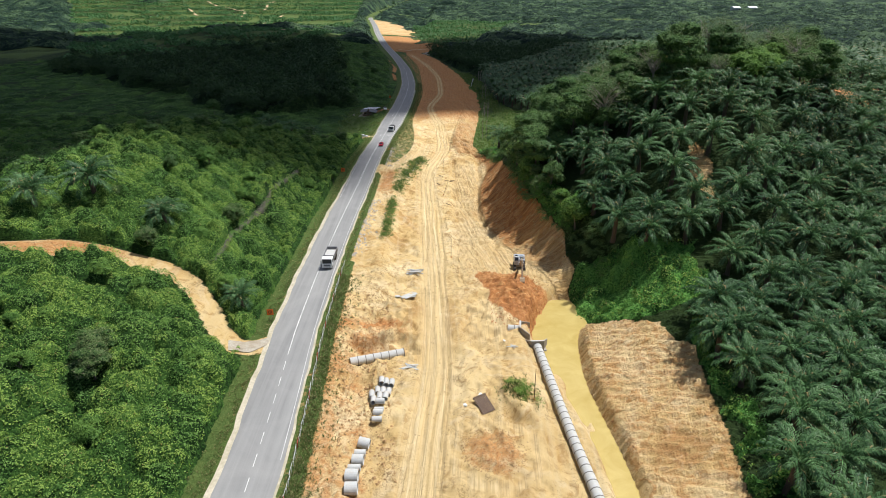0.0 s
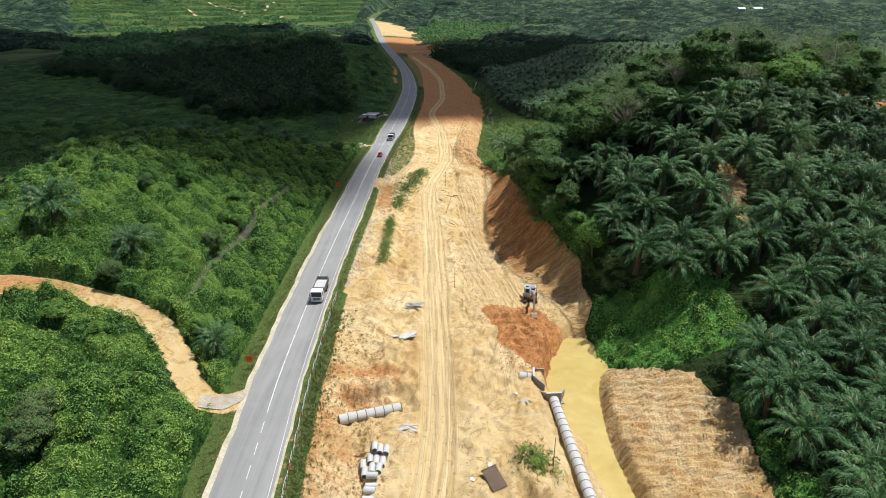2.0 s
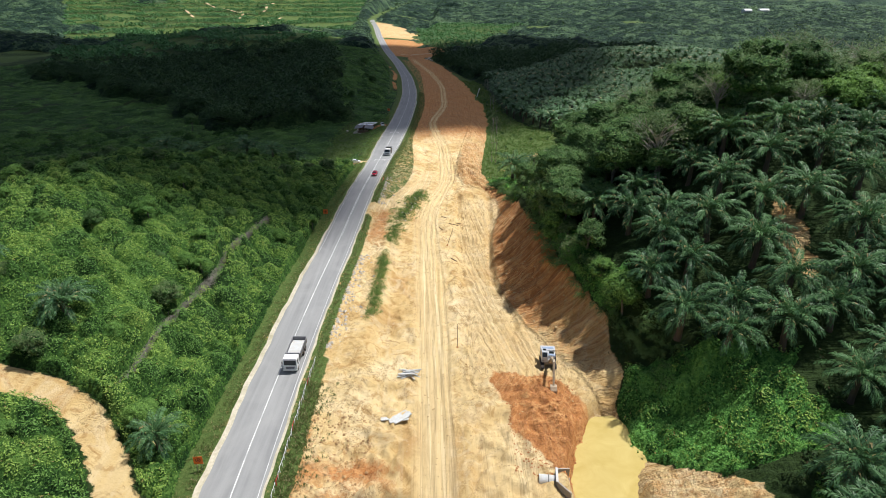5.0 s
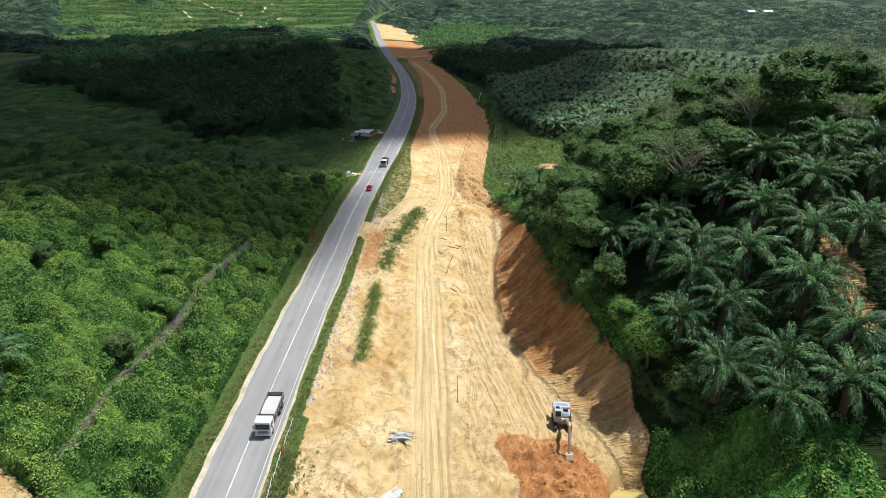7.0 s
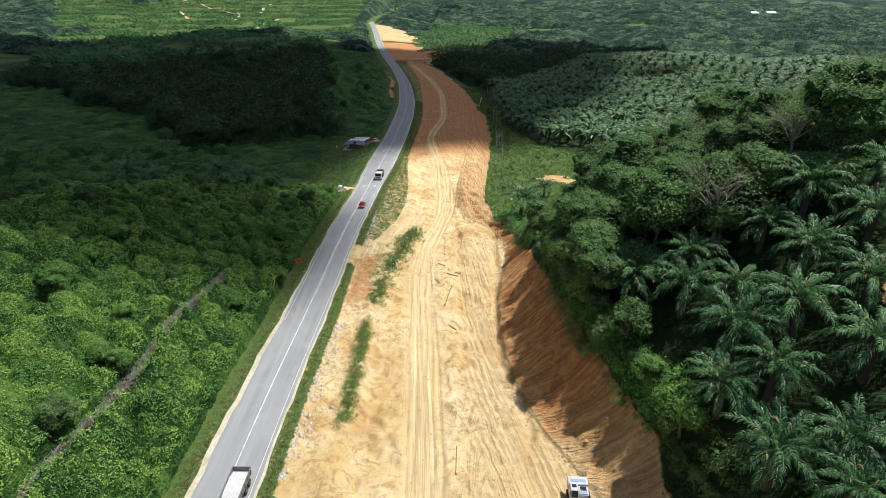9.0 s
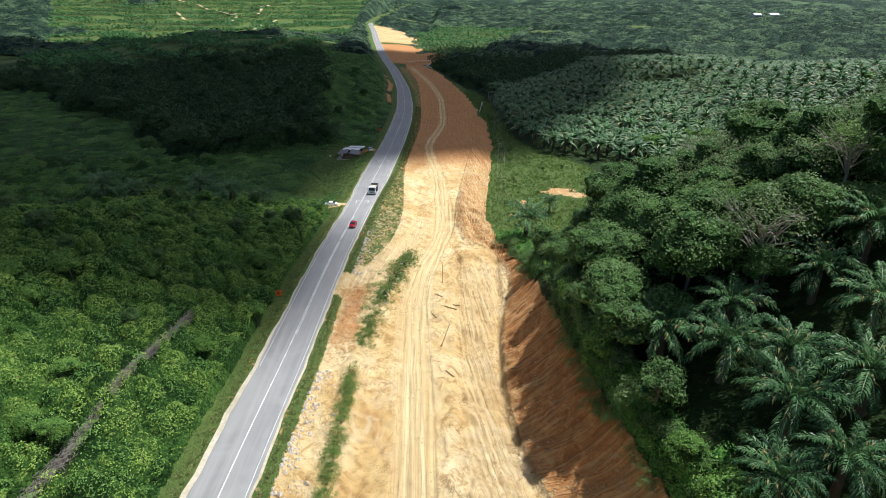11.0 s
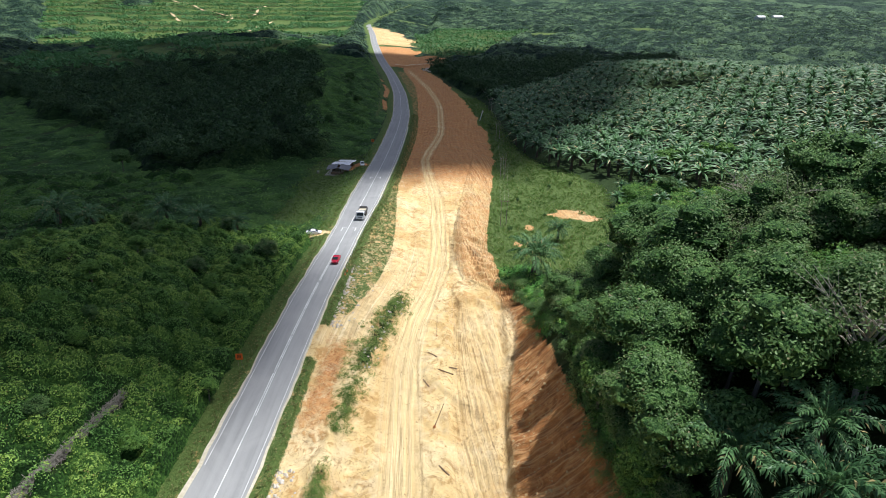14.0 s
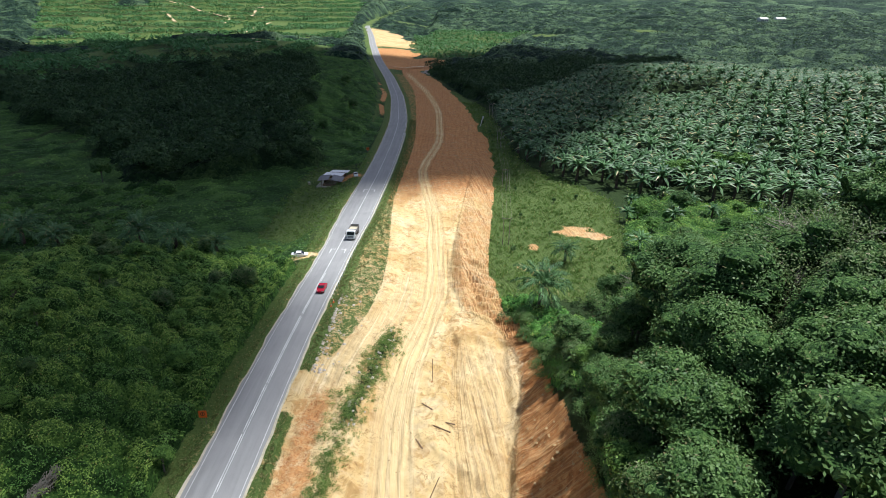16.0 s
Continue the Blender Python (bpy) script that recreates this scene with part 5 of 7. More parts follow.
def build_left_slope():
    rng = np.random.RandomState(131)

    def ok(x, y):
        return seen(x, y) & ~bare(x, y) & (drive_distance(x, y) > 2.6) & (np.hypot(x + 35, y - 258) > 6) & ~((np.abs(x - old_track(y)) < 0.6) & (y > 108) & (y < 176))

    small = [crown_leaves(np.random.RandomState(260 + i), 34, (2.0, 2.0, 1.5), 8, 0.85, 0.5) for i in range(6)]
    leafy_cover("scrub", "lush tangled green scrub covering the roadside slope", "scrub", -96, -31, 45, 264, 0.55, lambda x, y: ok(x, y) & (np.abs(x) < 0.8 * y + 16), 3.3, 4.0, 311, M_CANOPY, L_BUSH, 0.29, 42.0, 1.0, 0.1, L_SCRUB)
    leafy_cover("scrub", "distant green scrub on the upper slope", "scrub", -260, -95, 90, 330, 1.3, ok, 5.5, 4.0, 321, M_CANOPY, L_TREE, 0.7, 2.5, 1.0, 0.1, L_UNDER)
    leafy_cover("rough_pasture", "rough pasture with low shrubs on rolling ground", "shrub", -420, -32, 254, 620, 1.7, lambda x, y: seen(x, y) & (drive_distance(x, y) > 2) & ~bare(x, y) & ~((x > -53) & (y > 322) & (y < 366)), 6.0, 2.2, 331, M_PASTURE, L_TREE_BRIGHT, 0.6, 1.6, 0.5, 0.05, L_TREE)
    leafy_cover("rough_pasture", "green shrubby hillside above the road cutting", "shrub", -170, -34, 415, 800, 1.9, lambda x, y: (x < road_x(y) - road_half(y) - 10), 5.0, 3.6, 341, M_PASTURE, L_TREE_BRIGHT, 0.7, 2.2, 0.8, 0.1, L_TREE)
    for x, y in spread(rng, -110, -36, 60, 265, 11.0, lambda x, y: ok(x, y) & chance(rng, x, 0.75), 0.45):
        k = rng.choice([4, 4, 5, 5, 6, 2])
        tree(x, y, k, rng.uniform(0.4, 0.75), rng, "small leafy tree rising out of the scrub", "small trees on the slope")
    for x, y, s in ((-74, 121, 1.25), (-59, 118.5, 1.0), (-77, 263, 1.25), (-38.2, 100.5, 0.8), (-84, 116, 1.1), (-66, 259, 1.0), (-109, 264, 1.3), (-96, 259, 1.0), (-57, 262, 0.9)):
        palm(x, y, s, rng, True, "shaggy oil palm standing among the scrub", "palms on the slope")


def bold_frond(rng, length, lift, sag, width):
    """A frond of a far palm: a feathered blade folded along its midrib, leaving the origin along +y."""
    n = 3
    t = np.linspace(0, 1, n + 1)
    ang = lift - (lift + sag) * t ** 1.2
    y = np.concatenate([[0], np.cumsum(np.cos(ang[:-1]) * length / n)])
    z = np.concatenate([[0], np.cumsum(np.sin(ang[:-1]) * length / n)])
    quads = []
    for i in range(n):
        w0, w1 = width * math.sin(math.pi * min(1, 0.12 + 0.8 * t[i])), width * math.sin(math.pi * min(1, 0.12 + 0.8 * t[i + 1]))
        for s in (-1, 1):
            k = rng.uniform(0.55, 1.0)
            quads.append([(0, y[i], z[i]), (0, y[i + 1], z[i + 1]), (s * w1 * k, y[i + 1] + 0.35 * w1, z[i + 1] - 0.4 * w1), (s * w0, y[i] + 0.3 * w0, z[i] - 0.4 * w0)])
    return np.array(quads)


def build_far():
    rng = np.random.RandomState(151)
    bold = []
    for j in range(5):
        r = np.random.RandomState(300 + j)
        bold.append(np.concatenate([turned(bold_frond(r, (3.8, 5.0, 5.5, 4.8)[i * 4 // 21], (1.15, 0.85, 0.5, 0.05)[i * 4 // 21], (0.3, 0.6, 0.9, 1.3)[i * 4 // 21], 0.46), i * 2.399 + r.uniform(-0.3, 0.3), 0, (0, 0, 6.0), r.uniform(0.85, 1.15)) for i in range(21)]))

    far_crowns = [quads_mesh("crown", q - np.array((0, 0, 1.2)), L_PALM) for q in bold]

    def field(x, y):
        return (y > np.interp(x, (34, 72, 120, 200), (378, 335, 312, 300))) & (y < 500 + x) & (x > 34) & (y < 780)

    spots = spread(rng, 34, 620, 296, 860, 9.4, lambda x, y: field(x, y) & ~bare(x, y) & (x < 60 + (y - 122) * 0.8) & (lumps(x, y, 120, 71) < 1.05), 0.2)
    order = np.argsort(np.hypot(spots[:, 0] - 60, spots[:, 1] - 300))
    for x, y in spots[order[:110]]:
        palm(x, y, rng.uniform(1.15, 1.4), rng, False, "oil palm in the plantation on the valley floor", "oil palms in the valley", far_crowns)
    cover("palm_plantation", "oil palm plantation in close rows on the valley floor", "plantation", bold, spots[order[110:]], rng, rng.uniform(1.15, 1.4, len(order) - 110), L_PALM)
    # shrubs and young palms between the hill and the plantation
    def thicket(x, y):
        return (y > 232) & (x > np.interp(y, (232, 285, 335), (40, 56, 72))) & (y < np.interp(x, (72, 120, 200), (338, 316, 304))) & (x < 60 + (y - 122) * 0.8) & ~bare(x, y)

    leafy_cover("thicket", "bright mixed shrubs at the foot of the hill", "shrub", 40, 220, 232, 340, 1.0, thicket, 5.5, 3.0, 381, M_CANOPY, L_BUSH, 0.6, 4.0, 0.9, 0.1, L_TREE)
    for x, y in spread(rng, 44, 215, 236, 335, 13.0, lambda x, y: thicket(x, y) & chance(rng, x, 0.75), 0.45):
        if rng.uniform() < 0.5:
            palm(x, y, rng.uniform(0.55, 0.95), rng, False, "young oil palm among the valley shrubs", "young palms in the valley", far_crowns)
        else:
            tree(x, y, rng.choice([4, 5, 6, 0]), rng.uniform(0.6, 1.0), rng, "round fresh green tree in the valley thicket", "trees in the valley")
    for x, y in ((94, 440), (99, 445), (88, 436), (104, 448), (98, 352), (104, 356), (92, 350), (110, 350), (86, 346), (116, 362), (122, 356), (101, 362), (230, 400), (236, 408), (226, 410)):
        tree(x, y, rng.choice([4, 5]), rng.uniform(0.9, 1.25), rng, "round fresh green tree in the valley thicket", "trees in the valley")
    for x, y in spread(rng, 18, 60, 242, 520, 15, lambda x, y: (zones(x, y)[:, 3] > 0.6) & (x > dirt_right(y) + 6) & chance(rng, x, 0.5), 0.45):
        tree(x, y, 6, rng.uniform(0.18, 0.34), rng, "low dark shrub in the valley grass", "shrubs in the valley grass")

    # woods
    def wood_top(x):
        return np.interp(x, (-640, -300, -200, -150, -100, -60), (560, 575, 620, 680, 770, 800)) + 10 * np.sin(x * 0.05)

    def wood(x, y):
        left = (y > np.interp(x, (-640, -400, -205, -131, -101, -54), (640, 600, 435, 362, 332, 352)) + 9 * np.sin(x * 0.06) + 6 * np.sin(x * 0.17)) & (x < np.interp(y, (352, 416, 787), (-56, -67, -148)) + 7 * np.sin(y * 0.07) + 4 * np.sin(y * 0.19)) & (y < wood_top(x))
        right = (x > np.interp(y, (330, 520, 640, 780), (60, 38, 8, -30))) & (y >= 498 + np.maximum(x, 0)) & (y < 780)
        return (left | right) & ~bare(x, y) & (np.abs(x) < 70 + (y - 60) * 0.86)

    leafy_cover("forest", "dark green secondary forest beyond the cleared strip", "forest", -640, 340, 325, 785, 2.3, wood, 10.5, 8.0, 351, M_WOODS, L_FAR, 1.5, 0.06, 1.0, 1.0, L_FOREST, 6)
    edge = spread(rng, -420, 330, 328, 780, 8.0, lambda x, y: wood(x, y) & (~wood(x, y - 19) | ~wood(x + 15, y) | ~wood(x - 12, y)) & ((y < 560) | (x > -180)), 0.4)
    cover("forest_edge", "dark forest trees at the edge of the wood", "forest", LOD_CROWNS, edge, rng, rng.uniform(0.7, 1.1, len(edge)), L_FOREST)
    inner = [crown_leaves(np.random.RandomState(95 + k), 120, (5.2, 5.2, 5.0), 26, 1.5) + np.array((0, 0, 7.5)) for k in range(5)]
    spots = spread(rng, -470, 330, 335, 780, 10.5, lambda x, y: wood(x, y) & wood(x, y - 10), 0.45)
    cover("forest_crowns", "rounded crowns of dark secondary forest", "forest", inner, spots, rng, rng.uniform(0.65, 1.25, len(spots)), L_FOREST)
    tree(-129.7, 338.7, 0, 0.8, rng, "lone leaning tree in the rough pasture", "trees on the pasture")
    for x, y in ((-60, 420), (-52, 470), (-58, 482), (-50, 440), (-64, 520), (-47, 455)):
        tree(x, y, rng.choice([0, 6]), rng.uniform(0.5, 0.8), rng, "dark roadside tree above the cut", "trees on the pasture")

    def plantation(x, y):
        return (x < np.interp(y, (560, 690, 800, 1000, 2000), (-160, -140, -128, -150, -230))) & (y > wood_top(x) + 8) & (y < 2050) & (x > -0.56 * y - 30)

    def belt(x, y):
        """Rows of old trees left between the terraces."""
        return plantation(x, y) & ((np.abs(y - 905 - 0.1 * x + 25 * np.sin(x * 0.013)) < 16) & (np.sin(x * 0.021) > -0.6) | (lumps(x, y, 190, 72) > 1.2))

    def young(x, y):
        """Young palms on the rise beyond the clearing."""
        return (y > 850) & (y < 1240 + 20 * np.sin(x * 0.05)) & (x > np.interp(y, (850, 930, 1110, 1240), (-18, -34, -50, -60))) & (x < 40 + 0.28 * (y - 850))

    def country(x, y):
        return ~young(x, y) & (np.abs(x - road_x(y)) > np.where(y > 1060, 12, np.where(x > road_x(y), 44, 14))) & (np.abs(x) < 140 + y * 0.84) & ~bare(x, y) & (~plantation(x, y) | belt(x, y)) & (far_fields(x, y) < 0.4)

    leafy_cover("forest", "far wooded country beyond the valley", "forest", -1500, 1560, 765, 1650, 6.0, country, 14, 9, 361, M_WOODS_HAZE, L_FAR, 3.0, 0.03, 1.0, 3.0, L_FOREST, 5)
    leafy_cover("forest", "far wooded country reaching towards the horizon", "forest", -2300, 2400, 1640, 2700, 11.0, country, 26, 14, 366, M_WOODS_HAZE, L_FAR, 5.5, 0.006, 1.0, 3.0, L_FOREST, 5)
    leafy_cover("forest", "woods on the hills at the horizon, haze in their colour", "forest", -4100, 4100, 2690, 4900, 26.0, lambda x, y: np.abs(x) < 200 + y * 0.86, 70, 26, 371, M_WOODS_HAZE, None, 0, 0, 0.9, 2.0)
    tuft = [crown_leaves(np.random.RandomState(360 + i), 5, (2.6, 2.6, 1.8), 3, 4.0, 0.7) + np.array((0, 0, 1.4)) for i in range(5)]
    spots = spread(rng, -1250, -120, 560, 2050, 5.4, lambda x, y: plantation(x, y) & ~belt(x, y) & (np.abs(x) < 90 + y * 0.8) & (np.sin(natural_z(x, y) * 1.05 + 0.01 * x) > -0.1), 0.18)
    more = spread(rng, -60, 160, 850, 1260, 6.2, lambda x, y: young(x, y) & ~bare(x, y) & (np.sin(y * 0.42 + 2.5 * np.sin(x * 0.012)) > -0.25), 0.2)
    spots = np.concatenate([spots, more])
    cover("young_plantation", "terraced hillside of young bright green palms", "plantation", tuft, spots, rng, rng.uniform(0.7, 1.3, len(spots)), L_PLANT)


build_right_hill()
build_left_slope()
build_old_track()
build_far()


# ---------------------------------------------------------------- cloud
def build_shade_cloud():
    """A broad fair-weather cumulus high over the valley: flat base, billowing top, ragged rim. Out of view, added to
    shade the left slope and far woods.
    """
    base = 1600.0
    lift = SUN_DIR / SUN_DIR.z * base
    # outline drawn on the ground where the shadow should fall, then lifted sunward
    shadow_lobes = ((-165, 340, 128, 165), (-80, 208, 54, 46), (-230, 250, 110, 85), (-60, 600, 190, 275), (85, 740, 160, 170), (-410, 630, 290, 330), (-560, 420, 200, 180))
    step = 7.0
    xx, yy = np.meshgrid(np.arange(-820, 280, step), np.arange(120, 980, step))
    body = np.full(xx.shape, -1.0)
    for cx, cy, a, b in shadow_lobes:
        body = np.maximum(body, 1 - np.hypot((xx - cx) / a, (yy - cy) / b))
    depth = body * 150 + 7 * lumps(xx, yy, 60, 801) + 5 * lumps(xx, yy, 26, 802)
    billow, _ = domes(xx, yy, 90, 803)
    small, _ = domes(xx, yy, 34, 804)
    thick = np.sqrt(np.clip(depth, 0, None)) * (7 + 14 * billow + 5 * small)
    under = base - 4 * np.sqrt(np.clip(depth, 0, None)) * (0.4 + 0.5 * small)
    inside = depth > 0
    quad = inside[:-1, :-1] | inside[1:, :-1] | inside[:-1, 1:] | inside[1:, 1:]
    idx = np.arange(xx.size).reshape(xx.shape)
    f = np.stack([idx[:-1, :-1], idx[:-1, 1:], idx[1:, 1:], idx[1:, :-1]], -1)[quad]
    top = np.stack([xx + lift.x, yy + lift.y, base + thick], -1).reshape(-1, 3)
    low = np.stack([xx + lift.x, yy + lift.y, under - 0.2], -1).reshape(-1, 3)
    used = np.unique(f)
    back = np.zeros(xx.size, int)
    back[used] = np.arange(len(used))
    me = mesh_faces("cloud", np.concatenate([top[used], low[used]]), np.concatenate([back[f], back[f][:, ::-1] + len(used)]), M_CLOUD, True)
    tagged(new("cloud", me), "unseen white cumulus cloud added to shade the valley", "cloud", kind="structure")


build_shade_cloud()


# ---------------------------------------------------------------- concrete pipes
def tube(bm, od, bore, length, seg=24):
    """A hollow cylinder along +y, centred on the origin."""
    rings = []
    for r, y in ((od / 2, -length / 2), (od / 2, length / 2), (bore / 2, length / 2), (bore / 2, -length / 2)):
        rings.append([bm.verts.new((r * math.cos(6.2832 * k / seg), y, r * math.sin(6.2832 * k / seg))) for k in range(seg)])
    for a, b in ((0, 1), (1, 2), (2, 3), (3, 0)):
        for k in range(seg):
            bm.faces.new((rings[a][k], rings[a][(k + 1) % seg], rings[b][(k + 1) % seg], rings[b][k]))
    bmesh.ops.recalc_face_normals(bm, faces=bm.faces[:])
    return bm


def concrete_pipe(od, length, label, group, collar=True):
    p = thing("concrete_pipe", label, "pipe", group)
    part("barrel", tube(bmesh.new(), od, od * 0.8, length - 0.03), M_CONC, p)
    if collar:
        ring = part("joint_ring", tube(bmesh.new(), od + 0.07, od * 0.84, 0.13), M_JOINT, p, "dark mortar joint ring")
        ring.location = (0, -length / 2 + 0.03, 0)
    return p


def build_pipes():
    od, ln = 1.62, 1.40
    line = concrete_pipe(od, ln, "pale concrete culvert pipe jointed into a long line", "pipes of the culvert line")
    y = 94.6
    first = True
    while y > 30:
        x = float(np.interp(y, (30, 60, 70, 95), (23.6, 21.0, 20.0, 18.25)))
        slope = math.degrees(math.atan2(float(np.interp(y + 1, (30, 60, 70, 95), (23.6, 21.0, 20.0, 18.25))) - x, 1))
        m = pose(x, y, -1.15, 0, 0, -slope)
        if first:
            line.matrix_basis = m
            first = False
        else:
            copy_thing(line, m)
        y -= ln * math.cos(radians(slope))
    cross = concrete_pipe(1.62, 1.42, "pale concrete drain pipe lying jointed in a clay pit", "pipes of the cross drain")
    d = Vector((0.95, 0.31, 0)).normalized()
    for i in range(7):
        at = Vector((-15.6, 89.6, -0.62)) + d * 1.42 * i
        m = pose(at.x, at.y, at.z, 0, 0, math.degrees(math.atan2(-d.x, d.y)) + 180)
        if i:
            copy_thing(cross, m)
        else:
            cross.matrix_basis = m
    small = concrete_pipe(0.92, 1.55, "small grey concrete pipe waiting in a stack on the sand", "stacked small pipes", False)
    spots = [(-9.8, 81.4, 4), (-9.0, 80.9, 2), (-8.1, 80.9, -3), (-10.3, 79.8, 6), (-9.4, 79.2, 0), (-8.5, 79.0, -4), (-11.1, 78.4, 8), (-10.7, 76.9, 5), (-9.75, 77.3, 1), (-8.8, 77.3, -2),
             (-9.5, 75.7, 88), (-9.55, 74.6, 92), (-9.6, 73.5, 86), (-9.7, 72.4, 93)]
    for i, (x, y, r) in enumerate(spots):
        m = pose(x, y, ground_at(x, y) + 0.44, 0, 0, r)
        if i:
            copy_thing(small, m)
        else:
            small.matrix_basis = m
    for i, (x, y, o, l, r, tilt) in enumerate(((-11.0, 67.2, 1.55, 1.65, 80, 9), (-11.3, 65.2, 1.05, 1.6, 90, 0), (-11.4, 63.6, 1.5, 1.6, 88, 0), (-11.7, 62.1, 0.95, 1.75, 92, 0), (-11.8, 60.5, 1.75, 1.75, 89, 0), (-11.6, 58.4, 1.7, 1.7, 91, 0))):
        p = concrete_pipe(o, l, "wide grey concrete pipe section set down beside the bank" if o > 1.2 else "narrow grey concrete pipe section set down beside the bank", "loose pipe sections", False)
        p.matrix_basis = pose(x, y, ground_at(x, y) + o / 2 - 0.05, 0, 0, r) @ pose(0, 0, 0, tilt)


def headwall(label, stub):
    """A culvert mouth: face wall with two flared wing walls on a base slab; it opens along +y."""
    h = thing("culvert_headwall", label, "headwall", "culvert headwalls")
    bm = box(bmesh.new(), (2.5, 0.26, 2.1), (0, 0, 1.05), bevel=0.03)
    part("face_wall", bm, M_CONC_DARK, h)
    for s in (-1, 1):
        bm = bmesh.new()
        a, b = Vector((s * 1.2, 0.1, 0)), Vector((s * 2.25, 1.9, 0))
        d = (b - a).normalized()
        n = Vector((-d.y, d.x, 0)) * 0.12
        lo = [a + n, b + n, b - n, a - n]
        hi = [lo[0] + Vector((0, 0, 2.1)), lo[1] + Vector((0, 0, 1.35)), lo[2] + Vector((0, 0, 1.35)), lo[3] + Vector((0, 0, 2.1))]
        v = [bm.verts.new(q) for q in lo + hi]
        fs = [bm.faces.new([v[i] for i in f]) for f in ((0, 1, 2, 3), (7, 6, 5, 4), (0, 4, 5, 1), (1, 5, 6, 2), (2, 6, 7, 3), (3, 7, 4, 0))]
        bmesh.ops.recalc_face_normals(bm, faces=fs)
        bmesh.ops.bevel(bm, geom=bm.edges[:], offset=0.02, segments=1, affect="EDGES")
        part("wing_wall", bm, M_CONC_DARK, h)
    bm = bmesh.new()
    extrude_profile(bm, ((-0.1, -0.22), (2.0, -0.22), (2.0, 0.0), (-0.1, 0.0)), 1.9)
    part("base_slab", bm, M_CONC_DARK, h)
    part("coping", box(bmesh.new(), (2.62, 0.34, 0.09), (0, 0, 2.15), bevel=0.02), M_CONC, h, "pale concrete coping")
    if stub:
        p = part("pipe_stub", tube(bmesh.new(), 1.55, 1.25, 2.3), M_CONC, h, "short pale pipe stub")
        p.location = (0, -1.25, 0.95)
        c = part("joint_ring", tube(bmesh.new(), 1.64, 1.3, 0.14), M_JOINT, h)
        c.location = (0, -1.1, 0.95)
        part("cradle", box(bmesh.new(), (1.9, 1.1, 0.5), (0, -1.0, 0.2), bevel=0.04), M_CONC_DARK, h)
    return h


def build_headwalls():
    h = headwall("grey concrete culvert headwall with flared wings at the water's edge", False)
    h.matrix_basis = pose(18.25, 95.45, -2.05, 0, 0, 4)
    h2 = headwall("grey concrete headwall with a broken pipe stub on the bank", True)
    h2.matrix_basis = pose(15.5, 100.2, -1.3, 0, 0, -97)


# ---------------------------------------------------------------- machines and vehicles
def wheel(parent, x, y, z, r, w):
    bm = bmesh.new()
    rod(bm, (-w / 2, 0, 0), (w / 2, 0, 0), r, r, 18)
    bmesh.ops.bevel(bm, geom=[e for e in bm.edges if len(e.link_faces) == 2 and e.calc_face_angle(0) > 1.2], offset=r * 0.13, segments=2, affect="EDGES")
    wh = part("wheel", bm, M_BLACK, parent)
    wh.location = (x, y, z)
    bm = bmesh.new()
    rod(bm, (-w / 2 - 0.012, 0, 0), (w / 2 + 0.012, 0, 0), r * 0.56, r * 0.5, 14)
    part("rim", bm, M_STEEL, wh, "grey steel rim")
    return wh


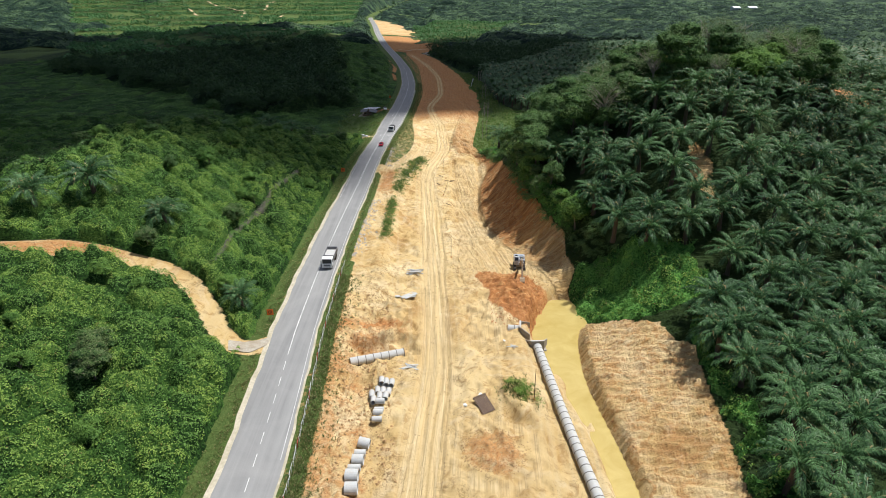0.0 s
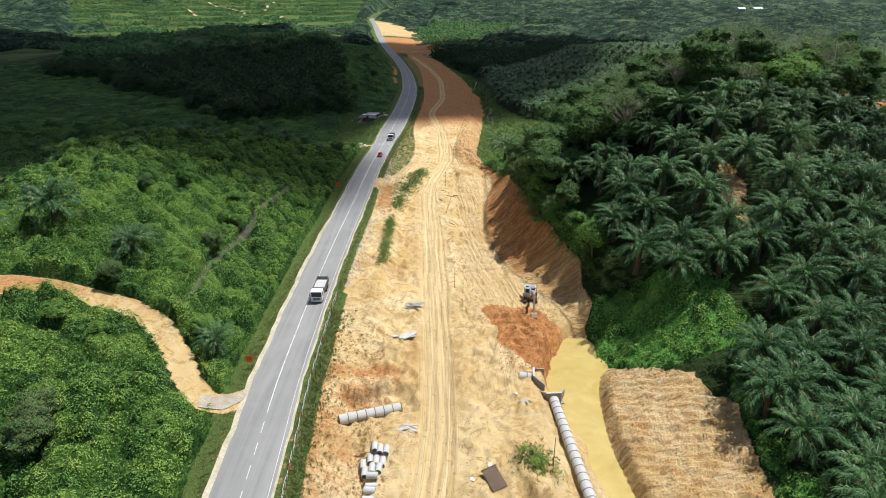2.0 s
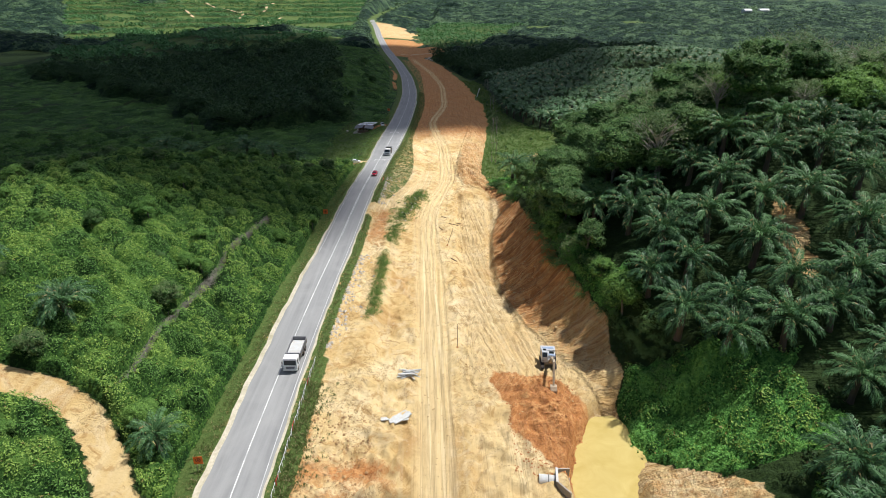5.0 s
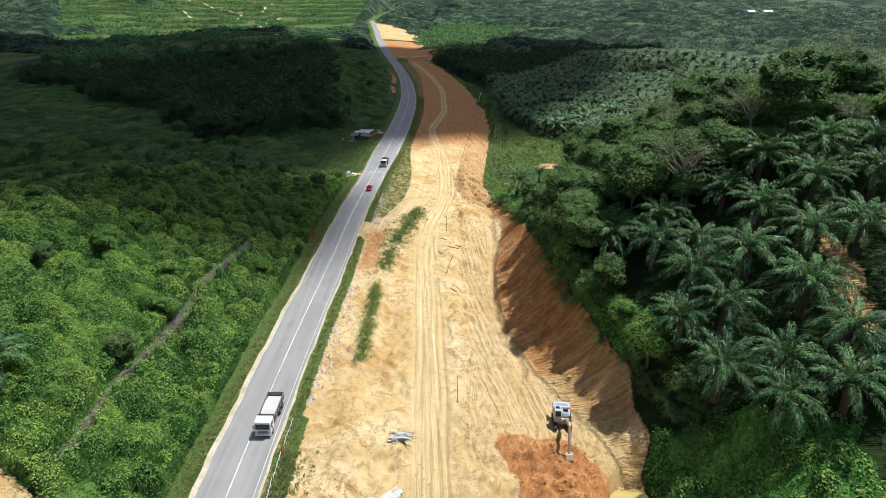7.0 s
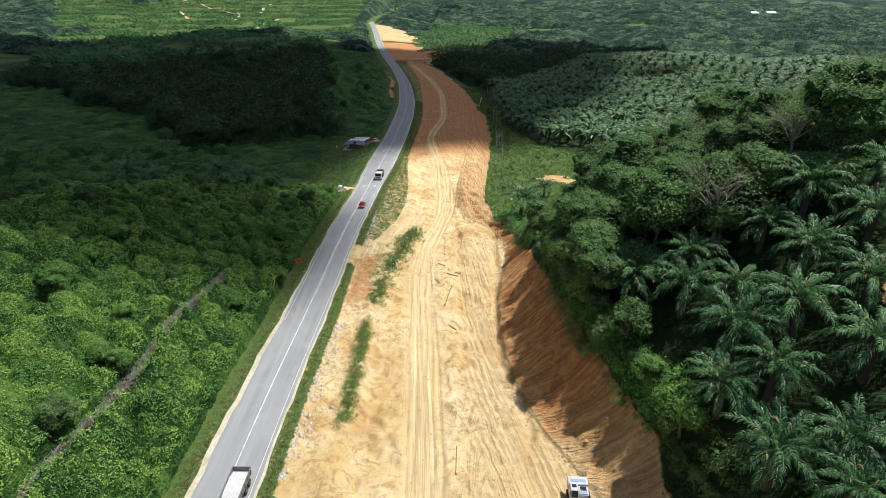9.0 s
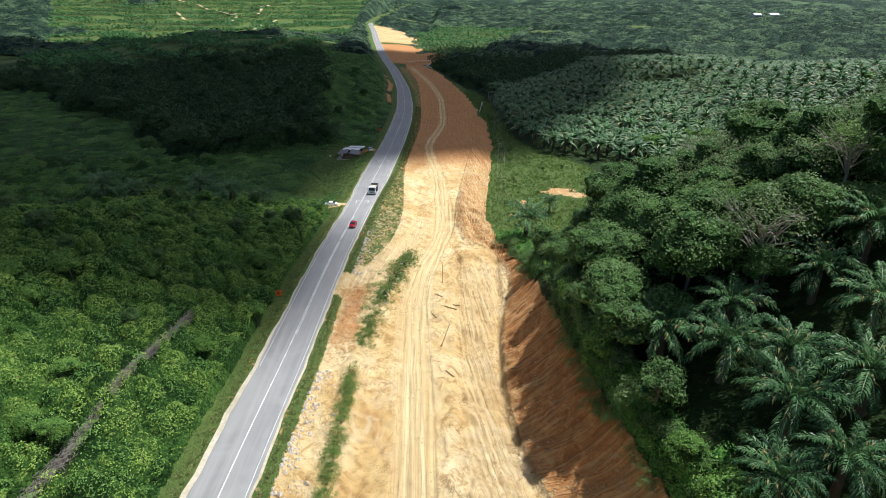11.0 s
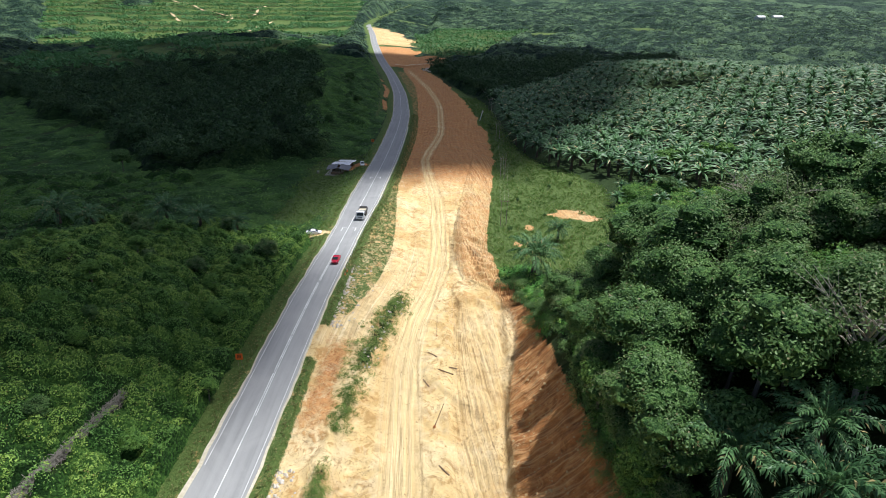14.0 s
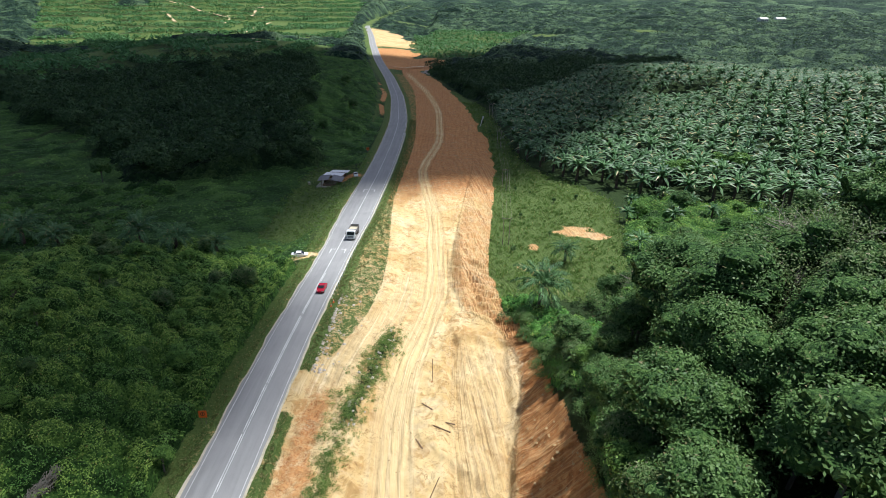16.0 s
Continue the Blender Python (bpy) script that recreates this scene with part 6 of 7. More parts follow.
def excavator():
    e = thing("excavator", "pale grey tracked excavator with muddy boom digging in red clay", "excavator")
    for s in (-1, 1):
        bm = bmesh.new()
        pts = [(-1.9, 0.42), (-1.65, 0.12), (-1.25, 0.0), (1.25, 0.0), (1.65, 0.12), (1.9, 0.42), (1.65, 0.75), (1.25, 0.9), (-1.25, 0.9), (-1.65, 0.75)]
        extrude_profile(bm, pts, 0.27, Matrix.Translation((s * 1.1, 0, 0)), 0.04)
        tr = part("crawler_track", bm, M_BLACK, e, "mud-caked crawler track")
        for k in range(5):
            bm = bmesh.new()
            rod(bm, (s * 1.1 - 0.3, -1.3 + 0.65 * k, 0.42), (s * 1.1 + 0.3, -1.3 + 0.65 * k, 0.42), 0.2, 0.2, 12)
            part("roller", bm, M_STEEL, tr)
    part("undercarriage", box(bmesh.new(), (1.7, 1.7, 0.45), (0, 0, 0.72), bevel=0.06), M_STEEL, e)
    house = part("house", box(bmesh.new(), (2.55, 3.1, 0.62), (0, 0.55, 1.35), bevel=0.08), M_EXC, e)
    bm = bmesh.new()
    extrude_profile(bm, ((0.9, 1.5), (2.25, 1.5), (2.45, 1.75), (2.4, 2.35), (2.2, 2.5), (0.9, 2.45)), 1.28, bevel=0.06)
    part("counterweight", bm, M_EXC, house, "rounded pale counterweight")
    hood = part("engine_hood", box(bmesh.new(), (1.25, 1.6, 0.55), (0.55, 0.2, 1.95), bevel=0.08), M_EXC, house)
    part("cooling_grille", box(bmesh.new(), (0.8, 0.7, 0.04), (0.55, 0.45, 2.235), bevel=0.01), M_GLASS, hood, "dark cooling grille")
    part("hood_panel", box(bmesh.new(), (1.0, 0.55, 0.04), (0.5, -0.25, 2.235), bevel=0.01), M_BLUE, hood, "blue-grey hood panel")
    part("rear_hatch", box(bmesh.new(), (2.0, 0.5, 0.04), (0, 1.55, 2.49), bevel=0.01), M_BLUE, house, "blue-grey hatch on the counterweight")
    for s in (-1, 1):
        part("walkway", box(bmesh.new(), (0.34, 2.6, 0.05), (s * 1.1, 0.0, 1.69), bevel=0.01), M_BLACK, house, "black anti-slip walkway")
        part("hand_rail", box(bmesh.new(), (0.05, 1.2, 0.5), (s * 1.25, -0.2, 1.95), bevel=0.02), M_BLACK, house)
    bm = bmesh.new()
    rod(bm, (0.85, 0.5, 2.2), (0.85, 0.5, 2.7), 0.07, 0.07, 10)
    part("exhaust", bm, M_STEEL, house)
    bm = bmesh.new()
    extrude_profile(bm, ((-1.25, 1.6), (0.45, 1.6), (0.5, 2.95), (-0.75, 3.0), (-1.15, 2.3)), 0.5, Matrix.Translation((-0.78, 0, 0)), 0.05)
    cab = part("cab", bm, M_EXC, e, "pale cab with dark windows")
    bm = bmesh.new()
    extrude_profile(bm, ((-1.12, 2.3), (-0.74, 2.97), (-0.8, 3.0), (-1.19, 2.32)), 0.4, Matrix.Translation((-0.78, 0, 0)))
    part("windscreen", bm, M_GLASS, cab)
    for s in (-1, 1):
        part("side_window", box(bmesh.new(), (0.03, 1.0, 0.75), (-0.78 + s * 0.505, -0.25, 2.5), bevel=0.01), M_GLASS, cab)
    roof = part("cab_roof", box(bmesh.new(), (0.95, 1.15, 0.05), (-0.78, -0.1, 3.02), bevel=0.02), M_EXC, cab)
    part("roof_hatch", box(bmesh.new(), (0.6, 0.55, 0.03), (-0.78, 0.05, 3.06), bevel=0.01), M_GLASS, cab, "dark roof hatch")
    bm = bmesh.new()
    extrude_profile(bm, ((-0.9, 1.6), (-1.3, 1.75), (-3.6, 4.05), (-5.5, 4.3), (-5.6, 4.0), (-3.7, 3.45), (-1.6, 1.4)), 0.2, Matrix.Translation((0.12, 0, 0)), 0.04)
    boom = part("boom", bm, M_EXCB, e, "muddy curved boom")
    for s in (-1, 1):
        bm = bmesh.new()
        rod(bm, (0.12 + s * 0.27, -1.5, 1.45), (0.12 + s * 0.27, -3.5, 3.5), 0.07, 0.05, 8)
        part("boom_cylinder", bm, M_STEEL, boom)
    bm = bmesh.new()
    extrude_profile(bm, ((-5.2, 4.75), (-5.75, 4.55), (-7.65, 1.1), (-7.5, 0.95), (-5.35, 3.85)), 0.16, Matrix.Translation((0.12, 0, 0)), 0.03)
    stick = part("stick", bm, M_EXCB, e)
    bm = bmesh.new()
    rod(bm, (0.12, -4.3, 4.4), (0.12, -5.25, 4.7), 0.06, 0.06, 8)
    part("stick_cylinder", bm, M_STEEL, stick)
    bm = bmesh.new()
    extrude_profile(bm, ((-7.3, 1.15), (-7.85, 1.05), (-8.35, 0.5), (-8.3, -0.1), (-7.9, -0.35), (-7.3, -0.3), (-7.75, 0.0), (-7.95, 0.4), (-7.6, 0.75)), 0.55, Matrix.Translation((0.12, 0, 0)), 0.03)
    bucket = part("bucket", bm, M_EXCB, e, "clay-smeared digging bucket")
    for k in range(5):
        part("tooth", box(bmesh.new(), (0.09, 0.3, 0.08), (-0.32 + 0.22 * k, -7.2, -0.28), (20, 0, 0), 0.02), M_STEEL, bucket)
    return e


def car(paint, label):
    c = thing("car", label, "car")
    prof = ((-2.05, 0.35), (-2.1, 0.62), (-1.95, 0.78), (-1.1, 0.92), (-0.45, 1.38), (0.75, 1.42), (1.45, 1.02), (2.0, 0.95), (2.1, 0.7), (2.05, 0.35), (1.6, 0.28), (-1.6, 0.28))
    bm = bmesh.new()
    extrude_profile(bm, prof, 0.82, bevel=0.07)
    for v in bm.verts:
        if v.co.z > 1.0:
            v.co.x *= 0.84
    body = part("body", bm, paint, c)
    bm = bmesh.new()
    extrude_profile(bm, ((-1.12, 0.95), (-0.5, 1.35), (-0.46, 1.37), (-1.05, 0.92)), 0.64)
    part("windscreen", bm, M_GLASS, body).location = (0, -0.03, 0.02)
    bm = bmesh.new()
    extrude_profile(bm, ((0.78, 1.39), (1.4, 1.05), (1.45, 1.08), (0.82, 1.43)), 0.62)
    part("rear_window", bm, M_GLASS, body).location = (0, 0.03, 0.01)
    for s in (-1, 1):
        bm = bmesh.new()
        extrude_profile(bm, ((-0.85, 1.0), (-0.4, 1.3), (0.65, 1.33), (1.1, 1.05)), 0.015, Matrix.Translation((s * 0.755, 0, 0)) @ pose(0, 0, 0, 0, -s * 9, 0) @ Matrix.Translation((s * 0.15, 0, 0)))
        part("side_window", bm, M_GLASS, body)
        part("headlight", box(bmesh.new(), (0.34, 0.08, 0.14), (s * 0.58, -2.05, 0.68), bevel=0.02), M_WHITE, body)
        part("tail_light", box(bmesh.new(), (0.3, 0.08, 0.16), (s * 0.6, 2.06, 0.78), bevel=0.02), M_RED, body)
        part("door_mirror", box(bmesh.new(), (0.16, 0.1, 0.12), (s * 0.88, -0.75, 0.98), bevel=0.03), paint, body)
        for y in (-1.3, 1.3):
            wheel(c, s * 0.74, y, 0.31, 0.31, 0.2)
    return c


def tipper(label, load_mat):
    t = thing("tipper_truck", label, "truck")
    part("chassis", box(bmesh.new(), (0.9, 7.3, 0.3), (0, 0.4, 0.85), bevel=0.03), M_STEEL, t)
    bm = bmesh.new()
    extrude_profile(bm, ((-3.55, 0.6), (-3.6, 1.3), (-3.42, 2.45), (-3.2, 2.6), (-1.9, 2.6), (-1.75, 2.4), (-1.75, 0.7)), 1.16, bevel=0.07)
    cab = part("cab", bm, M_CARWHITE, t, "white lorry cab")
    bm = bmesh.new()
    extrude_profile(bm, ((-3.62, 1.5), (-3.46, 2.35), (-3.42, 2.35), (-3.58, 1.5)), 1.0)
    part("windscreen", bm, M_GLASS, cab)
    part("grille", box(bmesh.new(), (1.5, 0.05, 0.4), (0, -3.61, 1.02), bevel=0.01), M_ROOFDARK, cab)
    part("bumper", box(bmesh.new(), (2.36, 0.2, 0.32), (0, -3.64, 0.6), bevel=0.04), M_WHITE, cab)
    part("visor", box(bmesh.new(), (2.1, 0.3, 0.06), (0, -3.52, 2.52), (15, 0, 0), 0.01), M_ROOFDARK, cab)
    for s in (-1, 1):
        part("side_window", box(bmesh.new(), (0.03, 0.85, 0.6), (s * 1.165, -2.75, 1.95), bevel=0.01), M_GLASS, cab)
        part("wing_mirror", box(bmesh.new(), (0.12, 0.1, 0.42), (s * 1.36, -3.4, 1.85), bevel=0.02), M_BLACK, cab)
        part("headlight", box(bmesh.new(), (0.3, 0.06, 0.18), (s * 0.85, -3.63, 0.9), bevel=0.02), M_WHITE, cab)
    bed = part("tipper_bed", box(bmesh.new(), (2.4, 5.4, 0.16), (0, 1.2, 1.2), bevel=0.02), M_STEEL, t, "open steel tipping body")
    for s in (-1, 1):
        part("side_board", box(bmesh.new(), (0.09, 5.4, 1.0), (s * 1.18, 1.2, 1.72), bevel=0.02), M_ROOFDARK, bed)
        for k in range(5):
            part("rib", box(bmesh.new(), (0.09, 0.12, 0.95), (s * 1.26, -1.1 + 1.15 * k, 1.7), bevel=0.01), M_STEEL, bed)
    part("head_board", box(bmesh.new(), (2.4, 0.1, 1.3), (0, -1.48, 1.9), bevel=0.02), M_ROOFDARK, bed)
    part("tail_gate", box(bmesh.new(), (2.4, 0.1, 1.05), (0, 3.9, 1.75), bevel=0.02), M_ROOFDARK, bed)
    bm = bmesh.new()
    extrude_profile(bm, ((-1.4, 1.3), (3.84, 1.3), (3.84, 1.55), (2.2, 1.95), (0.2, 1.9), (-1.4, 1.6)), 1.12, bevel=0.05)
    part("load", bm, load_mat, bed, "load of pale aggregate")
    for y, dual in ((-2.7, 0), (1.6, 1), (2.9, 1)):
        for s in (-1, 1):
            wheel(t, s * (0.98 if dual else 1.02), y, 0.5, 0.5, 0.46 if dual else 0.28)
    return t


def on_road(ob, off, y, heading=0.0):
    yy = np.array([y])
    z0, z1 = float(road_z(yy)[0]), float(road_z(yy + 1)[0])
    slope = math.degrees(math.atan2(float(road_x(yy + 1)[0] - road_x(yy)[0]), 1))
    ob.matrix_basis = pose(float(road_x(yy)[0]) + off, y, z0 + 0.008, 0, 0, heading - slope) @ pose(0, 0, 0, math.degrees(math.atan(z1 - z0)) * (1 if heading == 0 else -1))


def build_machines():
    e = excavator()
    e.matrix_basis = pose(18.5, 127.0, ground_at(18.5, 127.0) - 0.05, 0, 0, -3)
    on_road(tipper("white tipper lorry with covered grey load on the road", M_CONC), 1.9, 124)
    on_road(tipper("white tipper lorry with dark steel sides on the road", M_SAND), 2.3, 273.8)
    on_road(car(M_CARRED, "small red hatchback car on the asphalt road"), 1.6, 237)
    c = car(M_CARWHITE, "white saloon car parked on the grass verge turning")
    c.matrix_basis = pose(-34.6, 258.6, ground_at(-34.6, 258.6) + 0.05, 0, 0, 98)
    c = car(M_CARWHITE, "white car parked on the gravel beside the stall")
    c.matrix_basis = pose(-32.6, 343.5, ground_at(-32.6, 343.5) + 0.02, 0, 0, 12)


# ---------------------------------------------------------------- signs, rails, poles
def sign(x, y, label):
    s = thing("road_sign", label, "sign", "orange work signs", at=pose(x, y, ground_at(x, y), 0, 0, 6))
    for k in (-1, 1):
        bm = bmesh.new()
        rod(bm, (k * 0.3, 0.03, -0.3), (k * 0.3, 0.03, 2.3), 0.035, 0.035, 8)
        part("post", bm, M_STEEL, s)
    panel = part("panel", box(bmesh.new(), (1.2, 0.04, 1.25), (0, -0.02, 1.85), bevel=0.01), M_ORANGE, s, "orange warning panel")
    bm = bmesh.new()
    tube(bm, 0.66, 0.5, 0.012)
    ring = part("symbol", bm, M_BLACK, panel, "black ring symbol")
    ring.location = (0, -0.048, 1.9)
    part("symbol_bar", box(bmesh.new(), (0.16, 0.012, 0.26), (0, -0.048, 1.9)), M_BLACK, panel)
    return s


def build_roadside():
    sign(-32.6, 98.9, "orange roadworks sign on steel posts in the verge")
    sign(-32.9, 191.0, "orange roadworks sign on steel posts in the verge")
    sign(-33.2, 386.0, "orange roadworks sign on steel posts in the verge")
    # low red and white picket barrier along the works
    b = thing("picket_barrier", "low red and white striped picket barrier along the verge", "barrier")
    post_w = part("post", box(bmesh.new(), (0.09, 0.09, 0.95), (0, 0, 0.4), bevel=0.01), M_WHITE, b).data
    post_r = part("post", box(bmesh.new(), (0.09, 0.09, 0.95), (0, 0, 0.4), bevel=0.01), M_RED, b).data
    rail_w = part("rail", box(bmesh.new(), (0.05, 1.15, 0.08), (0, 0.58, 0.72), bevel=0.01), M_WHITE, b).data
    rail_r = part("rail", box(bmesh.new(), (0.05, 1.15, 0.08), (0, 0.58, 0.72), bevel=0.01), M_RED, b).data
    for o in list(b.children):
        bpy.data.objects.remove(o)
    rng = random.Random(5)
    ys = np.arange(40, 123, 1.15)
    for i, y in enumerate(ys):
        yy = np.array([y])
        x = float(road_x(yy)[0] + road_half(yy)[0]) + 1.45 + 0.05 * math.sin(i * 1.7)
        red = i % 9 == 4
        z = ground_at(x, y)
        o = part_mesh("post", post_r if red else post_w, b)
        o.matrix_basis = pose(x, y, z, rng.uniform(-4, 4), rng.uniform(-6, 6), 0)
        o = part_mesh("rail", rail_r if i % 9 == 4 else rail_w, b)
        o.matrix_basis = pose(x - 0.06, y, z, rng.uniform(-2, 2), 0, rng.uniform(-3, 3) - math.degrees(math.atan2(float(road_x(yy + 1)[0] - road_x(yy)[0]), 1)))
    # white guard rail on the curve
    g = thing("guard_rail", "white steel guard rail on short posts along the curve", "guard rail")
    post = part("post", box(bmesh.new(), (0.14, 0.14, 1.0), (0, 0, 0.35), bevel=0.01), M_WHITE, g).data
    bm = bmesh.new()
    extrude = [(0.0, 0.5), (0.05, 0.56), (0.0, 0.62), (0.05, 0.7), (0.0, 0.78), (-0.02, 0.78), (-0.02, 0.5)]
    a = [bm.verts.new((p[0], -1.0, p[1])) for p in extrude]
    c = [bm.verts.new((p[0], 1.02, p[1])) for p in extrude]
    for i in range(len(extrude)):
        j = (i + 1) % len(extrude)
        bm.faces.new((a[i], a[j], c[j], c[i]))
    bm.faces.new(list(reversed(a)))
    bm.faces.new(c)
    beam = part("beam", bm, M_WHITE, g).data
    for o in list(g.children):
        bpy.data.objects.remove(o)
    for y in np.arange(233, 430, 2.0):
        yy = np.array([y])
        x = float(road_x(yy)[0] + road_half(yy)[0]) + 0.7
        z = float(road_z(yy)[0])
        head = -math.degrees(math.atan2(float(road_x(yy + 1)[0] - road_x(yy)[0]), 1))
        part_mesh("post", post, g).matrix_basis = pose(x, y, z - 0.1, 0, 0, head)
        part_mesh("beam", beam, g).matrix_basis = pose(x - 0.09, y, z, math.degrees(math.atan(float(road_z(yy + 1)[0] - road_z(yy)[0]))), 0, head)
    # two traffic cones at the rail's end
    for x, y in ((-20.9, 231.0), (-21.1, 229.3)):
        k = thing("traffic_cone", "orange and white plastic traffic cone by the rail", "cone", "cones at the rail", at=pose(x, y, ground_at(x, y)))
        part("base", box(bmesh.new(), (0.4, 0.4, 0.05), (0, 0, 0.03), bevel=0.01), M_ORANGE, k)
        bm = bmesh.new()
        rod(bm, (0, 0, 0.05), (0, 0, 0.8), 0.17, 0.04, 14)
        body = part("cone_body", bm, M_ORANGE, k)
        bm = bmesh.new()
        rod(bm, (0, 0, 0.35), (0, 0, 0.55), 0.125, 0.085, 14)
        part("band", bm, M_WHITE, body, "white band")
    # survey poles stuck in the earth
    for x, y, h, lx, ly in ((2.4, 131.3, 5.4, 0.0, 0.0), (0.6, 180.0, 5.6, 16, 6), (0.6, 207.0, 5.0, 0, -2), (15.1, 78.2, 6.4, -1, 1), (17.8, 226.0, 3.0, 4, 2)):
        p = thing("survey_pole", "thin dark survey pole standing in bare earth", "pole", "survey poles", at=pose(x, y, ground_at(x, y) - 0.4, ly, lx, 0))
        bm = bmesh.new()
        rod(bm, (0, 0, 0), (0, 0, h), 0.06, 0.045, 8)
        part("shaft", bm, M_WOOD, p)
        bm = bmesh.new()
        rod(bm, (0, 0, 0.25), (0, 0, 0.6), 0.3, 0.1, 10)
        part("earth_collar", bm, M_CLAY, p)
    w = thing("marker_post", "leaning white marker post at the edge of the works", "post", at=pose(22.4, 465.0, ground_at(22.4, 465.0), 0, 14, 0))
    part("shaft", box(bmesh.new(), (0.5, 0.25, 6.5), (0, 0, 3.0), bevel=0.05), M_WHITE, w)
    part("cap", box(bmesh.new(), (0.9, 0.3, 1.6), (0.1, -0.02, 5.6), bevel=0.05), M_WHITE, w)
    # power line down the valley
    tops = []
    for x, y in ((20.5, 281.5), (25.4, 340.0), (29.0, 412.0), (31.0, 500.0), (30.0, 610)):
        p = thing("power_pole", "slim concrete power pole with a short crossarm", "pole", "power poles", at=pose(x, y, ground_at(x, y)))
        for s in (-0.9, 0.9):
            bm = bmesh.new()
            rod(bm, (s, 0, -0.5), (s, 0, 8.6), 0.13, 0.08, 9)
            part("shaft", bm, M_CONC_DARK, p)
        part("crossarm", box(bmesh.new(), (3.0, 0.12, 0.14), (0, 0, 8.2), bevel=0.01), M_STEEL, p)
        for s in (-1.35, 0, 1.35):
            bm = bmesh.new()
            rod(bm, (s, 0, 8.25), (s, 0, 8.55), 0.07, 0.05, 8)
            part("insulator", bm, M_ROOFDARK, p)
        tops.append(Vector((x, y, ground_at(x, y) + 8.55)))
    for s in (-1.35, 0, 1.35):
        w = thing("power_wire", "thin sagging power line wire between the poles", "wire", "power wires")
        for a, b in zip(tops, tops[1:]):
            bm = bmesh.new()
            pts = [a.lerp(b, i / 8) + Vector((s, 0, -1.2 * 4 * (i / 8) * (1 - i / 8))) for i in range(9)]
            for p, q in zip(pts, pts[1:]):
                rod(bm, p, q, 0.022, 0.022, 4, False)
            part("span", bm, M_CONC_DARK, w)


# ---------------------------------------------------------------- the stall, debris, far buildings
def build_stall():
    z = ground_at(-41, 343)
    h = thing("roadside_stall", "timber roadside stall with patched zinc and grey roofs", "stall", at=pose(-41.5, 342.0, z, 0, 0, -6))
    part("floor_slab", box(bmesh.new(), (11, 13, 0.5), (0, 2, -0.05), bevel=0.05), M_SAND, h)
    for x in (-3.4, 0, 3.4):
        for y in (-3.4, 0.2, 3.4, 7.4):
            part("post", box(bmesh.new(), (0.16, 0.16, 2.9), (x, y, 1.5), bevel=0.02), M_WOOD, h)
    for s in (-1, 1):
        bm = bmesh.new()
        extrude_profile(bm, ((-4.3, 2.7), (-4.3, 2.78), (0.3, 3.5), (0.3, 3.42)), 2.2)
        r = part("front_roof", bm, M_ROOFDARK, h, "dark grey pitched roof sheet")
        r.location = (s * 2.15, 0, 0)
        r.rotation_euler = (0, s * radians(9), 0)
    for k, (x, y0, y1, z0, z1) in enumerate(((-1.9, 0.1, 5.6, 3.5, 3.1), (1.9, 0.1, 5.6, 3.4, 3.05), (-0.6, 5.3, 9.6, 3.25, 2.85), (2.6, 5.3, 9.6, 3.2, 2.9))):
        bm = bmesh.new()
        n = 12
        v = []
        for i in range(n + 1):
            xx = -1.95 + 3.9 * i / n
            dz = 0.05 if i % 2 else 0.0
            v.append((bm.verts.new((xx, y0, z0 + dz)), bm.verts.new((xx, y1, z1 + dz)), bm.verts.new((xx, y0, z0 + dz - 0.03)), bm.verts.new((xx, y1, z1 + dz - 0.03))))
        for p, q in zip(v, v[1:]):
            bm.faces.new((p[0], q[0], q[1], p[1]))
            bm.faces.new((p[2], p[3], q[3], q[2]))
        part("zinc_sheet", bm, M_ROOF, h, "bright corrugated zinc sheet").location = (x, 0, 0.04 * k)
    part("counter", box(bmesh.new(), (6.0, 0.7, 1.0), (0, -3.2, 0.6), bevel=0.03), M_WOOD, h)
    part("back_wall", box(bmesh.new(), (7.0, 0.12, 2.6), (0, 7.4, 1.4), bevel=0.01), M_WOOD, h)
    part("side_wall", box(bmesh.new(), (0.12, 7.2, 2.4), (-3.45, 3.8, 1.3), bevel=0.01), M_WOOD, h)
    d = thing("steel_drum", "small yellow drum standing beside the stall", "drum", at=pose(-50.5, 341, ground_at(-50.5, 341)))
    bm = bmesh.new()
    rod(bm, (0, 0, 0), (0, 0, 0.9), 0.5, 0.5, 16)
    part("drum_body", bm, M_SAND, d)
    bm = bmesh.new()
    rod(bm, (0, 0, 0.9), (0, 0, 0.94), 0.52, 0.52, 16)
    part("drum_lid", bm, M_WHITE, d)


def plank_heap(x, y, n, length, label, seed, wide=(0.14, 0.3), turns=(70, 95, 110, 60, 20)):
    rng = random.Random(seed)
    h = thing("slab_heap", label, "slab heap", "heaps of pale slabs", at=pose(x, y, ground_at(x, y)))
    for i in range(n):
        bm = box(bmesh.new(), (rng.uniform(*wide), length * rng.uniform(0.7, 1.1), 0.12), bevel=0.02)
        p = part("slab", bm, M_CONC, h)
        p.matrix_basis = pose(rng.uniform(-1.0, 1.0), rng.uniform(-0.7, 0.7), 0.07 + 0.07 * (i // 3) + 0.03 * (i % 2), rng.uniform(-5, 5), rng.uniform(-8, 8), rng.choice(turns) + rng.uniform(-15, 15))
    return h


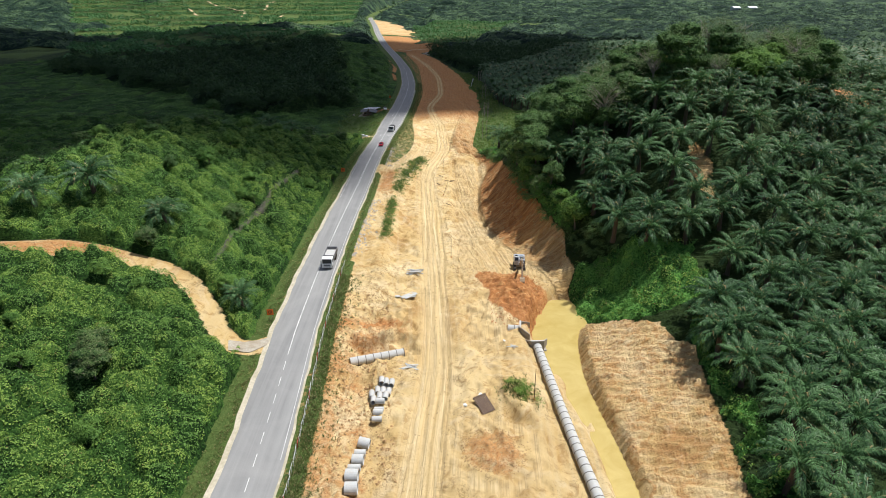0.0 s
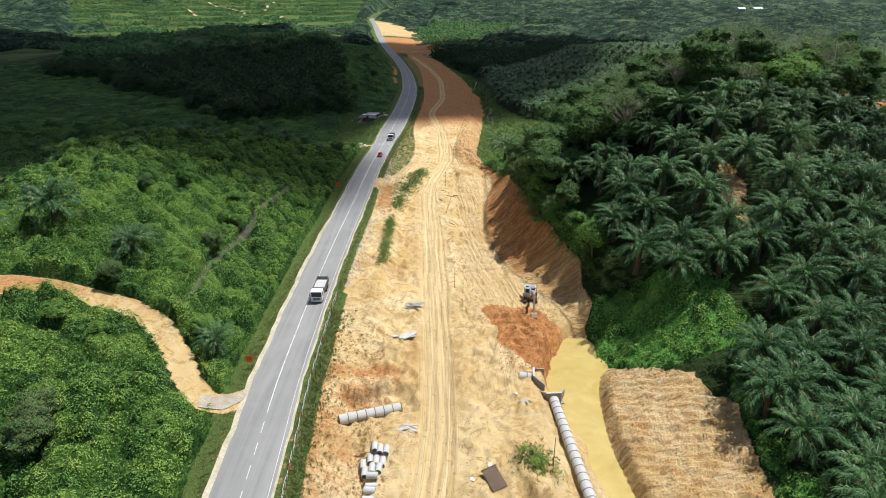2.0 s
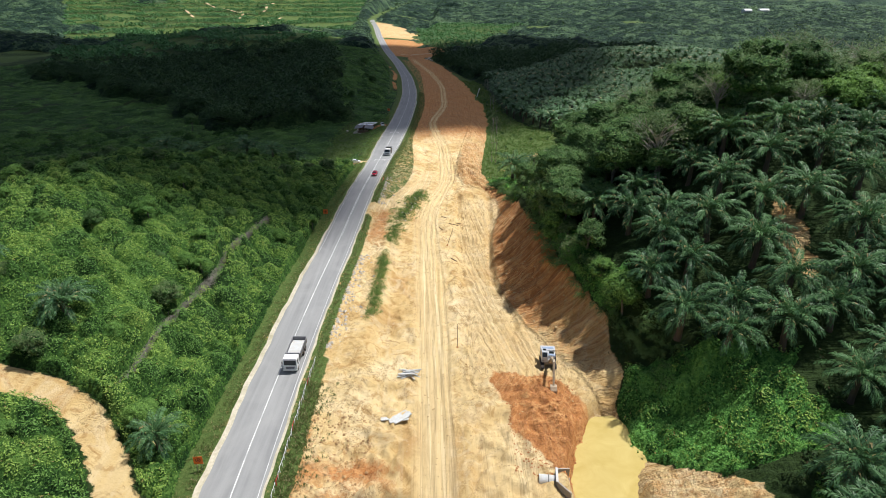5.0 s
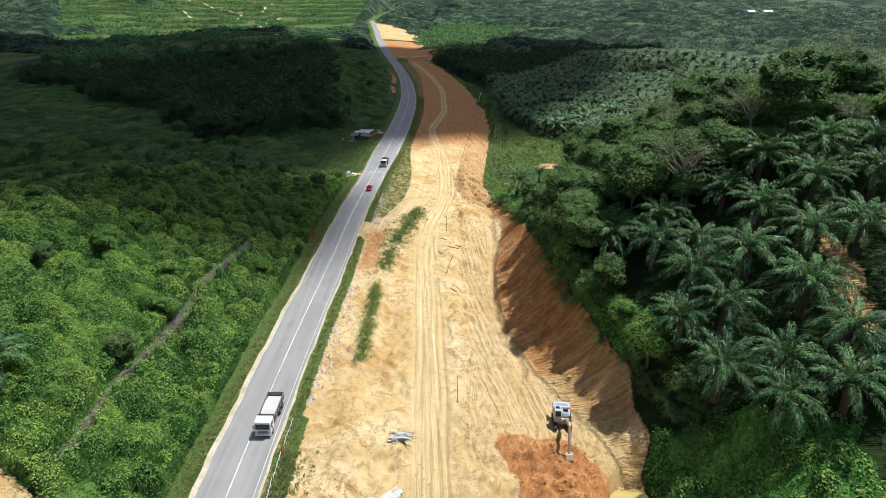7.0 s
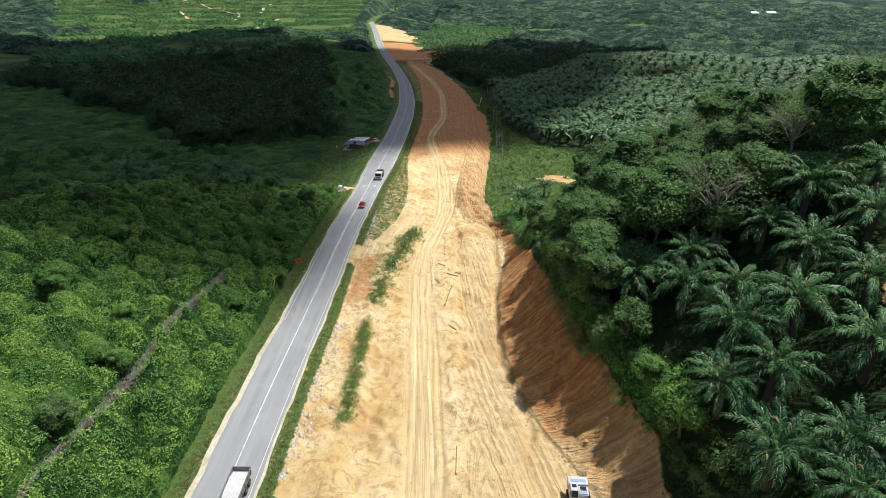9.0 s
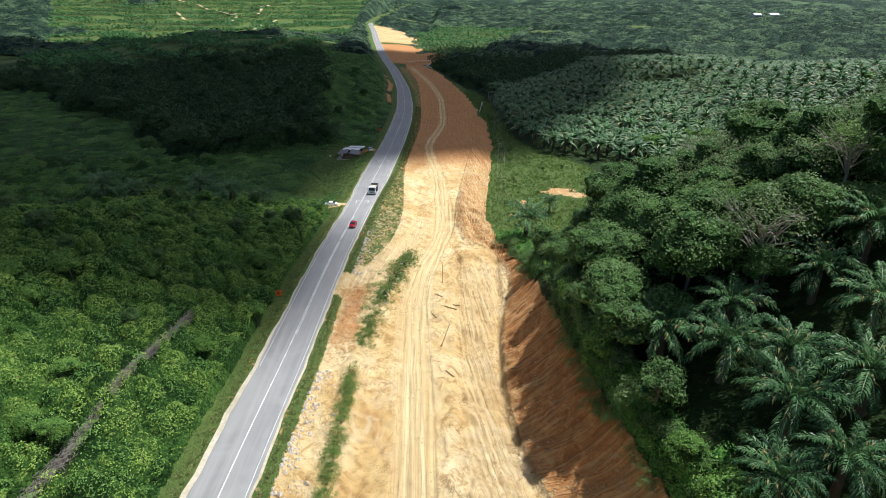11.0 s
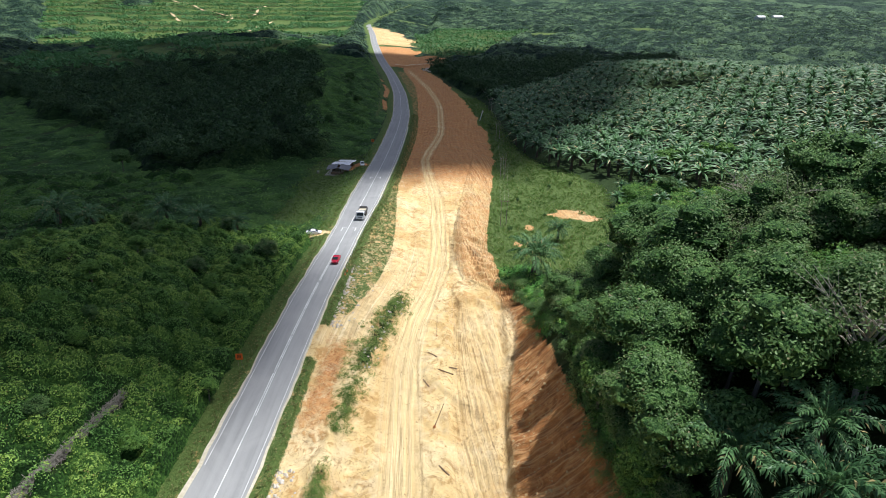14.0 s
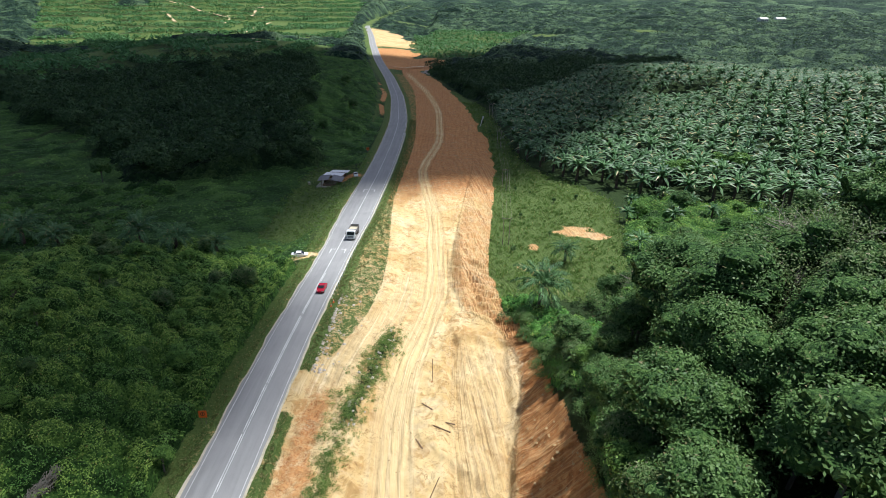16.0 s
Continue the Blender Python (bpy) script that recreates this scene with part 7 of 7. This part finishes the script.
def build_debris():
    plank_heap(-7.4, 111.6, 9, 3.0, "heap of pale concrete slabs dropped beside the haul track", 1, (0.45, 0.9), (108, 118, 125))
    plank_heap(-6.0, 122.8, 24, 2.2, "heap of pale broken slabs beside the haul track", 2)
    plank_heap(-5.4, 85.9, 12, 2.0, "scattered pale offcut bars on the clay", 3)
    plank_heap(13.2, 93.0, 5, 1.4, "few dull offcuts lying near the channel", 4)
    s = thing("rusty_sheet", "rusted dark corrugated sheet leaning on the old mound", "metal sheet", at=pose(6.9, 76.3, ground_at(6.9, 76.3) + 0.35, 14, -8, 24))
    for i in range(9):
        bm = bmesh.new()
        extrude_profile(bm, ((-1.7, 0.0), (1.7, 0.0), (1.65, 0.07), (-1.65, 0.07)), 0.105, bevel=0.015)
        part("corrugation", bm, M_RUST, s).location = (-0.96 + 0.24 * i, 0, 0.02 * (i % 2))
    part("frame", box(bmesh.new(), (2.3, 0.1, 0.5), (0, 1.72, -0.1), bevel=0.02), M_RUST, s)

    def sack(x, y, r, label):
        k = thing("sack", label, "sack", "white sacks", at=pose(x, y, ground_at(x, y), 0, 0, x * 40))
        bm = bmesh.new()
        bmesh.ops.create_icosphere(bm, subdivisions=3, radius=r)
        for v in bm.verts:
            n = noise.noise(v.co * 2.2 + Vector((x, y, 0)))
            v.co = Vector((v.co.x * (1.2 + 0.3 * n), v.co.y * (0.85 + 0.3 * n), max(v.co.z * 0.55 + 0.18 * n, -0.05) + 0.05))
        part("cloth", bm, M_WHITE, k)
        bm = bmesh.new()
        rod(bm, (r * 1.1, 0, r * 0.2), (r * 1.4, 0.05, r * 0.35), r * 0.12, r * 0.25, 8)
        part("neck", bm, M_WHITE, k)

    sack(3.8, 76.2, 0.38, "slumped white plastic sack on the sand")
    sack(6.4, 79.0, 0.38, "slumped white plastic sack on the old mound")
    sack(11.8, 94.3, 0.26, "small white plastic sack on the mud")
    # logs and bars lying on the excavated floor
    rng = random.Random(9)
    for x, y, l, r in ((1.9, 194.5, 4.2, 62), (-0.8, 190.5, 3.2, 30), (3.2, 196.0, 2.6, 75), (0.4, 199.0, 3.6, 50), (2.0, 171.0, 3.0, 40), (20.4, 226.5, 3.4, 65), (22.5, 96.8, 2.2, 80), (16.5, 96.0, 2.6, 82)):
        g = thing("log", "weathered stick of timber lying on bare earth", "log", "loose timbers", at=pose(x, y, ground_at(x, y) + 0.1, 0, 0, r))
        bm = bmesh.new()
        rod(bm, (0, -l / 2, 0), (0.05, l / 2, 0.06), 0.13, 0.09, 8)
        part("stem", bm, M_WOOD, g)
        bm = bmesh.new()
        rod(bm, (0.03, l * 0.2, 0.04), (0.5, l * 0.42, 0.2), 0.06, 0.03, 6)
        part("branch_stub", bm, M_WOOD, g)
    # driveway apron
    a = thing("driveway_apron", "cracked pale concrete driveway apron at the road edge", "apron", kind="structure")
    pts = ((-31.0, 93.1), (-31.2, 90.4), (-33.6, 88.2), (-37.2, 88.0), (-38.0, 90.8), (-35.4, 91.2), (-33.0, 92.0))
    bm = bmesh.new()
    top = [bm.verts.new((x, y, ground_at(x, y) + 0.12)) for x, y in pts]
    low = [bm.verts.new((x, y, ground_at(x, y) - 0.3)) for x, y in pts]
    bm.faces.new(top)
    for i in range(len(pts)):
        j = (i + 1) % len(pts)
        bm.faces.new((top[i], low[i], low[j], top[j]))
    bmesh.ops.recalc_face_normals(bm, faces=bm.faces[:])
    part("slab", bm, M_APRON, a)
    # gravel pad and houses far off
    g = thing("gravel_pad", "grey gravel pad at the far end of the works", "gravel", kind="structure")
    part("pad", box(bmesh.new(), (17, 34, 1.0), (-16, 735, ground_at(-16, 735) + 0.1), bevel=0.3), M_CONC_DARK, g)
    for x, y, w, l in ((539, 2060, 34, 18), (745, 1612, 20, 14), (800, 1640, 26, 12), (560, 2110, 20, 12), (700, 2300, 30, 16)):
        b = thing("far_building", "long white-walled building with a pale roof among trees", "building", "far buildings", at=pose(x, y, ground_at(x, y) + 2, 0, 0, 15))
        part("wall", box(bmesh.new(), (w, l, 14), (0, 0, 3), bevel=0.1), M_WHITE, b)
        bm = bmesh.new()
        extrude_profile(bm, ((-l * 0.56, 10), (0, 13.5), (l * 0.56, 10)), w * 0.53)
        part("roof", bm, M_ROOF, b)
        for k in range(4):
            part("window", box(bmesh.new(), (w * 0.12, 0.3, 3), (-w * 0.36 + k * w * 0.24, -l / 2 - 0.1, 6)), M_GLASS, b)


def scatter(name, label, category, spots, sizes, mat, rng, squash=0.7):
    """Many small rough stones as one object."""
    base = np.array([(1, 0, 0), (-1, 0, 0), (0, 1, 0), (0, -1, 0), (0, 0, 1), (0, 0, -1)], float)
    tri = np.array([(0, 2, 4), (2, 1, 4), (1, 3, 4), (3, 0, 4), (2, 0, 5), (1, 2, 5), (3, 1, 5), (0, 3, 5)])
    spots = np.asarray(spots, float)
    z = land(spots[:, 0], spots[:, 1])
    vs, fs = [], []
    for i, ((x, y), s) in enumerate(zip(spots, sizes)):
        v = base * rng.uniform(0.6, 1.4, (6, 1)) * s * np.array((1, 1, squash))
        a = rng.uniform(0, 6.28)
        ca, sa = math.cos(a), math.sin(a)
        v = np.stack([v[:, 0] * ca - v[:, 1] * sa, v[:, 0] * sa + v[:, 1] * ca, v[:, 2]], -1)
        vs.append(v + (x, y, z[i] + 0.15 * s))
        fs.append(tri + 6 * i)
    ob = new(name, mesh_faces(name, np.concatenate(vs), np.concatenate(fs), mat))
    return tagged(ob, label, category, kind="stuff")


def tufts(name, label, spots, rng, size, mat, blades=14):
    """Grass: sheaves of upright blades, joined."""
    spots = np.asarray(spots, float)
    n = len(spots)
    z = land(spots[:, 0], spots[:, 1])
    p = np.repeat(np.stack([spots[:, 0], spots[:, 1], z], -1), blades, 0)
    m = len(p)
    s = np.repeat(size * rng.uniform(0.5, 1.3, n), blades) * rng.uniform(0.6, 1.2, m)
    a = rng.uniform(0, 6.283, m)
    lean = rng.uniform(0.1, 0.8, m)
    d = np.stack([np.cos(a) * lean, np.sin(a) * lean, np.ones(m)], -1)
    d /= np.linalg.norm(d, axis=1, keepdims=True)
    off = np.stack([rng.normal(size=m), rng.normal(size=m), np.zeros(m)], -1) * (0.35 * s[:, None])
    w = np.stack([-np.sin(a), np.cos(a), np.zeros(m)], -1) * (0.13 * s[:, None])
    b = p + off
    mid = b + d * (0.55 * s[:, None])
    tip = b + d * s[:, None] - np.array((0, 0, 0.12)) * s[:, None] + np.stack([np.cos(a), np.sin(a), np.zeros(m)], -1) * (0.35 * lean * s)[:, None]
    q = np.stack([b - w * 0.4, mid - w, tip, mid + w], 1)
    return tagged(new(name, quads_mesh(name, q, mat)), label, "grass", kind="stuff")


def build_ground_cover():
    rng = np.random.RandomState(404)
    # clods of red clay round the excavator, rubble on the floor, pale rocks by the road
    c = np.stack([16.2 + 6.2 * rng.uniform(-1, 1, 1500), 111.5 + 11 * rng.uniform(-1, 1, 1500)], -1)
    scatter("clay_clods", "loose clods of freshly dug red clay", "clods", c, 0.05 + 0.2 * rng.uniform(0, 1, 1500) ** 2.5, M_CLAY, rng)
    n = 4200
    y = rng.uniform(50, 225, n)
    x = rng.uniform(-15, 13, n)
    x = np.where(rng.uniform(size=n) < 0.3, dirt_right(y) - rng.exponential(1.6, n), x)
    scatter("rubble", "small stones and lumps strewn over the bare earth", "rubble", np.stack([x, y], -1), 0.04 + 0.17 * rng.uniform(0, 1, n) ** 3, M_LUMP, rng)
    y = np.concatenate([rng.uniform(128, 168, 260), rng.uniform(205, 236, 160), rng.uniform(192, 223, 60)])
    x = road_x(y) + road_half(y) + 2.4 + rng.exponential(1.0, len(y))
    x[420:] = berm_x(y[420:]) + 0.8 * rng.normal(size=60)
    scatter("verge_rocks", "pale broken rocks tipped along the road verge", "rocks", np.stack([x, y], -1), 0.12 + 0.35 * rng.uniform(0, 1, len(y)) ** 2, M_ROCK, rng)
    a, b = rng.uniform(0, 6.283, 900), 4.9 * rng.uniform(0, 1, 900) ** 0.5
    c = np.stack([7.7 + b * np.cos(a), 66 + b * np.sin(a)], -1)
    scatter("spoil_lumps", "crumbly brown spoil in the turning circle", "spoil", c, 0.03 + 0.13 * rng.uniform(0, 1, 900) ** 2, M_SPOIL, rng)
    # lumps that have rolled down the sides of the cutting
    n = 2600
    y = rng.uniform(52, 216, n)
    x = dirt_right(y) - 1.0 + rng.uniform(0, 1, n) ** 1.5 * np.where(y < 100, 17.0, 9.5)
    k = zones(x, y)[:, 0] > 0.6
    scatter("face_rubble", "crumbled lumps of brown earth on the cut faces", "rubble", np.stack([x, y], -1)[k], (0.05 + np.where(y < 100, 0.1, 0.26) * rng.uniform(0, 1, n) ** 3)[k], M_LUMP, rng)
    n = 1500
    y = rng.uniform(60, 112, n)
    x = dirt_left(y) + rng.uniform(0, 9, n)
    scatter("earth_lumps", "rough lumps of brown earth below the road bank", "rubble", np.stack([x, y], -1), 0.05 + 0.28 * rng.uniform(0, 1, n) ** 3, M_SPOIL, rng)
    # verge grass
    n = 5000
    y = rng.uniform(46, 300, n)
    left = rng.uniform(size=n) < 0.45
    x = np.where(left, road_x(y) - road_half(y) - 1.1 - rng.exponential(1.1, n), road_x(y) + road_half(y) + 0.9 + rng.exponential(1.3, n))
    keep = (zones(x, y)[:, 0] < 0.6)
    tufts("verge_grass", "rough green grass on the road verges", np.stack([x, y], -1)[keep], rng, 0.32, L_GRASS, 9)
    # grassy berm, old mound and bank tufts
    y = rng.uniform(132, 226, 1500)
    x = berm_x(y) + rng.normal(size=1500) * (0.55 + 0.75 * smooth(172, 190, y))
    m = np.stack([12.6 + 1.5 * rng.normal(size=220), 79.4 + 1.6 * rng.normal(size=220)], -1)
    y2 = rng.uniform(46, 118, 1500)
    x2 = road_x(y2) + road_half(y2) + 1.5 + rng.gamma(2.0, 0.8, 1500)
    y3 = rng.uniform(232, 480, 2600)
    f = rng.uniform(0, 1, 2600)
    a3, b3 = road_x(y3) + road_half(y3) + 1.5, dirt_left(y3)
    x3 = a3 + (b3 - a3) * f
    low = [crown_leaves(np.random.RandomState(420 + k), 110, (0.9, 0.9, 0.42), 9, 0.15, 0.7) + np.array((0, 0, 0.15)) for k in range(4)]
    keep = berm_grass(y) > rng.uniform(0.1, 1, 1500)
    cover("berm_growth", "low fresh weeds grown over the old earth bank", "weeds", low, np.stack([x, y], -1)[keep][:620], rng, rng.uniform(0.35, 1.4, min(620, int(keep.sum()))), L_MEADOW)
    pts = np.concatenate([m, np.stack([x2, y2], -1), np.stack([x3, y3], -1)])
    tufts("bank_weeds", "tall weeds and grass tufts on the earth banks", pts, rng, 0.42, L_GRASS, 8)
    # rank grass in the valley clearing and round the stall
    n = 9000
    y = rng.uniform(234, 560, n)
    x = dirt_right(y) + 5 + rng.uniform(0, 60, n)
    k = zones(x, y)
    a = np.stack([x, y], -1)[(k[:, 3] > 0.3) & (k[:, 0] < 0.4)]
    y = rng.uniform(250, 385, 2600)
    x = rng.uniform(-62, -31, 2600)
    k = zones(x, y)
    b = np.stack([x, y], -1)[(k[:, 3] > 0.3) & (k[:, 0] < 0.4)]
    tufts("valley_grass", "rank bright grass on the valley floor", a, rng, 0.9, L_MEADOW, 9)
    tufts("lawn_grass", "short trodden grass round the roadside stall", b, rng, 0.6, L_MEADOW, 9)
    m = np.stack([12.8 + 1.5 * rng.normal(size=22), 79.2 + 1.5 * rng.normal(size=22)], -1)
    cover("mound_weeds", "bushy olive weeds on the old spoil mound", "weeds", BUSHES, m, rng, rng.uniform(0.25, 0.55, 22), L_BUSH)


build_pipes()
build_headwalls()
build_machines()
build_roadside()
build_stall()
build_debris()
build_ground_cover()
